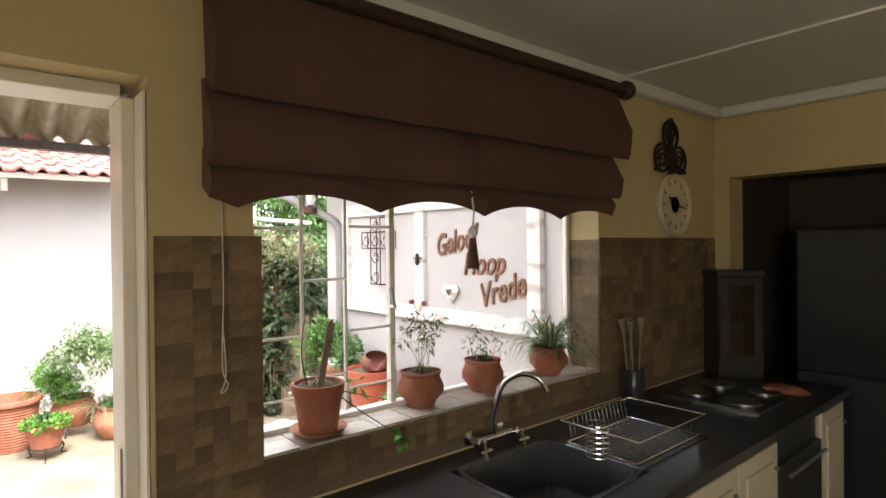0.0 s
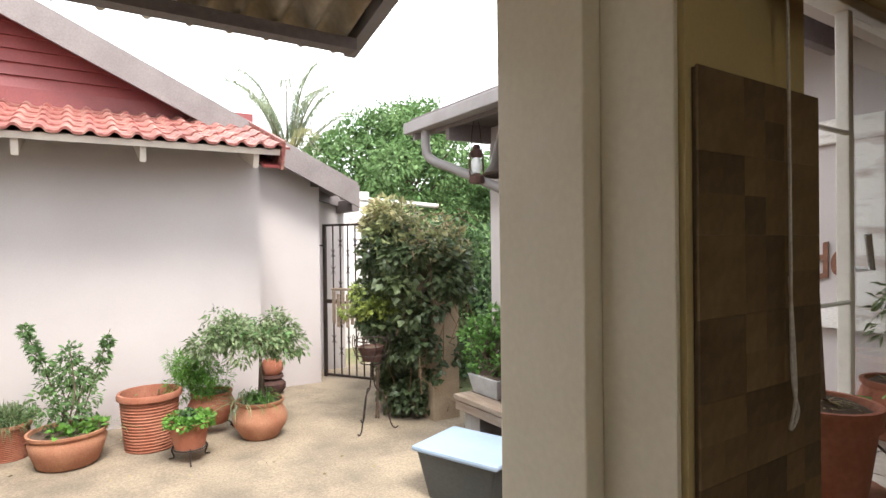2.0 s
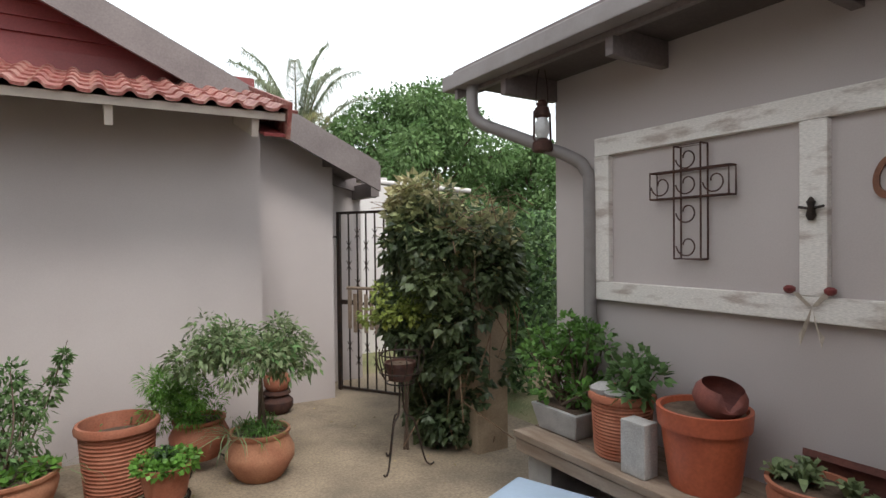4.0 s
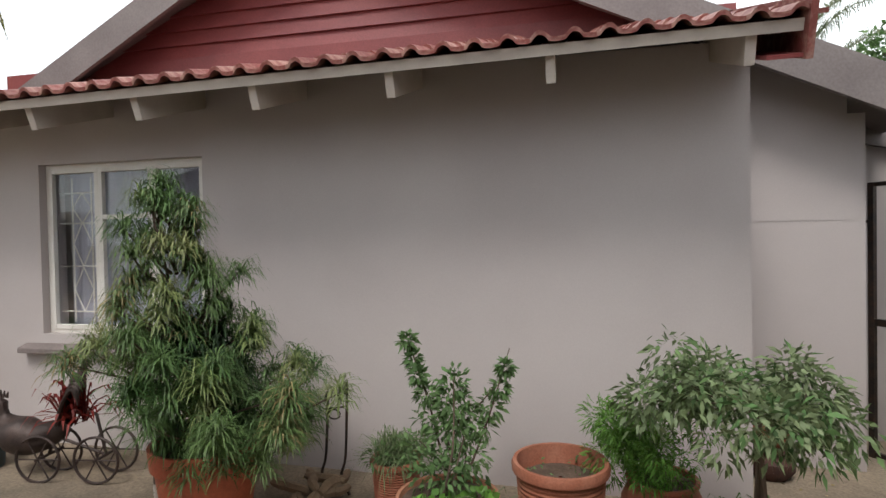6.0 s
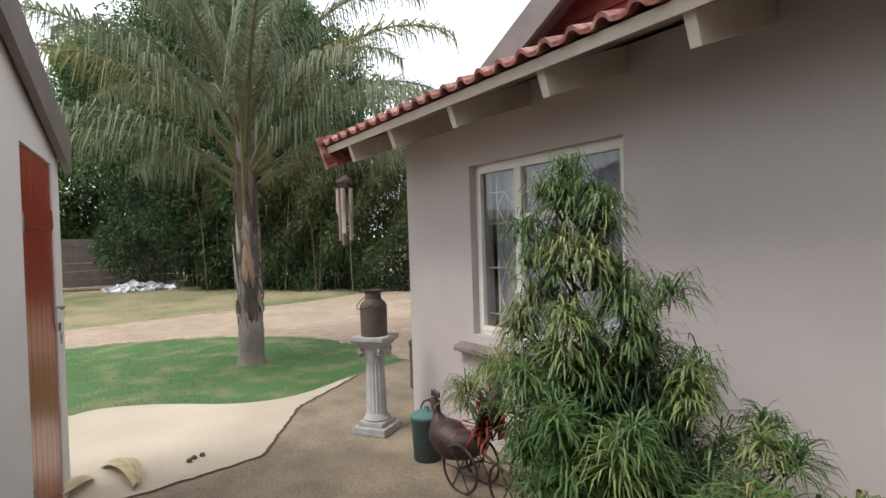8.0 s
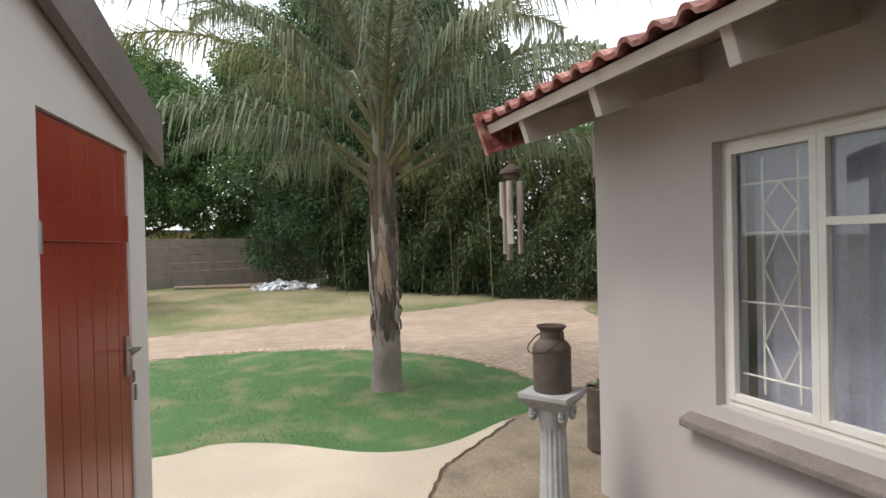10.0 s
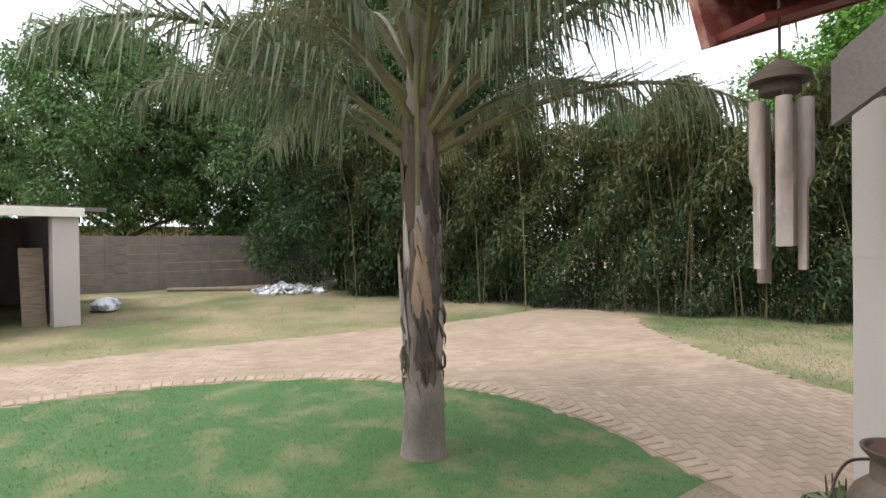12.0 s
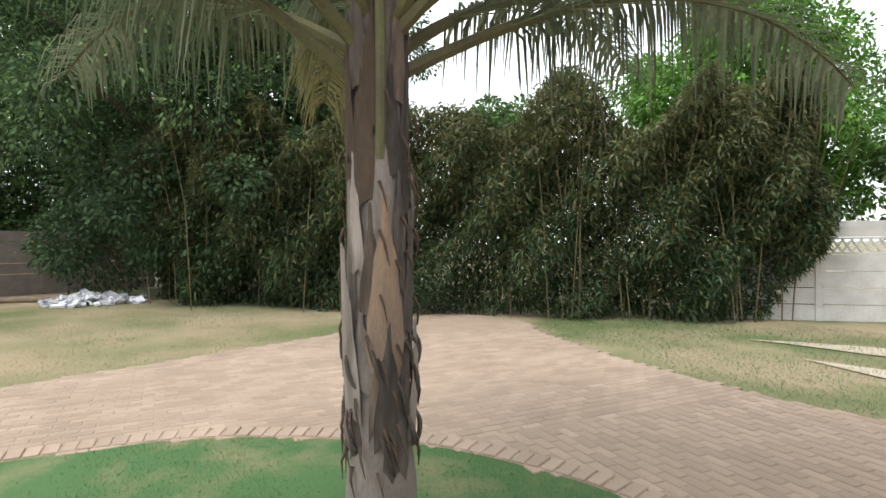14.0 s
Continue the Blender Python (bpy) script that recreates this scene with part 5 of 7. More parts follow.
bush(t, [(0.08, -0.15, 0.29), (-0.05, -0.17, 0.29), (0.18, -0.08, 0.29)], 0.07, 160, 0.05, 0.045, M_LEAFBRIGHT, rg, 0.0, 0.6, "clover")
straps(t, [(0.23, -0.12, 0.28)], 9, 0.3, 0.006, M_LEAFPALE, rg, 0.4, "trailing_stems")

t = thing("ribbed_pot", on_ground(0.17, 6.36), "large empty ribbed terracotta pot", "pot", "pots along the wall")
pot(t, 0.235, 0.47, 0.185, M_TERRA, "ribbed", 0.78)
bush(t, [(rg.normal() * 0.08, rg.normal() * 0.08, 0.385) for _ in range(6)], 0.04, 90, 0.03, 0.014, M_LEAFMID, rg)

t = thing("succulent_pot", on_ground(0.40, 5.86), "small terracotta pot of bright groundcover on an iron stand", "potted plant", "pots along the wall")
pot(t, 0.15, 0.20, 0.11, M_TERRA, "rim", 0.9, (0, 0, 0.11))
st_ = Shape()
for i in range(3):
    a = 2.1 * i + 0.4
    st_.tube(smooth_line([(0.12 * math.cos(a), 0.12 * math.sin(a), 0.12), (0.15 * math.cos(a), 0.15 * math.sin(a), 0.08), (0.13 * math.cos(a), 0.13 * math.sin(a), 0.02), (0.17 * math.cos(a), 0.17 * math.sin(a), 0.008)], 5), 0.006, 6)
st_.tube([(0.12 * math.cos(a), 0.12 * math.sin(a), 0.105) for a in np.linspace(0, 6.28, 24)], 0.006, 6)
part("stand", st_, M_IRON, t, "black iron pot stand", 0, True)
bush(t, [(0.13 * math.cos(a), 0.13 * math.sin(a), 0.32) for a in np.linspace(0, 5.6, 9)] + [(0, 0, 0.33)], 0.06, 700, 0.038, 0.034, M_LEAFBRIGHT, rg, 0.0, 0.6)
straps(t, [(0.0, 0.02, 0.34)], 40, 0.10, 0.022, M_LEAFDARK, rg, 1.2, "rosette")

t = thing("fern_pot", on_ground(0.68, 6.50), "terracotta pot of feathery bright fern on an iron stand", "potted plant", "pots along the wall")
pot(t, 0.18, 0.28, 0.13, M_TERRA, "round", 0.9, (0, 0, 0.09))
s_ = Shape()
for i in range(3):
    a = 2.1 * i
    s_ = Shape().tube(smooth_line([(0.1 * math.cos(a), 0.1 * math.sin(a), 0.1), (0.16 * math.cos(a), 0.16 * math.sin(a), 0.06), (0.19 * math.cos(a), 0.19 * math.sin(a), 0.01), (0.16 * math.cos(a), 0.16 * math.sin(a), 0.04)], 5), 0.007, 6)
    part("stand_leg", s_, M_IRON, t, "black iron stand leg", 0, True)
bush(t, [(-0.1 + rg.normal() * 0.11, -0.06 + rg.normal() * 0.09, 0.56 + rg.normal() * 0.09) for _ in range(26)], 0.09, 5200, 0.05, 0.008, M_LEAFBRIGHT, rg, 0.1)

t = thing("tree_pot", on_ground(1.02, 6.14), "small standard tree with a round crown in a pale terracotta pot", "potted plant", "pots along the wall")
pot(t, 0.205, 0.33, 0.14, M_TERRAPALE, "round", 0.92)
stalks(t, [(0.0, 0.02, 0.28), (0.03, -0.02, 0.28)], [(0.02, 0.02, 0.90), (0.0, 0.0, 0.88)], 0.018, M_BARK, "trunk", 0.01, rg)
cs = []
for i in range(44):
    a, u = i * 2.399, rg.uniform(0.2, 1) ** 0.5
    cs.append((0.44 * u * math.cos(a) - 0.06, 0.34 * u * math.sin(a), 0.87 + 0.27 * math.sqrt(max(0, 1 - u * u)) * rg.uniform(0.2, 1.0) + rg.normal() * 0.04 - 0.08 * u))
stalks(t, [(0.01, 0, 0.84)] * 15, cs[::3], 0.006, M_BARK, "branchwork", 0.03, rg)
bush(t, cs, 0.11, 3300, 0.055, 0.021, M_LEAFPALE, rg, 0.5)
bush(t, cs[:24], 0.12, 600, 0.068, 0.022, M_LEAFMID, rg, 0.7, 1.0, "inner_foliage")
straps(t, [(rg.normal() * 0.07, rg.normal() * 0.07, 0.31) for _ in range(12)], 18, 0.18, 0.008, M_LEAF, rg, 1.0, "grass")
straps(t, [(-0.17, -0.1, 0.33), (-0.2, 0.0, 0.32)], 14, 0.32, 0.008, M_LEAFPALE, rg, 0.35, "trailing_stems")

t = thing("stacked_pots", on_ground(1.53, 7.57), "small stacked clay pots with upright pegs", "pots")
part("lower_pot", Shape().lathe([(0.1, 0), (0.15, 0.06), (0.15, 0.12), (0.11, 0.16), (0.1, 0.17), (0.13, 0.19), (0.12, 0.22)], 20), M_RUST, t, "dark clay pot", 0, True)
part("upper_pot", Shape().lathe([(0.09, 0.221), (0.125, 0.27), (0.125, 0.34), (0.09, 0.39), (0.05, 0.4)], 20), M_TERRA, t, "", 0, True)
for i in range(3):
    part("peg", Shape().tube([(-0.06 + i * 0.06, 0.0, 0.38), (-0.07 + i * 0.07, 0.0, 0.49)], 0.009, 6), M_RUST, t)


def hook_stand():
    h = thing("iron_stand", on_ground(-1.14, 6.70), "black wrought iron hanging frame leaning by the wall", "iron stand")
    for x in (0.0, -0.13):
        part("upright", Shape().tube(smooth_line([(x + 0.02, 0, 0.0), (x - 0.03, 0, 0.12), (x + 0.0, 0, 0.25), (x + 0.01, 0.02, 0.66 - (0.06 if x < 0 else 0)), (x + 0.02, -0.02, 0.68 - (0.06 if x < 0 else 0)), (x + 0.025, -0.05, 0.66 - (0.06 if x < 0 else 0))], 5), 0.009, 6), M_IRON, h, "", 0, True)
    part("crossbar", Shape().tube([(-0.14, 0, 0.53), (0.0, 0, 0.55)], 0.006, 6), M_IRON, h)
    part("scroll", Shape().tube([(-0.07 + 0.04 * math.cos(a), 0, 0.50 + 0.03 * math.sin(a)) for a in np.linspace(0, 6.0, 14)], 0.005, 5), M_IRON, h)


hook_stand()
for i in range(9):
    a = thing("driftwood", on_ground(-1.42 + 0.07 * (i % 5) + rg.normal() * 0.03, 6.55 + 0.05 * (i // 3) + rg.normal() * 0.03, 0.03 * (i // 3)), "weathered split piece of driftwood lying by the wall", "wood", "driftwood pile", "", rg.uniform(0, 180))
    L = rg.uniform(0.1, 0.17)
    part("log", Shape().tube(smooth_line([(-L, 0, 0.03), (-L * 0.3, 0.015, 0.045), (L * 0.4, -0.01, 0.035), (L, 0.01, 0.05)], 3), [0.02, 0.028, 0.032, 0.03, 0.034, 0.03, 0.034, 0.03, 0.026, 0.015], 7), surf("driftwood", (0.30, 0.21, 0.13), (0.18, 0.12, 0.08), 0.9, 9, 70, 0.7), a, "", 0, True)

t = thing("log_stump", on_ground(-2.18, 6.42), "short pale birch-like log standing by the pot", "log")
part("log", Shape().lathe([(0.085, 0), (0.09, 0.05), (0.082, 0.2), (0.088, 0.3), (0.07, 0.33), (0.02, 0.335)], 18, wob=0.05), surf("peeling pale bark", (0.5, 0.45, 0.4), (0.14, 0.10, 0.08), 0.9, 14, 60, 0.8, mix=(0.5, 0.56)), t, "", 0, True)

# metal rooster on wheels: one plain shape
ro = Shape()
ro.tube(smooth_line([(-0.30, 0, 0.44), (-0.27, 0, 0.36), (-0.2, 0, 0.29), (-0.08, 0, 0.26), (0.06, 0, 0.30), (0.16, 0, 0.38)], 5), [0.03] * 3 + [0.045, 0.06, 0.075, 0.09, 0.105, 0.115, 0.12, 0.125, 0.125, 0.125, 0.122, 0.118, 0.11, 0.10, 0.095, 0.09, 0.085, 0.08, 0.07, 0.06, 0.05, 0.045, 0.04], 12)
ro.tube([(-0.30, 0, 0.43), (-0.31, 0, 0.49), (-0.33, 0, 0.515)], [0.028, 0.036, 0.022], 8).tube([(-0.34, 0, 0.505), (-0.40, 0, 0.49)], [0.014, 0.002], 6)
for i in range(4):
    ro.tube([(-0.335 + i * 0.02, 0, 0.53), (-0.34 + i * 0.026, 0, 0.58 - 0.006 * abs(i - 1))], [0.012, 0.004], 5)
for i in range(11):
    u = i / 10
    ro.tube(smooth_line([(0.12, (u - 0.5) * 0.12, 0.36), (0.2, (u - 0.5) * 0.2, 0.52 + 0.1 * math.sin(u * 3.1)), (0.30 - 0.12 * u, (u - 0.5) * 0.26, 0.62 + 0.12 * u), (0.34 - 0.1 * u, (u - 0.5) * 0.28, 0.52 + 0.2 * u)], 4), [0.012] * 11 + [0.003] * 2, 5)
for cx, cr in ((0.02, 0.15), (0.42, 0.15)):
    for sy in (-0.1, 0.1):
        ro.tube([(cx + cr * math.cos(a), sy, 0.15 + cr * math.sin(a)) for a in np.linspace(0, 2 * math.pi, 25)], 0.009, 6)
        for k in range(6):
            a = k * math.pi / 3
            ro.tube([(cx, sy, 0.15), (cx + cr * math.cos(a), sy, 0.15 + cr * math.sin(a))], 0.005, 5)
    ro.tube([(cx, -0.12, 0.15), (cx, 0.12, 0.15)], 0.01, 6)
ro.tube([(0.02, 0, 0.15), (0.05, 0, 0.26)], 0.012, 6).tube([(0.1, 0, 0.26), (0.42, 0, 0.15)], 0.01, 6).tube([(0.42, 0, 0.15), (0.36, 0, 0.42), (0.30, 0, 0.44)], 0.01, 6)
rooster = part("rooster_statue", ro, M_GUNMETAL, None, "", 0, True)
rooster.matrix_basis = pose(-3.20, 6.52, rise(-3.2), 0, 0, 8)
tagged(rooster, "rusty sheet-metal rooster planter on spoked wheels", "statue")
tl = thing("red_plant", (-3.02, 6.56, rise(-3.0) + 0.36), "spiky dark red plant growing in the rooster planter", "plant")
straps(tl, [(0.0, 0, 0.0), (0.06, 0.03, 0.02), (-0.03, -0.04, 0.05), (0.03, 0.0, 0.1)], 28, 0.34, 0.018, leafmat("dark red leaf", (0.16, 0.014, 0.014), (0.26, 0.03, 0.02)), rg, 1.4)

# teal watering bucket
t = thing("bucket", on_ground(-3.74, 6.55), "worn dark teal metal bucket with lid and hoop handle", "bucket")
part("body", Shape().lathe([(0.095, 0), (0.1, 0.01), (0.112, 0.29), (0.116, 0.30), (0.116, 0.31)], 24), M_TEAL, t, "", 0, True)
part("lid", Shape().lathe([(0.118, 0.31), (0.118, 0.325), (0.09, 0.34), (0.03, 0.35), (0.02, 0.365), (0.018, 0.38), (0.004, 0.384)], 24), surf("pale teal enamel", (0.10, 0.22, 0.20), (0.06, 0.13, 0.12), 0.5, 9, 60, 0.2), t, "pale teal lid", 0, True)
part("handle", Shape().tube([(0.115 * math.cos(a), 0.02, 0.29 + 0.13 * math.sin(a)) for a in np.linspace(0, math.pi, 15)], 0.006, 6), M_IRON, t, "", 0, True)

# pedestal with milk can
t = thing("pedestal", on_ground(-4.48, 6.53), "grey cast concrete fluted column pedestal", "pedestal", "", "", 33)
t.scale = (0.92, 0.92, 1.0)
part("plinth", Shape().box((0, 0, 0.03), (0.33, 0.33, 0.06)).box((0, 0, 0.078), (0.25, 0.25, 0.04)), M_GREYCONC, t, "", 0.008)
sh, n, rows = Shape(), 64, []
for z, r in ((0.097, 0.115), (0.115, 0.12), (0.135, 0.105), (0.15, 0.098)):
    rows.append((z, r, 0))
for z, r in ((0.16, 0.095), (0.55, 0.082), (0.58, 0.08)):
    rows.append((z, r, 1))
for z, r in ((0.60, 0.085), (0.62, 0.088)):
    rows.append((z, r, 0))
vs = []
for z, r, fl in rows:
    for i in range(n):
        a = 2 * math.pi * i / n
        q = r - fl * 0.009 * (0.5 + 0.5 * math.cos(16 * a))
        vs.append((q * math.cos(a), q * math.sin(a), z))
sh.add(vs, [(k * n + i, k * n + (i + 1) % n, (k + 1) * n + (i + 1) % n, (k + 1) * n + i) for k in range(len(rows) - 1) for i in range(n)])
part("column", sh, M_GREYCONC, t, "", 0, True)
cap = Shape().lathe([(0.088, 0.62), (0.1, 0.66), (0.10, 0.70), (0.06, 0.71)], 24)
for sx in (-1, 1):
    for sy in (-1, 1):
        cap.tube([(sx * 0.1 + 0.0, sy * (0.075 + 0.035 * math.cos(a)), 0.675 + 0.035 * math.sin(a)) for a in np.linspace(0, 6.0, 12)], 0.016, 6)
part("capital", cap, M_GREYCONC, t, "scrolled capital", 0, True)
part("top_slab", Shape().add([(-0.1, -0.1, 0.70), (0.1, -0.1, 0.70), (0.1, 0.1, 0.70), (-0.1, 0.1, 0.70), (-0.165, -0.165, 0.77), (0.165, -0.165, 0.77), (0.165, 0.165, 0.77), (-0.165, 0.165, 0.77), (-0.165, -0.165, 0.80), (0.165, -0.165, 0.80), (0.165, 0.165, 0.80), (-0.165, 0.165, 0.80)],
                             [(3, 2, 1, 0), (0, 1, 5, 4), (1, 2, 6, 5), (2, 3, 7, 6), (3, 0, 4, 7), (4, 5, 9, 8), (5, 6, 10, 9), (6, 7, 11, 10), (7, 4, 8, 11), (8, 9, 10, 11)]), M_GREYCONC, t, "", 0.006)


def milk_can(at, label):
    t = thing("milk_can", at, label, "milk can")
    part("body", Shape().lathe([(0.105, 0), (0.112, 0.008), (0.11, 0.02), (0.112, 0.24), (0.112, 0.25), (0.1, 0.275), (0.068, 0.305), (0.066, 0.35), (0.085, 0.372), (0.087, 0.38), (0.08, 0.38), (0.06, 0.35), (0.058, 0.3)], 28), M_CANIRON, t, "", 0, True)
    part("lid", Shape().lathe([(0.06, 0.345), (0.066, 0.362), (0.07, 0.372), (0.05, 0.374), (0.02, 0.37)], 24), M_RUST, t, "sunken rusty lid", 0, True)
    part("bail", Shape().tube(smooth_line([(0.07, 0.02, 0.33), (0.12, -0.02, 0.31), (0.1, -0.1, 0.25), (0.0, -0.135, 0.23), (-0.1, -0.1, 0.25), (-0.12, -0.02, 0.31), (-0.07, 0.02, 0.33)], 5), 0.004, 6), M_IRON, t, "wire bail handle", 0, True)
    for sx in (-1, 1):
        part("ear", Shape().box((sx * 0.072, 0.02, 0.33), (0.014, 0.03, 0.04)), M_CANIRON, t, "", 0.003)


milk_can(on_ground(-4.48, 6.53, 0.80), "brown rusty milk can standing on the concrete pedestal")
t = thing("corner_planter", on_ground(-5.30, 7.50), "tall rusty planter of spiky grey-green succulents at the wall corner", "potted plant")
pot(t, 0.125, 0.50, 0.105, M_CANIRON, "belly", 0.94)
straps(t, [(rg.normal() * 0.03, rg.normal() * 0.03, 0.46) for _ in range(4)], 14, 0.18, 0.02, M_LEAFPALE, rg, 1.6)
for i in range(5):
    part("spike", Shape().tube([(-0.05 + 0.025 * i, 0.02, 0.46), (-0.07 + 0.03 * i, 0.03, 0.60 + 0.02 * (i % 2))], [0.007, 0.003], 6), M_RUST, t)


def bamboo_chime(at, n, r, lengths, label, spread=0.09):
    t = thing("wind_chime", at, label, "wind chime")
    part("cap", Shape().lathe([(spread * 1.3, 0), (spread * 1.25, 0.02), (spread * 0.7, 0.04), (0.015, 0.06)], 18), M_CANIRON, t, "dark turned cap", 0, True)
    part("cord", Shape().tube([(0, 0, 0.06), (0, 0, 0.26)], 0.004, 5), M_BARK, t)
    part("ring", Shape().lathe([(0.03, -0.03), (0.05, -0.03), (0.05, 0.0), (0.03, 0.0)], 14), M_CANIRON, t, "", 0, True)
    wood = surf("greyed bamboo", (0.42, 0.37, 0.34), (0.25, 0.19, 0.16), 0.7, 6, 60, 0.3, vary=0.2, stretch=(1, 1, 0.3))
    for i in range(n):
        a = 2 * math.pi * i / n + 0.5
        x, y, L = spread * math.cos(a), spread * math.sin(a), lengths[i % len(lengths)]
        s, m = Shape(), 14
        vs = []
        for z, cut in ((-0.05, 0), (-0.05 - L * 0.45, 0), (-0.05 - L * 0.52, 0.7), (-0.05 - L, 0.75)):
            for k in range(m):
                b = 2 * math.pi * k / m
                px = math.cos(b)
                q = min(px, 1 - 1.2 * cut)
                vs.append((x + r * (q * math.cos(a) - math.sin(b) * math.sin(a)), y + r * (q * math.sin(a) + math.sin(b) * math.cos(a)), z))
        s.add(vs, [(k * m + j, (k + 1) * m + j, (k + 1) * m + (j + 1) % m, k * m + (j + 1) % m) for k in range(3) for j in range(m)] + [tuple(range(m)), tuple(reversed(range(3 * m, 4 * m)))])
        part("tube", s, wood, t, "", 0, True)
        part("string", Shape().tube([(x * 0.6, y * 0.6, 0.0), (x, y, -0.06)], 0.002, 4), M_BARK, t)


bamboo_chime((-4.70, 6.41, 2.10), 5, 0.019, (0.44, 0.38, 0.48), "bamboo tube wind chime hanging from the eave corner", 0.058)

# cycad stump leaf base beside the red door, and small droppings of dry leaf
for k, (x, y, tw) in enumerate(((-5.05, 4.62, 15), (-4.86, 4.50, -35))):
    sp = Shape()
    ptsa = smooth_line([(0, 0, 0.0), (0.16, 0.03, 0.06), (0.38, 0.03, 0.065), (0.60, -0.02, 0.015)], 5)
    wd = [0.03 + 0.045 * math.sin(math.pi * min(1, i / 15 + 0.08)) for i in range(16)]
    vs = []
    for (px, py, pz), w in zip(ptsa, wd):
        vs += [(px, py - w, pz), (px, py, pz + 0.025), (px, py + w, pz), (px, py, pz + 0.012)]
    sp.add(vs, [(4 * i + j, 4 * i + (j + 1) % 4, 4 * i + 4 + (j + 1) % 4, 4 * i + 4 + j) for i in range(15) for j in range(4)])
    ob = part("palm_spathe", sp, surf("dry palm spathe", (0.55, 0.46, 0.27), (0.40, 0.31, 0.17), 0.7, 6, 60, 0.3, stretch=(1, 5, 5)), None, "", 0, True)
    ob.matrix_basis = pose(x, y, rise(x) + 0.006, 0, 0, tw)
    tagged(ob, "dry curled palm spathe lying by the door", "palm husk", "palm husks")
for x, y in ((-4.78, 5.16), (-4.74, 5.12), (-4.80, 5.22)):
    ob = part("dry_leaf", Shape().lathe([(0.01, 0), (0.022, 0.008), (0.018, 0.02), (0.004, 0.03)], 8), M_BARK, None, "", 0, True)
    ob.matrix_basis = pose(x, y, rise(x) + 0.004, 0, 0, x * 900)
    tagged(ob, "small curled brown leaf on the slab", "leaf", "dry leaves")


# ---- garden gate, its chime, plant stand ----
def gate():
    g = thing("garden_gate", (2.37, 8.10, -0.13), "black wrought iron garden gate with twisted stars, ajar", "gate", "", "", -58)
    W, H = 1.0, 2.0
    fr = Shape()
    for x in (0.02, W - 0.02):
        fr.box((x, 0, H / 2), (0.04, 0.04, H))
    for z in (0.03, 0.98, H - 0.015):
        fr.box((W / 2, 0, z), (W - 0.082, 0.03, 0.03))
    part("gate_frame", fr, M_IRON, g, "", 0.003)
    for i in range(7):
        x = 0.04 + (i + 1) * (W - 0.08) / 8
        part("bar", Shape().box((x, 0, 0.505), (0.014, 0.014, 0.92)).box((x, 0, 1.485), (0.014, 0.014, 0.97)), M_IRON, g)
        for z in ((0.35, 0.7, 1.2, 1.75) if i % 2 else (0.5, 1.4, 1.62)):
            s = Shape()
            for sx in (-1, 1):
                for sz in (-1, 1):
                    s.tube([(x, 0, z), (x + sx * 0.02, 0, z + sz * 0.03), (x + sx * 0.035, 0, z + sz * 0.055)], [0.007, 0.005, 0.002], 5)
            part("star", s, M_IRON, g)
    part("hinge", Shape().box((-0.05, 0, 1.72), (0.14, 0.02, 0.02)), M_IRON, g)
    part("latch", Shape().box((0.12, 0, 1.0), (0.24, 0.03, 0.03)), M_IRON, g)


gate()
c = thing("gate_chime", (2.41, 7.88, 0.90), "row of flat wooden chime slats on the gate", "wind chime", "", "", -58)
part("bar", Shape().tube([(0.0, -0.03, 0.13), (0.45, -0.03, 0.13)], 0.018, 8), M_WOODGREY, c, "", 0, True)
for i in range(6):
    part("slat", Shape().box((0.04 + i * 0.07, -0.04, -0.1 - 0.04 * (i % 2)), (0.045, 0.014, 0.42)), M_WOODGREY, c, "", 0.003)
setting("wall_stub", Shape().box((2.5, 8.55, 1.0), (0.62, 0.2, 2.5)), M_PLASTER, "taupe wall end behind the garden gate", "wall")
setting("fascia_stub", Shape().box((0, 0, 0), (0.8, 0.05, 0.16), pose(2.62, 8.40, 2.24, 0, 14, 0)), M_FASCIA, "grey fascia behind the gate", "fascia")
setting("wall_neighbour", Shape().box((3.3, 10.1, 1.15), (1.26, 0.25, 2.75)), M_PLASTER_PALE, "pale wall end beyond the gate", "wall")
t = thing("pole", (2.55, 7.95, 2.22), "pale metal pole between the roof and the ivy", "pole")
part("tube", Shape().tube([(0, 0, 0), (1.3, -0.35, -0.10)], 0.03, 10), M_PLASTER_PALE, t, "", 0, True)

t = thing("plant_stand", on_ground(1.94, 5.78), "tall wrought iron plant stand with a crown basket", "plant stand")
for i in range(3):
    a = 2.1 * i - 0.5
    part("leg", Shape().tube(smooth_line([(0.01 * math.cos(a), 0.01 * math.sin(a), 0.62), (0.03 * math.cos(a), 0.03 * math.sin(a), 0.4), (0.10 * math.cos(a), 0.10 * math.sin(a), 0.33), (0.17 * math.cos(a), 0.17 * math.sin(a), 0.06), (0.21 * math.cos(a), 0.21 * math.sin(a), 0.01), (0.24 * math.cos(a), 0.24 * math.sin(a), 0.025)], 5), 0.007, 6), M_IRON, t, "", 0, True)
for z, r in ((0.62, 0.10), (0.70, 0.15), (0.83, 0.15)):
    part("hoop", Shape().tube([(r * math.cos(a), r * math.sin(a), z) for a in np.linspace(0, 2 * math.pi, 28)], 0.006, 5), M_IRON, t)
for i in range(10):
    a = 2 * math.pi * i / 10
    part("scroll", Shape().tube([((0.13 + 0.045 * math.sin(u * 2)) * math.cos(a + 0.12 * math.sin(u * 3)), (0.13 + 0.045 * math.sin(u * 2)) * math.sin(a + 0.12 * math.sin(u * 3)), 0.66 + 0.2 * u) for u in np.linspace(0, 1.1, 9)], 0.005, 5), M_IRON, t)
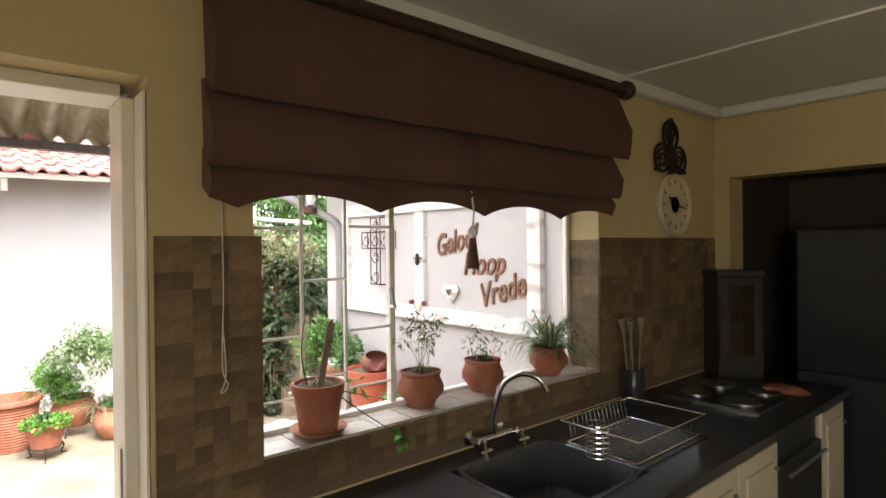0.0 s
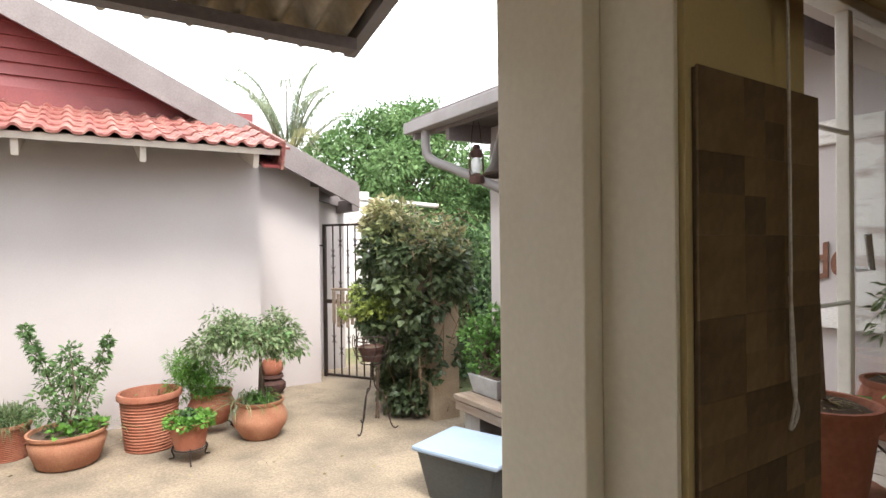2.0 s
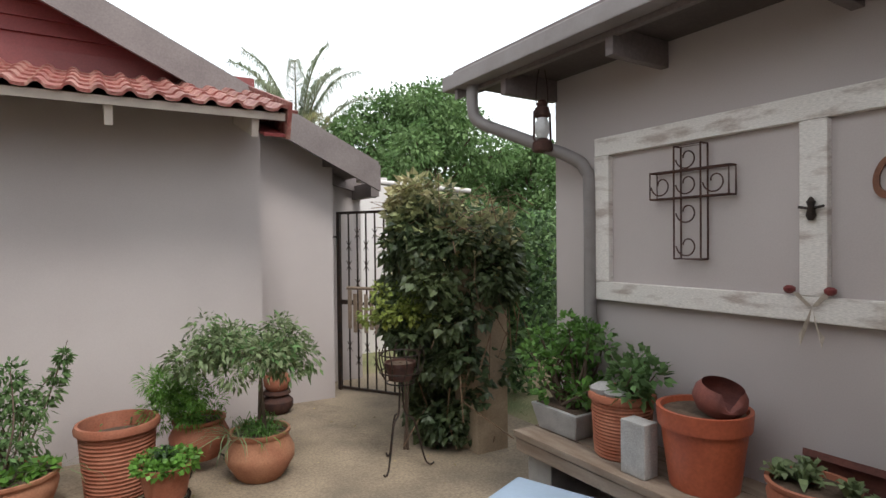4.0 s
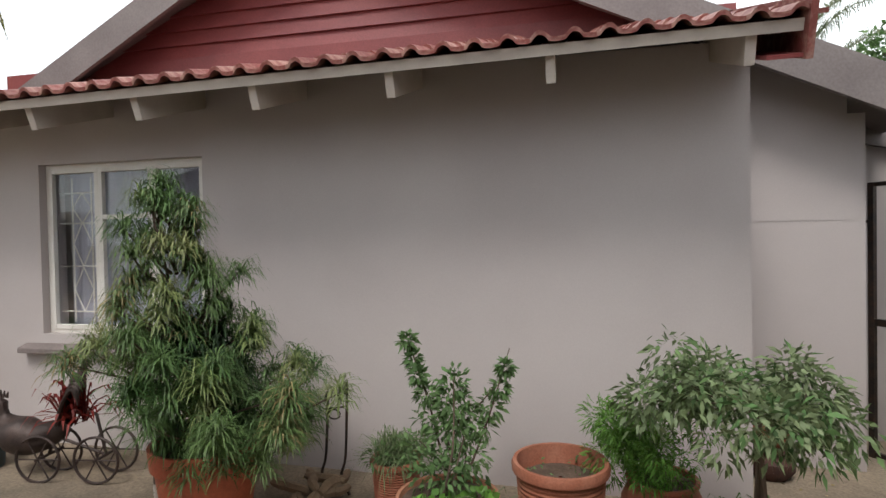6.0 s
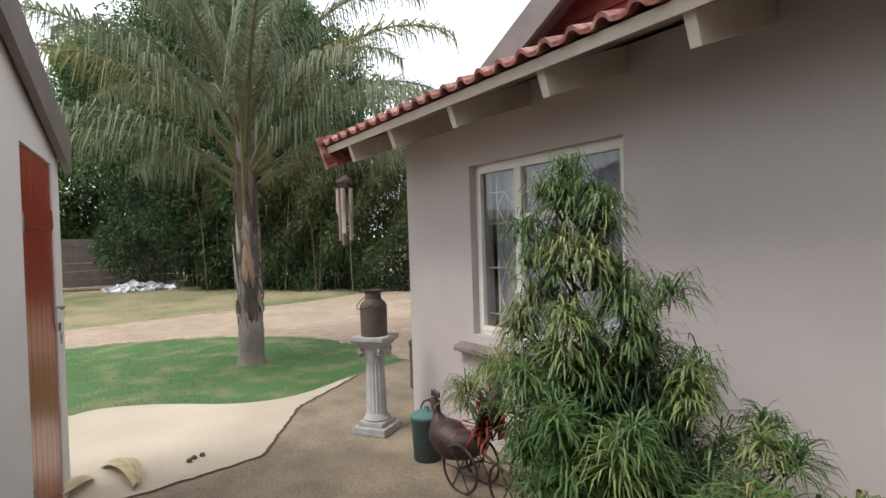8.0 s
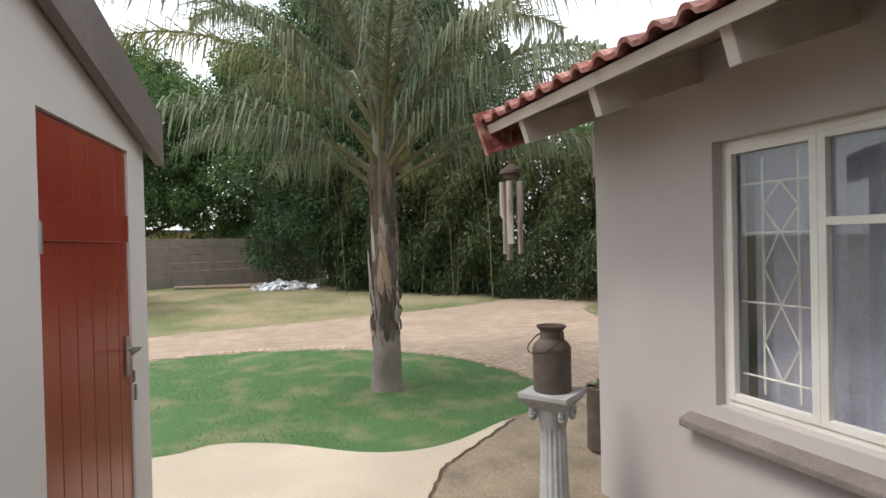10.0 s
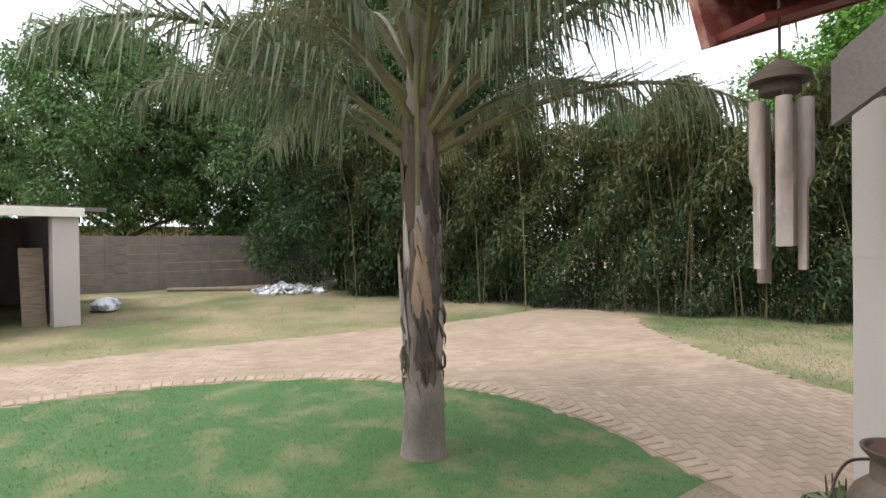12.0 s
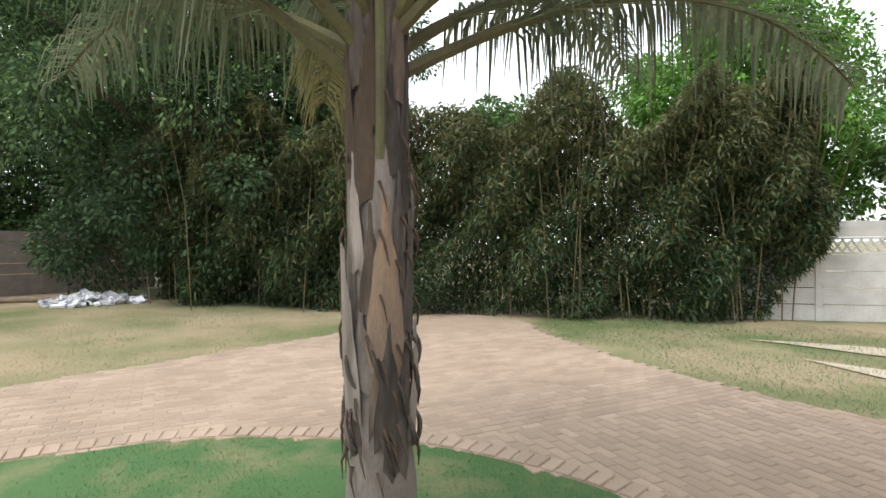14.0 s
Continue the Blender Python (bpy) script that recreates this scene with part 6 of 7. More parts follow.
pot(t, 0.115, 0.13, 0.085, M_RUST, "rim", 0.85, (0, 0, 0.64))
b = thing("yellow_shrub", on_ground(2.12, 6.05), "yellow-green leafy shrub growing against the ivy", "shrub")
stalks(b, [(0.02, 0, 0), (0, 0.02, 0)], [(0, 0, 1.0), (0.05, 0.05, 1.1)], 0.012, M_BARK, "stem", 0.02, rg)
bush(b, [(rg.normal() * 0.13, rg.normal() * 0.10, 1.10 + rg.normal() * 0.10) for _ in range(18)], 0.075, 1100, 0.045, 0.034, leafmat("yellow green leaf", (0.30, 0.34, 0.08), (0.17, 0.24, 0.06)), rg, 0.2)


# ---- bench with pots along the wing wall ----
t = thing("bench", (2.42, 3.72, -0.1), "long low greyed plank bench on blocks", "bench")
for i, x in enumerate((-0.17, 0.0, 0.17)):
    part("plank", Shape().box((x, 0, 0.475), (0.16, 2.1, 0.04)), M_WOODGREY, t, "", 0.006)
part("apron", Shape().box((-0.23, 0, 0.415), (0.03, 2.06, 0.07)), M_WOODGREY, t, "", 0.004)
for y in (-0.9, 0.0, 0.9):
    part("block", Shape().box((0.02, y, 0.22), (0.4, 0.2, 0.44)), M_GREYCONC, t, "", 0.01)
BZ = 0.397
t = thing("jade_planter", (2.44, 4.57, BZ), "leafy jade shrub in a small concrete trough", "potted plant", "pots on the bench")
part("trough", Shape().add([(-0.11, -0.15, 0), (0.11, -0.15, 0), (0.11, 0.15, 0), (-0.11, 0.15, 0), (-0.14, -0.19, 0.15), (0.14, -0.19, 0.15), (0.14, 0.19, 0.15), (-0.14, 0.19, 0.15)],
                           [(3, 2, 1, 0), (0, 1, 5, 4), (1, 2, 6, 5), (2, 3, 7, 6), (3, 0, 4, 7), (4, 5, 6, 7)]), M_GREYCONC, t, "", 0.008)
part("soil", Shape().box((0, 0, 0.15), (0.23, 0.33, 0.012)), M_SOIL, t)
cs = [(rg.normal() * 0.09, rg.normal() * 0.12, 0.22 + rg.uniform(0, 0.42)) for _ in range(34)]
stalks(t, [(rg.normal() * 0.03, rg.normal() * 0.05, 0.14) for _ in cs], cs, 0.011, M_BARK, "stem", 0.03, rg)
bush(t, cs, 0.065, 1500, 0.045, 0.032, M_LEAF, rg, -0.2)
t = thing("ribbed_planter", (2.41, 4.16, BZ), "ribbed terracotta planter with a jade plant and stones", "potted plant", "pots on the bench")
pot(t, 0.165, 0.33, 0.135, M_TERRA, "ribbed", 0.92)
part("stone", Shape().lathe([(0.02, 0), (0.07, 0.01), (0.075, 0.035), (0.03, 0.06)], 12, (-0.06, 0.07, 0.31)), M_GREYCONC, t, "", 0, True)
part("stone", Shape().lathe([(0.02, 0), (0.055, 0.01), (0.06, 0.03), (0.02, 0.05)], 12, (-0.08, -0.03, 0.31)), M_GREYCONC, t, "", 0, True)
cs = [(0.03 + rg.normal() * 0.05, -0.04 + rg.normal() * 0.07, 0.36 + rg.uniform(0, 0.2)) for _ in range(12)]
stalks(t, [(0.03, -0.03, 0.3)] * len(cs), cs, 0.009, M_BARK, "stem", 0.02, rg)
bush(t, cs, 0.055, 420, 0.06, 0.036, M_LEAFMID, rg, -0.3)
t = thing("grey_block", (2.27, 3.94, BZ), "grey cast concrete paving block on end", "block")
part("block", Shape().box((0, 0, 0.13), (0.10, 0.14, 0.26)), M_GREYCONC, t, "", 0.006)
t = thing("orange_pot", (2.42, 3.70, BZ), "large orange plastic pot with soil and a broken bowl", "pot", "pots on the bench")
pot(t, 0.2, 0.36, 0.15, M_TERRARED, "rim", 0.93)
bowl = Shape()
n, prof = 56, [(0.03, 0.0), (0.10, 0.025), (0.128, 0.075), (0.122, 0.12), (0.098, 0.155)]
vs = []
for k, (r, z) in enumerate(prof):
    for i in range(n):
        a = 2 * math.pi * i / n
        dip = (0.085 if k == 4 else 0.045) * max(0.0, 1 - abs(a - 3.75) / 0.5) if k > 2 else 0
        vs.append((r * math.cos(a), r * math.sin(a), z - dip))
bowl.add(vs, [(k * n + i, k * n + (i + 1) % n, (k + 1) * n + (i + 1) % n, (k + 1) * n + i) for k in range(4) for i in range(n)])
bw = part("broken_bowl", bowl, surf("dark red broken clay", (0.20, 0.06, 0.045), (0.12, 0.04, 0.035), 0.8, 9, 70, 0.4), None, "", 0, True)
tagged(bw, "broken dark red clay bowl lying on the orange pot", "bowl")
bw.matrix_basis = pose(2.42, 3.64, BZ + 0.345, 14, -10, 20) @ Matrix.Diagonal((0.9, 0.9, 0.9, 1))
rt = Shape()
vs = []
for q, rr in ((0, 0.12), (1, 0.105)):
    for k in range(9):
        a = math.pi * k / 8
        for yy in (-0.2, 0.2):
            vs.append((rr * math.sin(a) * 0.6, yy, rr - rr * math.cos(a)))
rt.add(vs, [(2 * k, 2 * k + 1, 2 * k + 3, 2 * k + 2) for k in range(8)] + [(18 + 2 * k + 2, 18 + 2 * k + 3, 18 + 2 * k + 1, 18 + 2 * k) for k in range(8)] +
       [(2 * k + e, 2 * k + 2 + e, 20 + 2 * k + e, 18 + 2 * k + e) for k in range(8) for e in (0, 1)] + [(0, 18, 19, 1), (16, 17, 35, 34)])
ob = part("ridge_tile", rt, surf("dark red fired clay", (0.17, 0.06, 0.045), (0.10, 0.04, 0.035), 0.8, 9, 70, 0.4), None, "", 0, True)
ob.matrix_basis = pose(2.56, 3.16, BZ + 0.005, 0, 8, 0)
tagged(ob, "dark red clay ridge tile leaning against the wall", "roof tile")
for k, (y, r, h) in enumerate(((3.22, 0.15, 0.2), (2.92, 0.13, 0.17))):
    t = thing("succulent_bowl", (2.36, y, BZ), "low red clay bowl of grey-green succulents", "potted plant", "succulent bowls")
    pot(t, r, h, r * 0.7, M_TERRA, "belly", 0.9)
    straps(t, [(rg.normal() * 0.05, rg.normal() * 0.05, h) for _ in range(4)], 22, 0.11, 0.03, M_LEAFPALE, rg, 1.2)

# storage tub beside the bench
t = thing("storage_tub", (1.90, 4.14, rise(1.9)), "dark grey plastic tub with a pale blue lid", "tub", "", "", 21)
t.scale = (0.93, 1.68, 1.0)
part("body", Shape().add([(-0.2, -0.14, 0), (0.2, -0.14, 0), (0.2, 0.14, 0), (-0.2, 0.14, 0), (-0.25, -0.18, 0.32), (0.25, -0.18, 0.32), (0.25, 0.18, 0.32), (-0.25, 0.18, 0.32)],
                         [(3, 2, 1, 0), (0, 1, 5, 4), (1, 2, 6, 5), (2, 3, 7, 6), (3, 0, 4, 7), (4, 5, 6, 7)]), M_PLASTICGREY, t, "", 0.012)
part("lid", Shape().box((0, 0, 0.335), (0.54, 0.40, 0.035)), M_PLASTICBLUE, t, "pale blue lid", 0.015)

# lantern, bell, wall ornaments
t = thing("lantern", (2.44, 4.79, 2.08), "rusty red hurricane lantern hanging under the eave", "lantern")
part("tank", Shape().lathe([(0.06, 0), (0.065, 0.02), (0.06, 0.06), (0.03, 0.08)], 18), M_RUST, t, "", 0, True)
part("globe", Shape().lathe([(0.03, 0.085), (0.045, 0.12), (0.045, 0.17), (0.03, 0.21)], 18), surf("milky lamp glass", (0.7, 0.7, 0.7), (0.6, 0.6, 0.6), 0.2, 5, 40, 0), t, "pale glass globe", 0, True)
part("chimney", Shape().lathe([(0.035, 0.21), (0.05, 0.225), (0.045, 0.27), (0.03, 0.28), (0.035, 0.30), (0.02, 0.32)], 18), M_RUST, t, "", 0, True)
for sx in (-1, 1):
    part("side_tube", Shape().tube([(sx * 0.05, 0, 0.04), (sx * 0.07, 0, 0.08), (sx * 0.065, 0, 0.24), (sx * 0.04, 0, 0.27)], 0.008, 6), M_RUST, t, "", 0, True)
part("bail", Shape().tube([(0.05 * math.cos(a), 0, 0.28 + 0.26 * math.sin(a)) for a in np.linspace(0, math.pi, 13)], 0.003, 5), M_IRON, t)
t = thing("bell", (0.56, 2.10, 1.735), "dark brass bell on a bracket by the kitchen door", "bell")
part("bell_body", Shape().lathe([(0.075, 0), (0.078, 0.005), (0.06, 0.03), (0.048, 0.08), (0.04, 0.115), (0.015, 0.13)], 24, cap=False), M_CANIRON, t, "", 0, True)
part("clapper", Shape().lathe([(0.004, -0.02), (0.012, -0.015), (0.012, -0.005), (0.003, 0.0), (0.003, 0.08)], 10), M_CANIRON, t, "", 0, True)
part("bracket", Shape().tube([(0, 0, 0.125), (0, 0, 0.16), (0, -0.31, 0.16), (0, -0.31, 0.05)], 0.008, 6), M_IRON, t)

t = thing("wire_cross", (WX - 0.03, 3.91, 1.425), "rusty wire cross with spirals on the wall frame", "cross")
wire = Shape()


def wbox(y0, y1, z0, z1):
    for x in (0.0, -0.06):
        wire.tube([(x, y0, z0), (x, y1, z0), (x, y1, z1), (x, y0, z1), (x, y0, z0)], 0.005, 5)
    for y in (y0, y1):
        for z in (z0, z1):
            wire.tube([(0, y, z), (-0.06, y, z)], 0.005, 5)


wbox(-0.075, 0.075, 0.0, 0.58)
wbox(-0.22, 0.22, 0.315, 0.455)
part("wire_frame", wire, M_RUST, t)
for y, z in ((0, 0.515), (0, 0.385), (0.15, 0.385), (-0.15, 0.385), (0, 0.24), (0, 0.07)):
    part("spiral", Shape().tube([(-0.06, y + (0.02 + 0.007 * a) * math.cos(a), z + (0.02 + 0.007 * a) * math.sin(a)) for a in np.linspace(0, 6.2, 22)], 0.004, 5), M_RUST, t)
hs = Shape()
for k in range(3):
    f = 1 - 0.16 * k
    hs.tube([(-0.008 * k, f * 0.075 * math.sin(a) ** 3, f * 0.07 * (0.81 * math.cos(a) - 0.31 * math.cos(2 * a) - 0.12 * math.cos(3 * a))) for a in np.linspace(0, 2 * math.pi, 40)], 0.012, 6)
ob = part("wicker_heart", hs, M_WHITEWASH, None, "", 0, True)
ob.matrix_basis = pose(WX - 0.03, 2.985, 1.405)
tagged(ob, "small pale wicker heart on the wall frame", "heart")
t = thing("ribbon_bow", (WX - 0.06, 3.345, 1.215), "faded cream ribbon bow with two red roses", "bow")
rib = surf("cream ribbon", (0.5, 0.43, 0.36), (0.42, 0.36, 0.3), 0.8, 8, 60, 0.2)
for sy, sz in ((-1, 1), (1, 1), (-0.6, -1.5), (0.6, -1.5)):
    part("ribbon", Shape().add([(0, 0, 0.02), (-0.015, sy * 0.05, sz * 0.06 + 0.02), (-0.005, sy * 0.085, sz * 0.07), (-0.01, sy * 0.07, sz * 0.09 - 0.02), (0.0, sy * 0.02, sz * 0.03 - 0.01)], [(0, 1, 2, 3, 4)]), rib, t)
for y in (-0.07, 0.09):
    part("rose", Shape().lathe([(0.01, 0), (0.022, 0.01), (0.024, 0.025), (0.012, 0.035)], 12, (0, y, 0.07)), M_REDBOARD, t, "red rose", 0, True)
ob = part("iron_ornament", Shape().lathe([(0.01, 0), (0.02, 0.02), (0.012, 0.06), (0.018, 0.08), (0.004, 0.1)], 10).tube([(0, -0.05, 0.06), (0, 0, 0.05), (0, 0.05, 0.06)], 0.006, 5), M_IRON, None, "", 0, True)
ob.matrix_basis = pose(WX - 0.068, 3.345, 1.60)
tagged(ob, "small black iron figure on the frame post", "ornament")

# ---- carport, car, rubble, neighbours ----
CP = pose(-16.6, 1.85, 0.12, 0, 0, 26)
cp = thing("carport", (-16.6, 1.85, 0.12), "open carport with a white fascia and thick plastered pillars", "carport", "", "structure", 26)
part("pillar", Shape().box((0, 0, 1.08), (0.32, 0.45, 2.2)), M_PLASTER, cp, "", 0.01)
part("pillar", Shape().box((0, -5.6, 1.08), (0.32, 0.45, 2.2)), M_PLASTER_PALE, cp, "", 0.01)
part("fascia", Shape().box((0.25, -2.8, 2.27), (0.08, 6.2, 0.18)), M_WHITE, cp, "white fascia board", 0.006)
part("roof", Shape().add([(0.22, 0.7, 2.3), (0.22, -6.0, 2.3), (-5, -6.0, 2.55), (-5, 0.7, 2.55), (0.22, 0.7, 2.38), (0.22, -6.0, 2.38), (-5, -6.0, 2.7), (-5, 0.7, 2.7)], HEX), M_FASCIA, cp)
part("back_wall", Shape().box((-4.8, -2.6, 1.15), (0.2, 6.6, 2.4)).box((-2.5, 0.2, 1.15), (4.6, 0.2, 2.4)).box((-2.5, -5.7, 1.15), (4.6, 0.2, 2.4)), M_PRECAST, cp)
part("leaning_board", Shape().box((0, 0, 0.8), (0.04, 0.4, 1.6), pose(-0.3, -0.45, 0, 0, -10, 0)), M_WOODGREY, cp)


def car():
    c = thing("car", CP @ Vector((-1.1, -2.2, 0.0)), "silver grey car parked nose out in the carport", "car", "", "", 26)
    bm = bmesh.new()
    prof = [(-2.0, 0.35), (-2.05, 0.75), (-1.9, 1.0), (-1.3, 1.52), (0.1, 1.55), (0.95, 1.05), (1.8, 0.9), (2.05, 0.72), (2.1, 0.35)]
    vs = []
    for y, k in ((-0.85, 1), (0.85, 1)):
        vs.append([bm.verts.new((x, y * (0.84 if z > 1.2 else 1), z)) for x, z in prof])
    bm.faces.new(vs[0])
    bm.faces.new(list(reversed(vs[1])))
    for i in range(len(prof)):
        j = (i + 1) % len(prof)
        bm.faces.new((vs[0][j], vs[0][i], vs[1][i], vs[1][j]))
    bmesh.ops.bevel(bm, geom=list(bm.edges), offset=0.09, segments=3, affect="EDGES", profile=0.6)
    me = bpy.data.meshes.new("body")
    bm.to_mesh(me)
    bm.free()
    me.shade_smooth()
    me.materials.append(M_CARPAINT)
    o = new("body", me)
    o.parent = c
    part("windscreen", Shape().add([(0.25, -0.6, 1.49), (0.25, 0.6, 1.49), (0.95, 0.7, 1.09), (0.95, -0.7, 1.09)], [(0, 3, 2, 1)]), M_DARK, c, "dark glass windscreen")
    for x in (-1.3, 1.3):
        for y in (-0.78, 0.78):
            w = part("wheel", Shape().lathe([(0.2, -0.1), (0.33, -0.1), (0.34, -0.06), (0.34, 0.06), (0.33, 0.1), (0.2, 0.1)], 28, m=pose(x, y, 0.34, 90)), M_RUBBER, c, "black tyre", 0, True)
            part("rim", Shape().lathe([(0.03, -0.105), (0.2, -0.09), (0.2, 0.09), (0.03, 0.105)], 18, m=pose(x, y, 0.34, 90)), M_STEEL, w, "steel rim", 0, True)
    for y in (-0.62, 0.62):
        part("headlight", Shape().box((2.0, y, 0.78), (0.16, 0.34, 0.14)), M_CHROME, c, "", 0.03)
        part("mirror", Shape().box((0.75, y * 1.55, 1.08), (0.1, 0.16, 0.11)), M_CARPAINT, c, "", 0.02)
    part("grille", Shape().box((2.09, 0, 0.6), (0.04, 0.8, 0.16)), M_DARK, c)


car()
t = thing("rubble_heap", (-20.9, 6.5, 0.27), "low heap of pale rubbish and rags under the tree", "rubbish heap", "", "stuff")
rb_ = Shape()
for i in range(90):
    a, r = rg.uniform(0, 6.28), rg.uniform(0, 1) ** 0.6
    rb_.box((0, 0, 0), (rg.uniform(0.1, 0.4), rg.uniform(0.08, 0.3), rg.uniform(0.02, 0.08)), pose(0.8 * r * math.cos(a), 1.1 * r * math.sin(a), 0.04 + 0.28 * (1 - r) * rg.random(), rg.uniform(-30, 30), rg.uniform(-30, 30), rg.uniform(0, 180)))
part("rags", rb_, M_RAG, t)
t = thing("log", (-22.6, 4.4, 0.27), "long pale pole lying at the foot of the wall", "pole")
part("timber", Shape().tube([(-0.6, -1.4, 0.05), (0.5, 1.3, 0.07)], 0.07, 8), M_WOODGREY, t, "", 0, True)
t = thing("white_sack", (-18.4, 2.2, 0.2), "white sack on the ground beside the carport", "sack")
part("bag", Shape().lathe([(0.1, 0), (0.3, 0.05), (0.32, 0.18), (0.2, 0.3), (0.05, 0.34)], 14, wob=0.12), M_RAG, t, "", 0, True)


def far_house(at, w, d, h, turn, label):
    f = thing("neighbour_house", at, label, "house", "", "", turn)
    part("wall", Shape().box((0, 0, h / 2), (w, d, h)), M_CREAM, f)
    part("roof", Shape().box((0, 0, h + 0.08), (w + 0.5, d + 0.5, 0.16)), M_GUTTER, f)
    for x in (-w / 4, w / 4):
        part("window", Shape().box((x, -d / 2 - 0.01, h * 0.6), (w / 6, 0.05, h * 0.3)), M_DARK, f)


far_house((-38.5, 0.5, 0.1), 9, 5, 2.5, -70, "pale yellow house seen over the boundary wall")
far_house((-42, 9.0, 0.1), 6, 5, 2.7, -70, "pale yellow house seen over the boundary wall")

# ---- kitchen fittings ----
kt = thing("kitchen_window", (0.61, 1.71, 1.09), "white steel kitchen window, one casement swung open", "window", "", "structure")
fr = Shape()
for x, w in ((0.015, 0.03), (0.64, 0.026), (1.795, 0.03)):
    fr.box((x, 0, 0.53), (w, 0.03, 1.04))
for z in (0.015, 1.045):
    fr.box((0.905, 0, z), (1.8, 0.048, 0.03))
part("window_frame", fr, M_WHITE, kt, "", 0.004)
part("casement_stile", Shape().box((0.435, 0.01, 0.53), (0.012, 0.014, 1.02)), M_WHITE, kt, "", 0.003)
part("casement_stile", Shape().tube([(0.25, 0.0, 0.02), (0.25, 0.0, 1.04)], 0.008, 8), M_WHITE, kt, "", 0, True)
for x0, x1, z in ((0.03, 0.25, 0.73), (0.03, 0.25, 0.34), (0.03, 0.25, 0.12), (0.25, 0.43, 0.54), (0.25, 0.43, 0.18), (0.44, 0.63, 0.74), (0.44, 0.63, 0.34), (0.44, 0.63, 0.12)):
    part("burglar_bar", Shape().tube([(x0, -0.01, z), (x1, -0.01, z)], 0.006, 6), M_WHITE, kt)
pn = part("pane", Shape().box((1.205, 0.0, 0.53), (1.13, 0.004, 1.0)), M_GLASS, kt)
pn.visible_shadow = False
part("handle", Shape().tube([(0.62, -0.03, 0.42), (0.62, -0.06, 0.42), (0.60, -0.06, 0.50)], 0.007, 6), M_STEEL, kt)
sill_t = bpy.data.meshes.new("sill_tile")
b_ = Shape().box((0, 0, 0), (0.146, 0.115, 0.012))
sill_t.from_pydata(b_.v, [], b_.f)
sill_t.materials.append(M_SILLTILE)
ks = thing("window_sill_kitchen", (0.61, 1.515, 1.09), "pale tiled inner window sill", "sill", "", "structure")
for i in range(12):
    for j in range(2):
        o = new("tile", sill_t)
        o.parent = ks
        o.location = (0.075 + i * 0.151, 0.058 + j * 0.118, 0.006)

# roman blind
bl = thing("roman_blind", (0, 0, 0), "dark brown roman blind with a scalloped hem", "blind")


def fold(z1, z0, y1, y0, hem=False, x0=0.42, x1=2.41, name="fold"):
    n, s, vs = 120, Shape(), []
    for i in range(n + 1):
        u = i / n
        x = x0 + (x1 - x0) * u
        low = z0
        if hem:
            low = z0 + 0.048 * abs(math.sin(math.pi * (u * 4.0 - 0.16))) ** 0.8
        sag = 0.006 * math.sin(u * 9) + 0.004 * math.sin(u * 23)
        mid = z1 + (low - z1) * 0.62
        vs += [(x, y1, z1), (x, y0 - 0.012 + sag, mid), (x, y0 + sag, low + 0.02), (x, y0 + 0.012 + sag, low), (x, y0 + 0.075, low + 0.035), (x, y1 + 0.02, z1)]
    m = 6
    fs = [(i * m + k, i * m + k + 1, (i + 1) * m + k + 1, (i + 1) * m + k) for i in range(n) for k in range(5)]
    fs += [(5, 4, 3, 2, 1, 0), tuple(n * m + k for k in range(6))]
    part(name, s.add(vs, fs), M_BLIND, bl, "", 0, True)


fold(2.535, 2.172, 1.43, 1.345, x0=0.445, x1=2.45)
fold(2.22, 1.975, 1.425, 1.355, x0=0.44, x1=2.385)
fold(2.03, 1.862, 1.425, 1.375, True, x0=0.44, x1=2.345, name="hem")
part("rod", Shape().tube([(0.40, 1.41, 2.54), (2.50, 1.41, 2.54)], 0.027, 14), M_RODWOOD, bl, "dark wooden rod", 0, True)
part("finial", Shape().lathe([(0.02, -0.03), (0.046, -0.015), (0.05, 0.01), (0.04, 0.035), (0.012, 0.05)], 18, m=pose(2.515, 1.41, 2.54, 0, 90, 0)), M_RODWOOD, bl, "turned rod finial", 0, True)
ts = thing("tassel", (1.385, 1.36, 1.665), "brown tassel hanging under the blind", "tassel")
part("skirt", Shape().lathe([(0.024, 0), (0.022, 0.04), (0.014, 0.1), (0.011, 0.115)], 14), M_BLIND, ts, "", 0, True)
part("knob", Shape().lathe([(0.008, 0.115), (0.02, 0.13), (0.02, 0.145), (0.008, 0.16)], 12), M_WHITEWASH, ts, "pale carved knob", 0, True)
part("cord", Shape().tube([(0, 0, 0.155), (0.008, 0, 0.21), (-0.004, 0, 0.29)], 0.004, 5), M_WHITEWASH, ts)
cd = thing("pull_cord", (0.505, 1.488, 1.33), "pale looped blind pull cord on the wall", "cord")
part("cord", Shape().tube(smooth_line([(0, 0, 0.6), (0.003, 0, 0.3), (-0.004, -0.004, 0.08), (0.012, -0.004, 0.02), (-0.01, -0.004, 0.0), (0.006, -0.004, 0.05), (0.0, 0, 0.2)], 5), 0.0022, 5), M_WHITEWASH, cd)

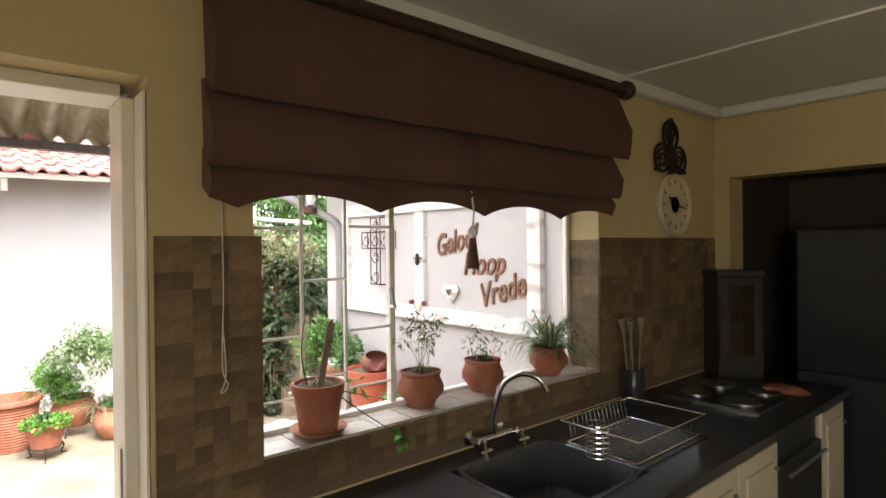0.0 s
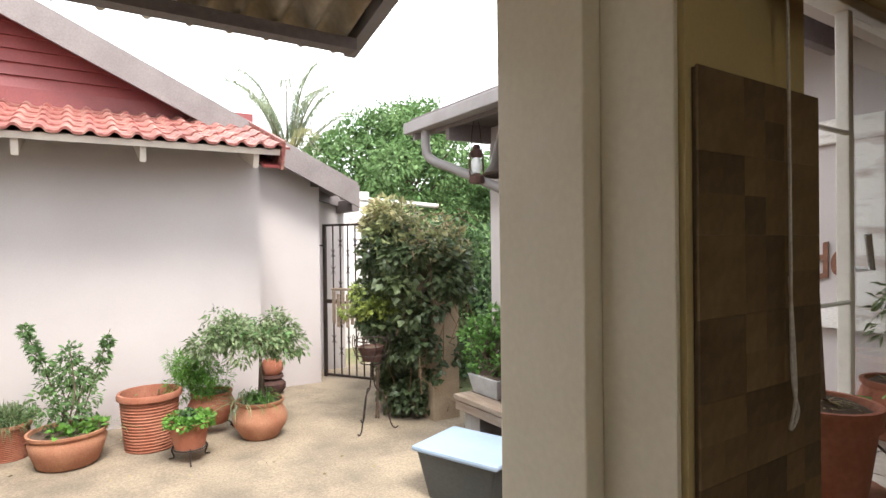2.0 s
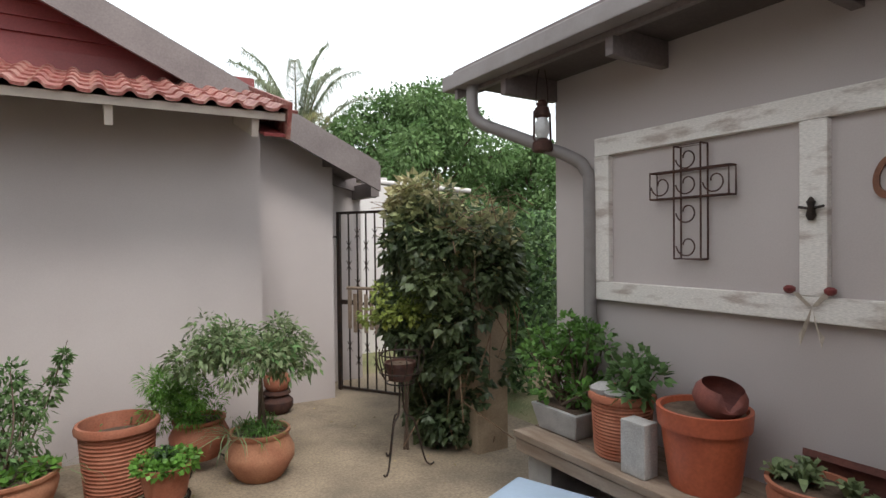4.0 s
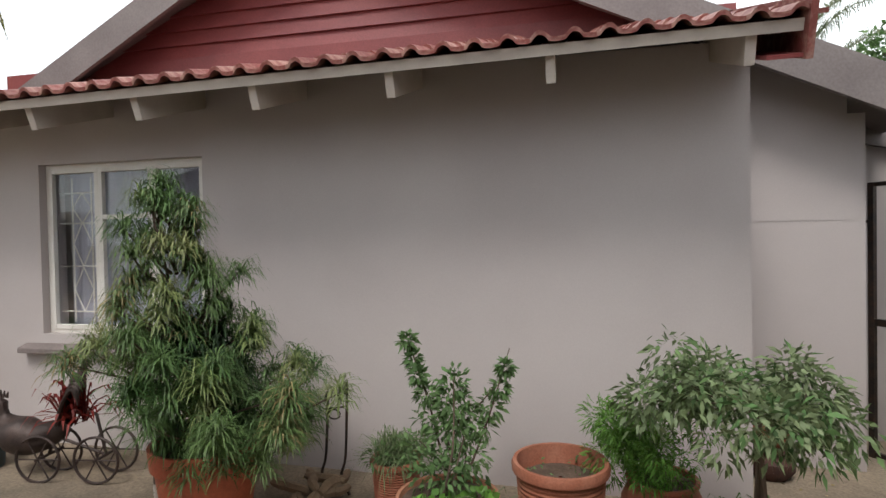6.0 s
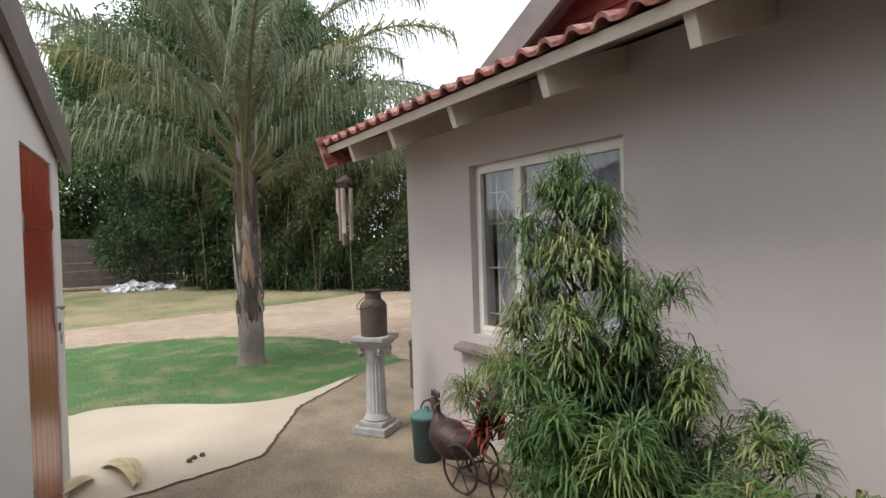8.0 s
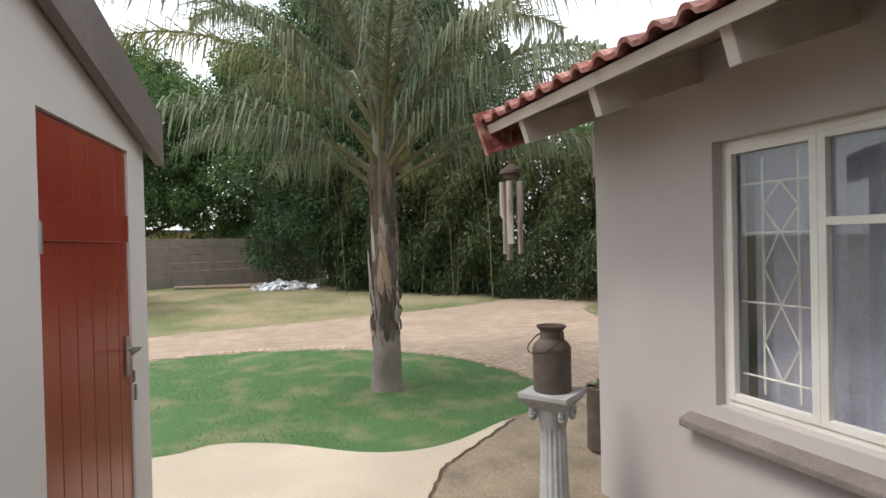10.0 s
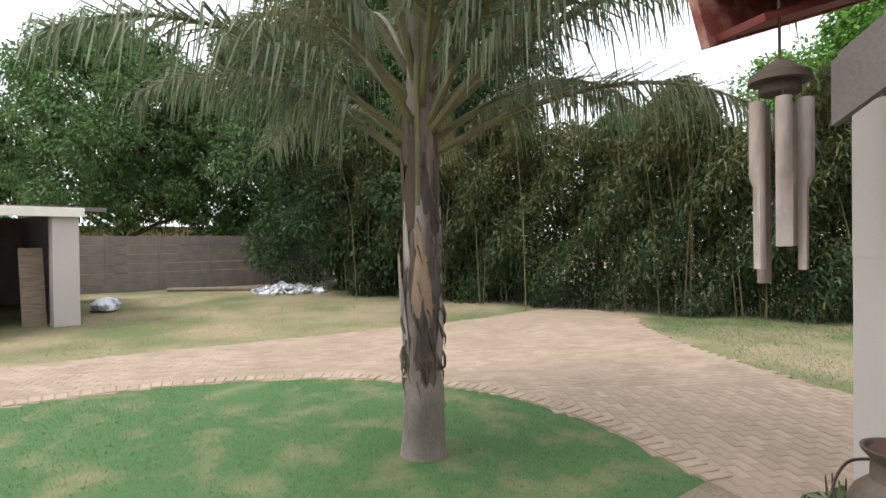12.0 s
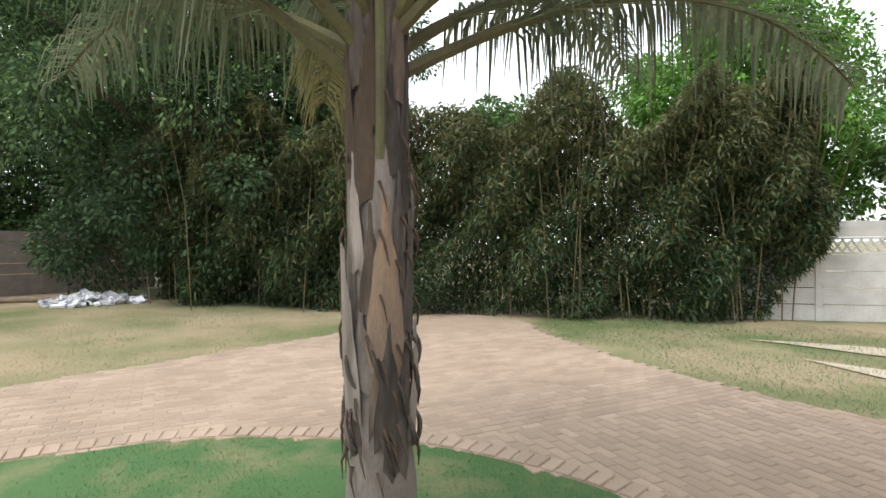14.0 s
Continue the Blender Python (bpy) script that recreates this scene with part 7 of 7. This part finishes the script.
# sill pots
t = thing("sill_pot", (0.865, 1.60, 1.104), "terracotta pot with a stake and bare twigs", "potted plant", "pots on the sill")
part("saucer", Shape().lathe([(0.06, 0), (0.085, 0.006), (0.1, 0.022), (0.096, 0.022), (0.07, 0.01)], 24), M_TERRAPALE, t, "clay saucer", 0, True)
pot(t, 0.09, 0.165, 0.066, M_TERRA, "rim", 0.92, (0, 0, 0.011))
part("stake", Shape().box((0, 0, 0.13), (0.026, 0.006, 0.26), pose(0.0, 0.0, 0.13, -10, 18, 0)), M_WOODGREY, t, "wooden plant stake")
stalks(t, [(-0.03, 0.02, 0.16), (0.03, 0.0, 0.16), (0.02, -0.03, 0.16)], [(-0.02, 0.05, 0.42), (0.19, -0.06, 0.10), (0.26, -0.12, -0.04)], 0.0035, M_BARK, "stem", 0.05, rg)
bush(t, [(0.13, -0.04, 0.15), (0.27, -0.13, -0.05), (0.04, 0.07, 0.38)], 0.025, 30, 0.035, 0.026, M_LEAFBRIGHT, rg)
straps(t, [(0, 0, 0.165)], 60, 0.07, 0.004, M_DRYLEAF, rg, 0.3, "straw")
for x, lab, seed_h, nleaf in ((1.34, "round terracotta pot with a wispy grey-green herb", 0.24, 220), (1.69, "round terracotta pot with dry stalks", 0.12, 90)):
    t = thing("sill_pot", (x, 1.63, 1.104), lab, "potted plant", "pots on the sill")
    pot(t, 0.083, 0.14, 0.055, M_TERRA, "round", 0.93)
    ends = [(rg.normal() * 0.05, rg.normal() * 0.03, 0.14 + seed_h * rg.uniform(0.4, 1)) for _ in range(8)]
    stalks(t, [(rg.normal() * 0.02, rg.normal() * 0.02, 0.12) for _ in ends], ends, 0.002, M_LEAFPALE, "stem", 0.02, rg)
    bush(t, ends, 0.035, nleaf, 0.028, 0.009, M_LEAFPALE, rg)
    straps(t, [(0, 0, 0.13)], 40, 0.07, 0.004, M_DRYLEAF, rg, 0.6, "straw")
t = thing("sill_pot", (2.15, 1.63, 1.104), "terracotta pot with a trailing spider plant", "potted plant", "pots on the sill")
pot(t, 0.085, 0.14, 0.055, M_TERRA, "round", 0.93)
straps(t, [(rg.normal() * 0.02, rg.normal() * 0.02, 0.14) for _ in range(4)], 34, 0.27, 0.008, M_LEAFPALE, rg, 0.9)
straps(t, [(-0.02, -0.06, 0.13)], 24, 0.22, 0.008, M_LEAFPALE, rg, 0.1, "trailing_leaves")

# counter, sink, tap, rack, hob
CT = 0.92
wt = tagged(part("worktop", Shape().box((0.95, 1.135, CT - 0.02), (0.66, 0.75, 0.04)).box((2.78, 1.135, CT - 0.02), (1.9, 0.75, 0.04)).box((1.555, 1.45, CT - 0.02), (0.55, 0.12, 0.04)).box((1.555, 0.83, CT - 0.02), (0.55, 0.14, 0.04)), M_BLACK, None, "", 0.0), "black laminate kitchen worktop with a sink cut-out", "worktop")
t = thing("sink", (1.555, 1.145, CT), "stainless steel inset kitchen sink", "sink")
bs = Shape()
vs = []
for w, d, z in ((0.28, 0.25, 0.004), (0.26, 0.23, 0.004), (0.25, 0.22, -0.02), (0.23, 0.20, -0.16)):
    for i in range(32):
        a = 2 * math.pi * i / 32
        c_, s_2 = math.cos(a), math.sin(a)
        k = (abs(c_) ** 6 + abs(s_2) ** 6) ** (-1 / 6)
        vs.append((w * c_ * k, d * s_2 * k, z))
bs.add(vs, [(k * 32 + (i + 1) % 32, k * 32 + i, (k + 1) * 32 + i, (k + 1) * 32 + (i + 1) % 32) for k in range(3) for i in range(32)] + [tuple(range(96, 128))])
part("basin", bs, M_DARKSTEEL, t, "", 0, True)
t = thing("tap", (1.575, 1.50, 0.965), "chrome wall-mounted mixer tap with cross handles", "tap")
part("body", Shape().tube([(-0.11, -0.05, 0), (0.11, -0.05, 0)], 0.016, 12), M_CHROME, t, "", 0, True)
for x in (-0.09, 0.09):
    part("flange", Shape().lathe([(0.032, 0), (0.03, 0.012), (0.014, 0.016), (0.014, 0.06)], 18, m=pose(x, 0.01, 0, 90)), M_CHROME, t, "", 0, True)
    hn = part("handle", Shape().lathe([(0.014, 0), (0.016, 0.03), (0.008, 0.035), (0.008, 0.055)], 14, m=pose(x * 1.2, -0.06, 0.0, 70, 0, 0)), M_CHROME, t, "cross handle", 0, True)
    part("cross", Shape().tube([(x * 1.2 - 0.03, -0.115, -0.02), (x * 1.2 + 0.03, -0.115, -0.02)], [0.009, 0.009], 8).tube([(x * 1.2, -0.108, 0.008), (x * 1.2, -0.122, -0.048)], 0.009, 8), M_CHROME, hn, "", 0, True)
part("spout", Shape().tube(smooth_line([(0, -0.05, 0.01), (0, -0.06, 0.12), (0.02, -0.09, 0.22), (0.06, -0.15, 0.265), (0.10, -0.21, 0.25), (0.12, -0.235, 0.20)], 6), 0.011, 12), M_CHROME, t, "swan-neck spout", 0, True)
t = thing("dish_rack", (2.07, 1.11, CT), "chrome wire dish rack on the worktop", "dish rack")
for z, w in ((0.012, 0.0), (0.10, 0.02)):
    part("rim_wire", Shape().tube([(-0.24 - w, -0.16 - w, z), (0.24 + w, -0.16 - w, z), (0.24 + w, 0.16 + w, z), (-0.24 - w, 0.16 + w, z), (-0.24 - w, -0.16 - w, z)], 0.004, 6), M_CHROME, t)
for i in range(15):
    x = -0.21 + i * 0.03
    part("wire", Shape().tube([(x, -0.18, 0.10), (x, -0.16, 0.012), (x, 0.16, 0.012), (x, 0.18, 0.10)], 0.002, 5), M_CHROME, t)
for k in range(7):
    part("cutlery_ring", Shape().tube([(-0.29 + 0.045 * math.cos(a), -0.02 + 0.045 * math.sin(a), 0.02 + k * 0.02) for a in np.linspace(0, 2 * math.pi, 20)], 0.002, 4), M_CHROME, t)
part("drip_tray", Shape().box((0, 0, 0.004), (0.54, 0.38, 0.006)), M_DARKSTEEL, t, "steel drip tray", 0.002)
t = thing("hob", (3.10, 1.15, CT), "black built-in hob with four steel-rimmed plates", "hob")
part("plate_glass", Shape().box((0, 0, 0.006), (0.56, 0.5, 0.012)), M_BLACK, t, "", 0.004)
for x, y, r in ((-0.14, -0.12, 0.09), (0.14, -0.12, 0.075), (-0.14, 0.12, 0.075), (0.14, 0.12, 0.09)):
    part("hotplate", Shape().lathe([(r, 0.012), (r, 0.022), (r * 0.9, 0.024), (0.02, 0.022)], 24, (x, y, 0)), M_STEEL, t, "", 0, True)
part("trim", Shape().box((-0.29, 0, 0.008), (0.012, 0.51, 0.016)), M_STEEL, t)
dh = thing("oven_mitt", (3.38, 0.98, CT), "folded red and cream oven cloth on the hob edge", "cloth")
part("cloth", Shape().lathe([(0.1, 0), (0.12, 0.01), (0.09, 0.03), (0.03, 0.038)], 14, wob=0.15), M_TERRA, dh, "", 0, True)


def base_unit(x, w, label, oven=False):
    u = thing("base_cabinet" if not oven else "oven", (x, 0.80, KF), label, "cabinet" if not oven else "oven", "" if oven else "base cabinets")
    hb = 0.68 if 1.1 < x < 1.9 else 0.83
    part("body", Shape().box((0, 0.34, hb / 2), (w - 0.004, 0.66, hb)), M_CABINET if not oven else M_BLACK, u)
    if oven:
        part("oven_door", Shape().box((0, -0.005, 0.38), (w - 0.02, 0.03, 0.6)), M_BLACK, u, "black glass oven door", 0.006)
        part("handle", Shape().tube([(-w / 2 + 0.05, -0.05, 0.64), (w / 2 - 0.05, -0.05, 0.64)], 0.01, 8), M_STEEL, u)
    else:
        d = part("door", Shape().box((0, -0.005, 0.43), (w - 0.01, 0.022, 0.74)), M_CABINET, u, "", 0.004)
        part("raised_panel", Shape().box((0, -0.02, 0.43), (w - 0.14, 0.012, 0.60)), M_CABINET, d, "", 0.005)
        part("knob", Shape().lathe([(0.006, 0), (0.006, 0.012), (0.014, 0.02), (0.004, 0.028)], 12, m=pose(w / 2 - 0.06, -0.015, 0.7, 90)), M_STEEL, d, "", 0, True)


for i in range(5):
    base_unit(0.83 + i * 0.42, 0.42, "cream panelled base cabinet under the worktop")
base_unit(3.02, 0.6, "black built-in oven under the hob", True)
base_unit(3.52, 0.38, "cream panelled base cabinet beside the oven")
t = thing("fridge", (4.12, 0.74, KF), "tall dark grey fridge in the alcove", "fridge")
part("body", Shape().box((0.03, 0, 0.9), (0.6, 0.62, 1.78)), M_FRIDGE, t, "", 0.01)
part("upper_door", Shape().box((-0.3, 0, 1.36), (0.05, 0.615, 0.84)), M_FRIDGE, t, "", 0.012)
part("lower_door", Shape().box((-0.3, 0, 0.49), (0.05, 0.615, 0.86)), M_FRIDGE, t, "", 0.012)
part("handle", Shape().tube([(-0.35, -0.25, 1.0), (-0.36, -0.25, 1.05), (-0.36, -0.25, 1.5), (-0.35, -0.25, 1.55)], 0.01, 8), M_STEEL, t)
t = thing("display_cupboard", (3.60, 1.34, CT), "small display cupboard with a glass door, corner shade in its colour", "cupboard", "", "", -40)
# Pale cupboard coloured near black, so the corner's shade sits in its paint.
M_SHADEDCUPBOARD = surf("cupboard paint with corner shade", (0.03, 0.027, 0.024), (0.024, 0.021, 0.019), 0.5, 4, 60, 0.1)
part("carcass", Shape().box((0, 0.09, 0.33), (0.27, 0.02, 0.66)).box((-0.125, 0, 0.33), (0.02, 0.18, 0.66)).box((0.125, 0, 0.33), (0.02, 0.18, 0.66)).box((0, 0, 0.64), (0.29, 0.21, 0.03)).box((0, 0, 0.012), (0.27, 0.19, 0.024)).box((0, 0, 0.33), (0.23, 0.17, 0.012)), M_SHADEDCUPBOARD, t, "")
part("door_frame", Shape().box((-0.105, -0.1, 0.32), (0.05, 0.018, 0.6)).box((0.105, -0.1, 0.32), (0.05, 0.018, 0.6)).box((0, -0.1, 0.595), (0.16, 0.018, 0.05)).box((0, -0.1, 0.08), (0.16, 0.018, 0.12)), M_SHADEDCUPBOARD, t, "", 0.003)
part("glass", Shape().box((0, -0.1, 0.355), (0.16, 0.004, 0.43)), M_GLASS, t)
for i in range(4):
    jr = part("jar", Shape().lathe([(0.022, 0), (0.024, 0.06), (0.016, 0.075), (0.018, 0.09)], 12, (-0.06 + (i % 2) * 0.1, -0.02, 0.03 if i < 2 else 0.34)), M_RUST if i % 2 else M_STEEL, t, "", 0, True)
t = thing("utensil_jar", (2.58, 1.42, CT), "dark jar of wooden spoons on the worktop", "utensil jar")
part("jar", Shape().lathe([(0.05, 0), (0.058, 0.02), (0.058, 0.17), (0.05, 0.18), (0.046, 0.17), (0.046, 0.03)], 18), M_BLACK, t, "", 0, True)
for i in range(5):
    a = i * 1.3
    part("spoon", Shape().tube([(0.02 * math.cos(a), 0.02 * math.sin(a), 0.05), (0.07 * math.cos(a), 0.03 * math.sin(a), 0.36), (0.085 * math.cos(a), 0.035 * math.sin(a), 0.44)], [0.006, 0.007, 0.022], 7), M_WOODGREY, t, "", 0, True)
# clock and iron ornament
t = thing("wall_clock", (3.175, 1.512, 1.985), "round cream wall clock with black hands", "clock")
part("case", Shape().lathe([(0.185, 0), (0.19, 0.02), (0.18, 0.035), (0.165, 0.03), (0.16, 0.022)], 40, m=pose(0, 0, 0, 90)), M_TRIMCREAM, t, "", 0, True)
part("face", Shape().lathe([(0.165, 0.02), (0.05, 0.022), (0.01, 0.022)], 40, m=pose(0, 0, 0, 90)), M_WHITE, t, "cream dial")
part("hour_hand", Shape().box((0, -0.026, 0.04), (0.012, 0.003, 0.09), pose(0, 0, 0, 0, -60, 0)), M_BLACK, t)
part("minute_hand", Shape().box((0, -0.029, 0.06), (0.008, 0.003, 0.13), pose(0, 0, 0, 0, 100, 0)), M_BLACK, t)
for i in range(12):
    part("hour_mark", Shape().box((0, -0.024, 0.135), (0.007, 0.002, 0.026), pose(0, 0, 0, 0, 30 * i, 0)), M_BLACK, t)
t = thing("iron_trefoil", (3.125, 1.49, 2.185), "black cast iron trefoil wall ornament", "wall ornament")
for cx, cz, r in ((-0.1, 0.07, 0.08), (0.1, 0.07, 0.08), (0.0, 0.21, 0.085)):
    part("ring", Shape().tube([(cx + r * math.cos(a), 0, cz + r * math.sin(a)) for a in np.linspace(0, 2 * math.pi, 24)], 0.010, 6), M_IRON, t, "", 0, True)
    part("scroll", Shape().tube([(cx + r * (0.75 - 0.09 * a) * math.cos(a * 1.6), 0, cz + r * (0.75 - 0.09 * a) * math.sin(a * 1.6)) for a in np.linspace(0, 6.5, 26)], 0.007, 6), M_IRON, t, "", 0, True)
part("spine", Shape().tube([(0, 0, -0.02), (0, 0, 0.31)], 0.016, 6).tube([(-0.17, 0, 0.0), (0, 0, 0.06), (0.17, 0, 0.0)], 0.014, 6), M_IRON, t, "", 0, True)

# ---- small pieces last: wall tiles, paving bricks, grass ----
me_tile = {}
for w in (0.047, 0.097):
    for h in (0.047, 0.097):
        q = Shape()
        a, b, e = w / 2 + 0.002, h / 2 + 0.002, 0.0003
        q.add([(-a, 0, -b), (a, 0, -b), (a, 0, b), (-a, 0, b), (-a + e, -0.003, -b + e), (a - e, -0.003, -b + e), (a - e, -0.003, b - e), (-a + e, -0.003, b - e)],
              [(4, 5, 6, 7), (0, 1, 5, 4), (1, 2, 6, 5), (2, 3, 7, 6), (3, 0, 4, 7)])
        m_ = bpy.data.meshes.new("tile")
        m_.from_pydata(q.v, [], q.f)
        m_.materials.append(M_KTILE)
        me_tile[w, h] = m_
sp = thing("wall_tiles", (0, 1.512, 0), "brown stone-look tiles on the kitchen wall", "tiles", "", "structure")
gr = wall_x(Shape(), 0.33, 3.74, -0.004, 0.002, 0.93, 1.785, ((0.61, 2.42, 1.092, 2.0),))
part("grout", gr, M_GROUT, sp)
tr_ = random.Random(3)


def tile_field(x0, x1, z0, z1, large):
    """Rows of small square tiles, with some double ones."""
    step = 0.101
    for r in range(int((z1 - z0) / step + 0.3)):
        for c_ in range(int((x1 - x0) / step + 0.3)):
            x, z = x0 + c_ * step, z1 - r * step
            pick = tr_.random()
            sizes = [(0.097, 0.097, 0, 0)] if pick < large else [(0.097, 0.047, 0, 0), (0.097, 0.047, 0, 0.05)] if pick < large + 0.15 else [(0.047, 0.047, i, j) for i in (0, 0.05) for j in (0, 0.05)]
            for w, h, dx, dz in sizes:
                o = new("tile", me_tile[w, h])
                o.parent = sp
                o.location = (x + dx + w / 2, -0.004, z - dz - h / 2)


tile_field(0.33, 0.612, 0.957, 1.785, 0.25)
tile_field(0.615, 2.42, 0.985, 1.085, 0.5)
tile_field(2.425, 3.74, 0.957, 1.785, 0.75)
jt = thing("reveal_tiles", (2.418, 1.515, 0), "stone tiles lining the window reveal", "tiles", "", "structure")
for k in range(7):
    for j in range(2):
        o = new("tile", me_tile[0.097, 0.097])
        o.parent = jt
        o.matrix_basis = pose(0, 0.05 + j * 0.096, 1.15 + k * 0.096, 0, 0, -90)

# paving bricks: running bond along the drive
bw_, bh_ = 0.215, 0.105
one = Shape()
a, b, e = bw_ / 2 - 0.004, bh_ / 2 - 0.004, 0.006
one.add([(-a, -b, -0.03), (a, -b, -0.03), (a, b, -0.03), (-a, b, -0.03), (-a, -b, -e), (a, -b, -e), (a, b, -e), (-a, b, -e), (-a + e, -b + e, 0), (a - e, -b + e, 0), (a - e, b - e, 0), (-a + e, b - e, 0)],
        [(0, 1, 5, 4), (1, 2, 6, 5), (2, 3, 7, 6), (3, 0, 4, 7), (4, 5, 9, 8), (5, 6, 10, 9), (6, 7, 11, 10), (7, 4, 8, 11), (8, 9, 10, 11)])
me_brick = bpy.data.meshes.new("brick")
me_brick.from_pydata(one.v, [], one.f)
me_brick.materials.append(M_BRICK)
V1, F1 = np.array(one.v), np.array(one.f)
rest_v, count, near = [], 0, 0
br = random.Random(8)
spots = [(row, col, east) for east in (True, False) for row in range(-130, 130) for col in range(-70, 70)]
for row, col, east in spots:
    ang = radians(-14) if east else radians(80)
    ca, sa = math.cos(ang), math.sin(ang)
    u, v = (col + 0.5 * (row % 2)) * bw_, row * bh_
    x, y = -9.0 + u * ca - v * sa, 8.0 + u * sa + v * ca
    if (x - 0.25 * (y - 7.0) > -9.1) != east or not inside(x, y, ROAD):
        continue
    z = rise(x) - 0.006 + br.uniform(-0.0015, 0.0015)
    tw = ang + br.uniform(-0.012, 0.012)
    if -8.6 < x < -6.2 and 7.9 < y < 10.2 and near < 300:
        o = new("brick", me_brick)
        o.parent = road
        o.matrix_basis = Matrix.Translation((x, y, z)) @ Euler((0, 0, tw)).to_matrix().to_4x4()
        near += 1
    else:
        c2, s2 = math.cos(tw), math.sin(tw)
        P = V1.copy()
        P[:, 0], P[:, 1] = x + V1[:, 0] * c2 - V1[:, 1] * s2, y + V1[:, 0] * s2 + V1[:, 1] * c2
        P[:, 2] += z
        rest_v.append(P)
if rest_v:
    k = len(rest_v)
    rv = np.concatenate(rest_v)
    rf = (F1[None] + (np.arange(k) * len(V1))[:, None, None]).reshape(-1, 4)
    me = bpy.data.meshes.new("paving")
    me.from_pydata(rv.tolist(), [], rf.tolist())
    me.materials.append(M_BRICK)
    pv = new("paving", me)
    pv.parent = road
    pv["kind"] = "stuff"


# soldier course of bricks round the drive side of the lawn
edge_line = [p for p in smooth_line(LAWN_WEST, 30) if p[0] < -6.5]
walked, nxt = 0.0, 0.05
for (ax_, ay_), (bx_, by_) in zip(edge_line, edge_line[1:]):
    seg = math.hypot(bx_ - ax_, by_ - ay_)
    while nxt < walked + seg:
        f_ = (nxt - walked) / seg
        dx_, dy_ = (bx_ - ax_) / seg, (by_ - ay_) / seg
        ex, ey = ax_ + (bx_ - ax_) * f_ + dy_ * 0.115, ay_ + (by_ - ay_) * f_ - dx_ * 0.115
        o = new("brick", me_brick)
        o.parent = road
        o.matrix_basis = Matrix.Translation((ex, ey, rise(ex) + 0.004 + br.uniform(-0.003, 0.003))) @ Euler((br.uniform(-0.02, 0.02), br.uniform(-0.02, 0.02), math.atan2(dy_, dx_) + math.pi / 2 + br.uniform(-0.04, 0.04))).to_matrix().to_4x4()
        nxt += 0.111
    walked += seg


def turf(name, n, area, poly, avoid, length, material, seed, label):
    rng = np.random.default_rng(seed)
    x0, x1, y0, y1 = area
    p = np.stack([rng.uniform(x0, x1, n), rng.uniform(y0, y1, n)], 1)
    keep = np.ones(n, bool) if poly is None else inside_many(p, poly)
    for q in avoid:
        keep &= ~inside_many(p, q)
    p = p[keep]
    patch = np.sin(p[:, 0] * 2.1 + 1.3 * np.sin(p[:, 1] * 1.7)) + np.sin(p[:, 1] * 2.9 + p[:, 0])
    p = p[patch > -1.3 + rng.normal(size=len(p)) * 0.4]
    z = np.clip(-0.02 * (p[:, :1] + 4.0), -0.14, 0.10) + 0.2 * np.clip((-14.0 - p[:, :1]) / 6.0, 0, 1) - 0.03
    b = np.concatenate([p, z], 1)
    d = rng.normal(size=b.shape) * 0.9 + np.array([0, 0, 0.8])
    q = leaves(b, d, length, 0.0045, rng, 0)
    ob = cloud_of_leaves(name, q, material)
    return tagged(ob, label, "grass", "", "stuff")


turf("lawn_grass", 170000, (-10.8, -5.7, 1.2, 8.2), LAWN, (), 0.038, M_GRASS, 51, "short green lawn grass around the palm")
turf("lawn_dry_grass", 26000, (-10.8, -5.7, 1.2, 8.2), LAWN, (), 0.05, M_GRASSDRY, 52, "dry straw-coloured blades in the lawn")
turf("verge_grass", 60000, (-21, -11, -2, 10), None, (ROAD,), 0.06, M_GRASSDRY, 53, "dry verge grass beyond the drive")
turf("garden_grass", 45000, (-13, -4.6, 10.4, 16.5), None, (ROAD,), 0.06, M_GRASS, 54, "green grass beside the drive")
turf("path_grass", 26000, (2.9, 11, 5.2, 12), None, (APRON,), 0.06, M_GRASSDRY, 55, "sparse grass between the hedge and the house")

# leaf litter near the gate and along the wall
lr = np.random.default_rng(91)
lp = np.stack([lr.uniform(-3.2, 2.6, 110), lr.uniform(4.9, 7.6, 110)], 1)
lp = lp[(lp[:, 1] < 6.95) | (lp[:, 0] > 1.4)]
lb = np.concatenate([lp, np.clip(-0.02 * (lp[:, :1] + 4.0), -0.14, 0.1) + 0.006], 1)
ld = lr.normal(size=lb.shape) * np.array([1, 1, 0.12])
tagged(cloud_of_leaves("leaf_litter", leaves(lb, ld, 0.035, 0.018, lr), M_DRYLEAF), "small dry leaves scattered on the concrete", "leaves", "", "stuff")
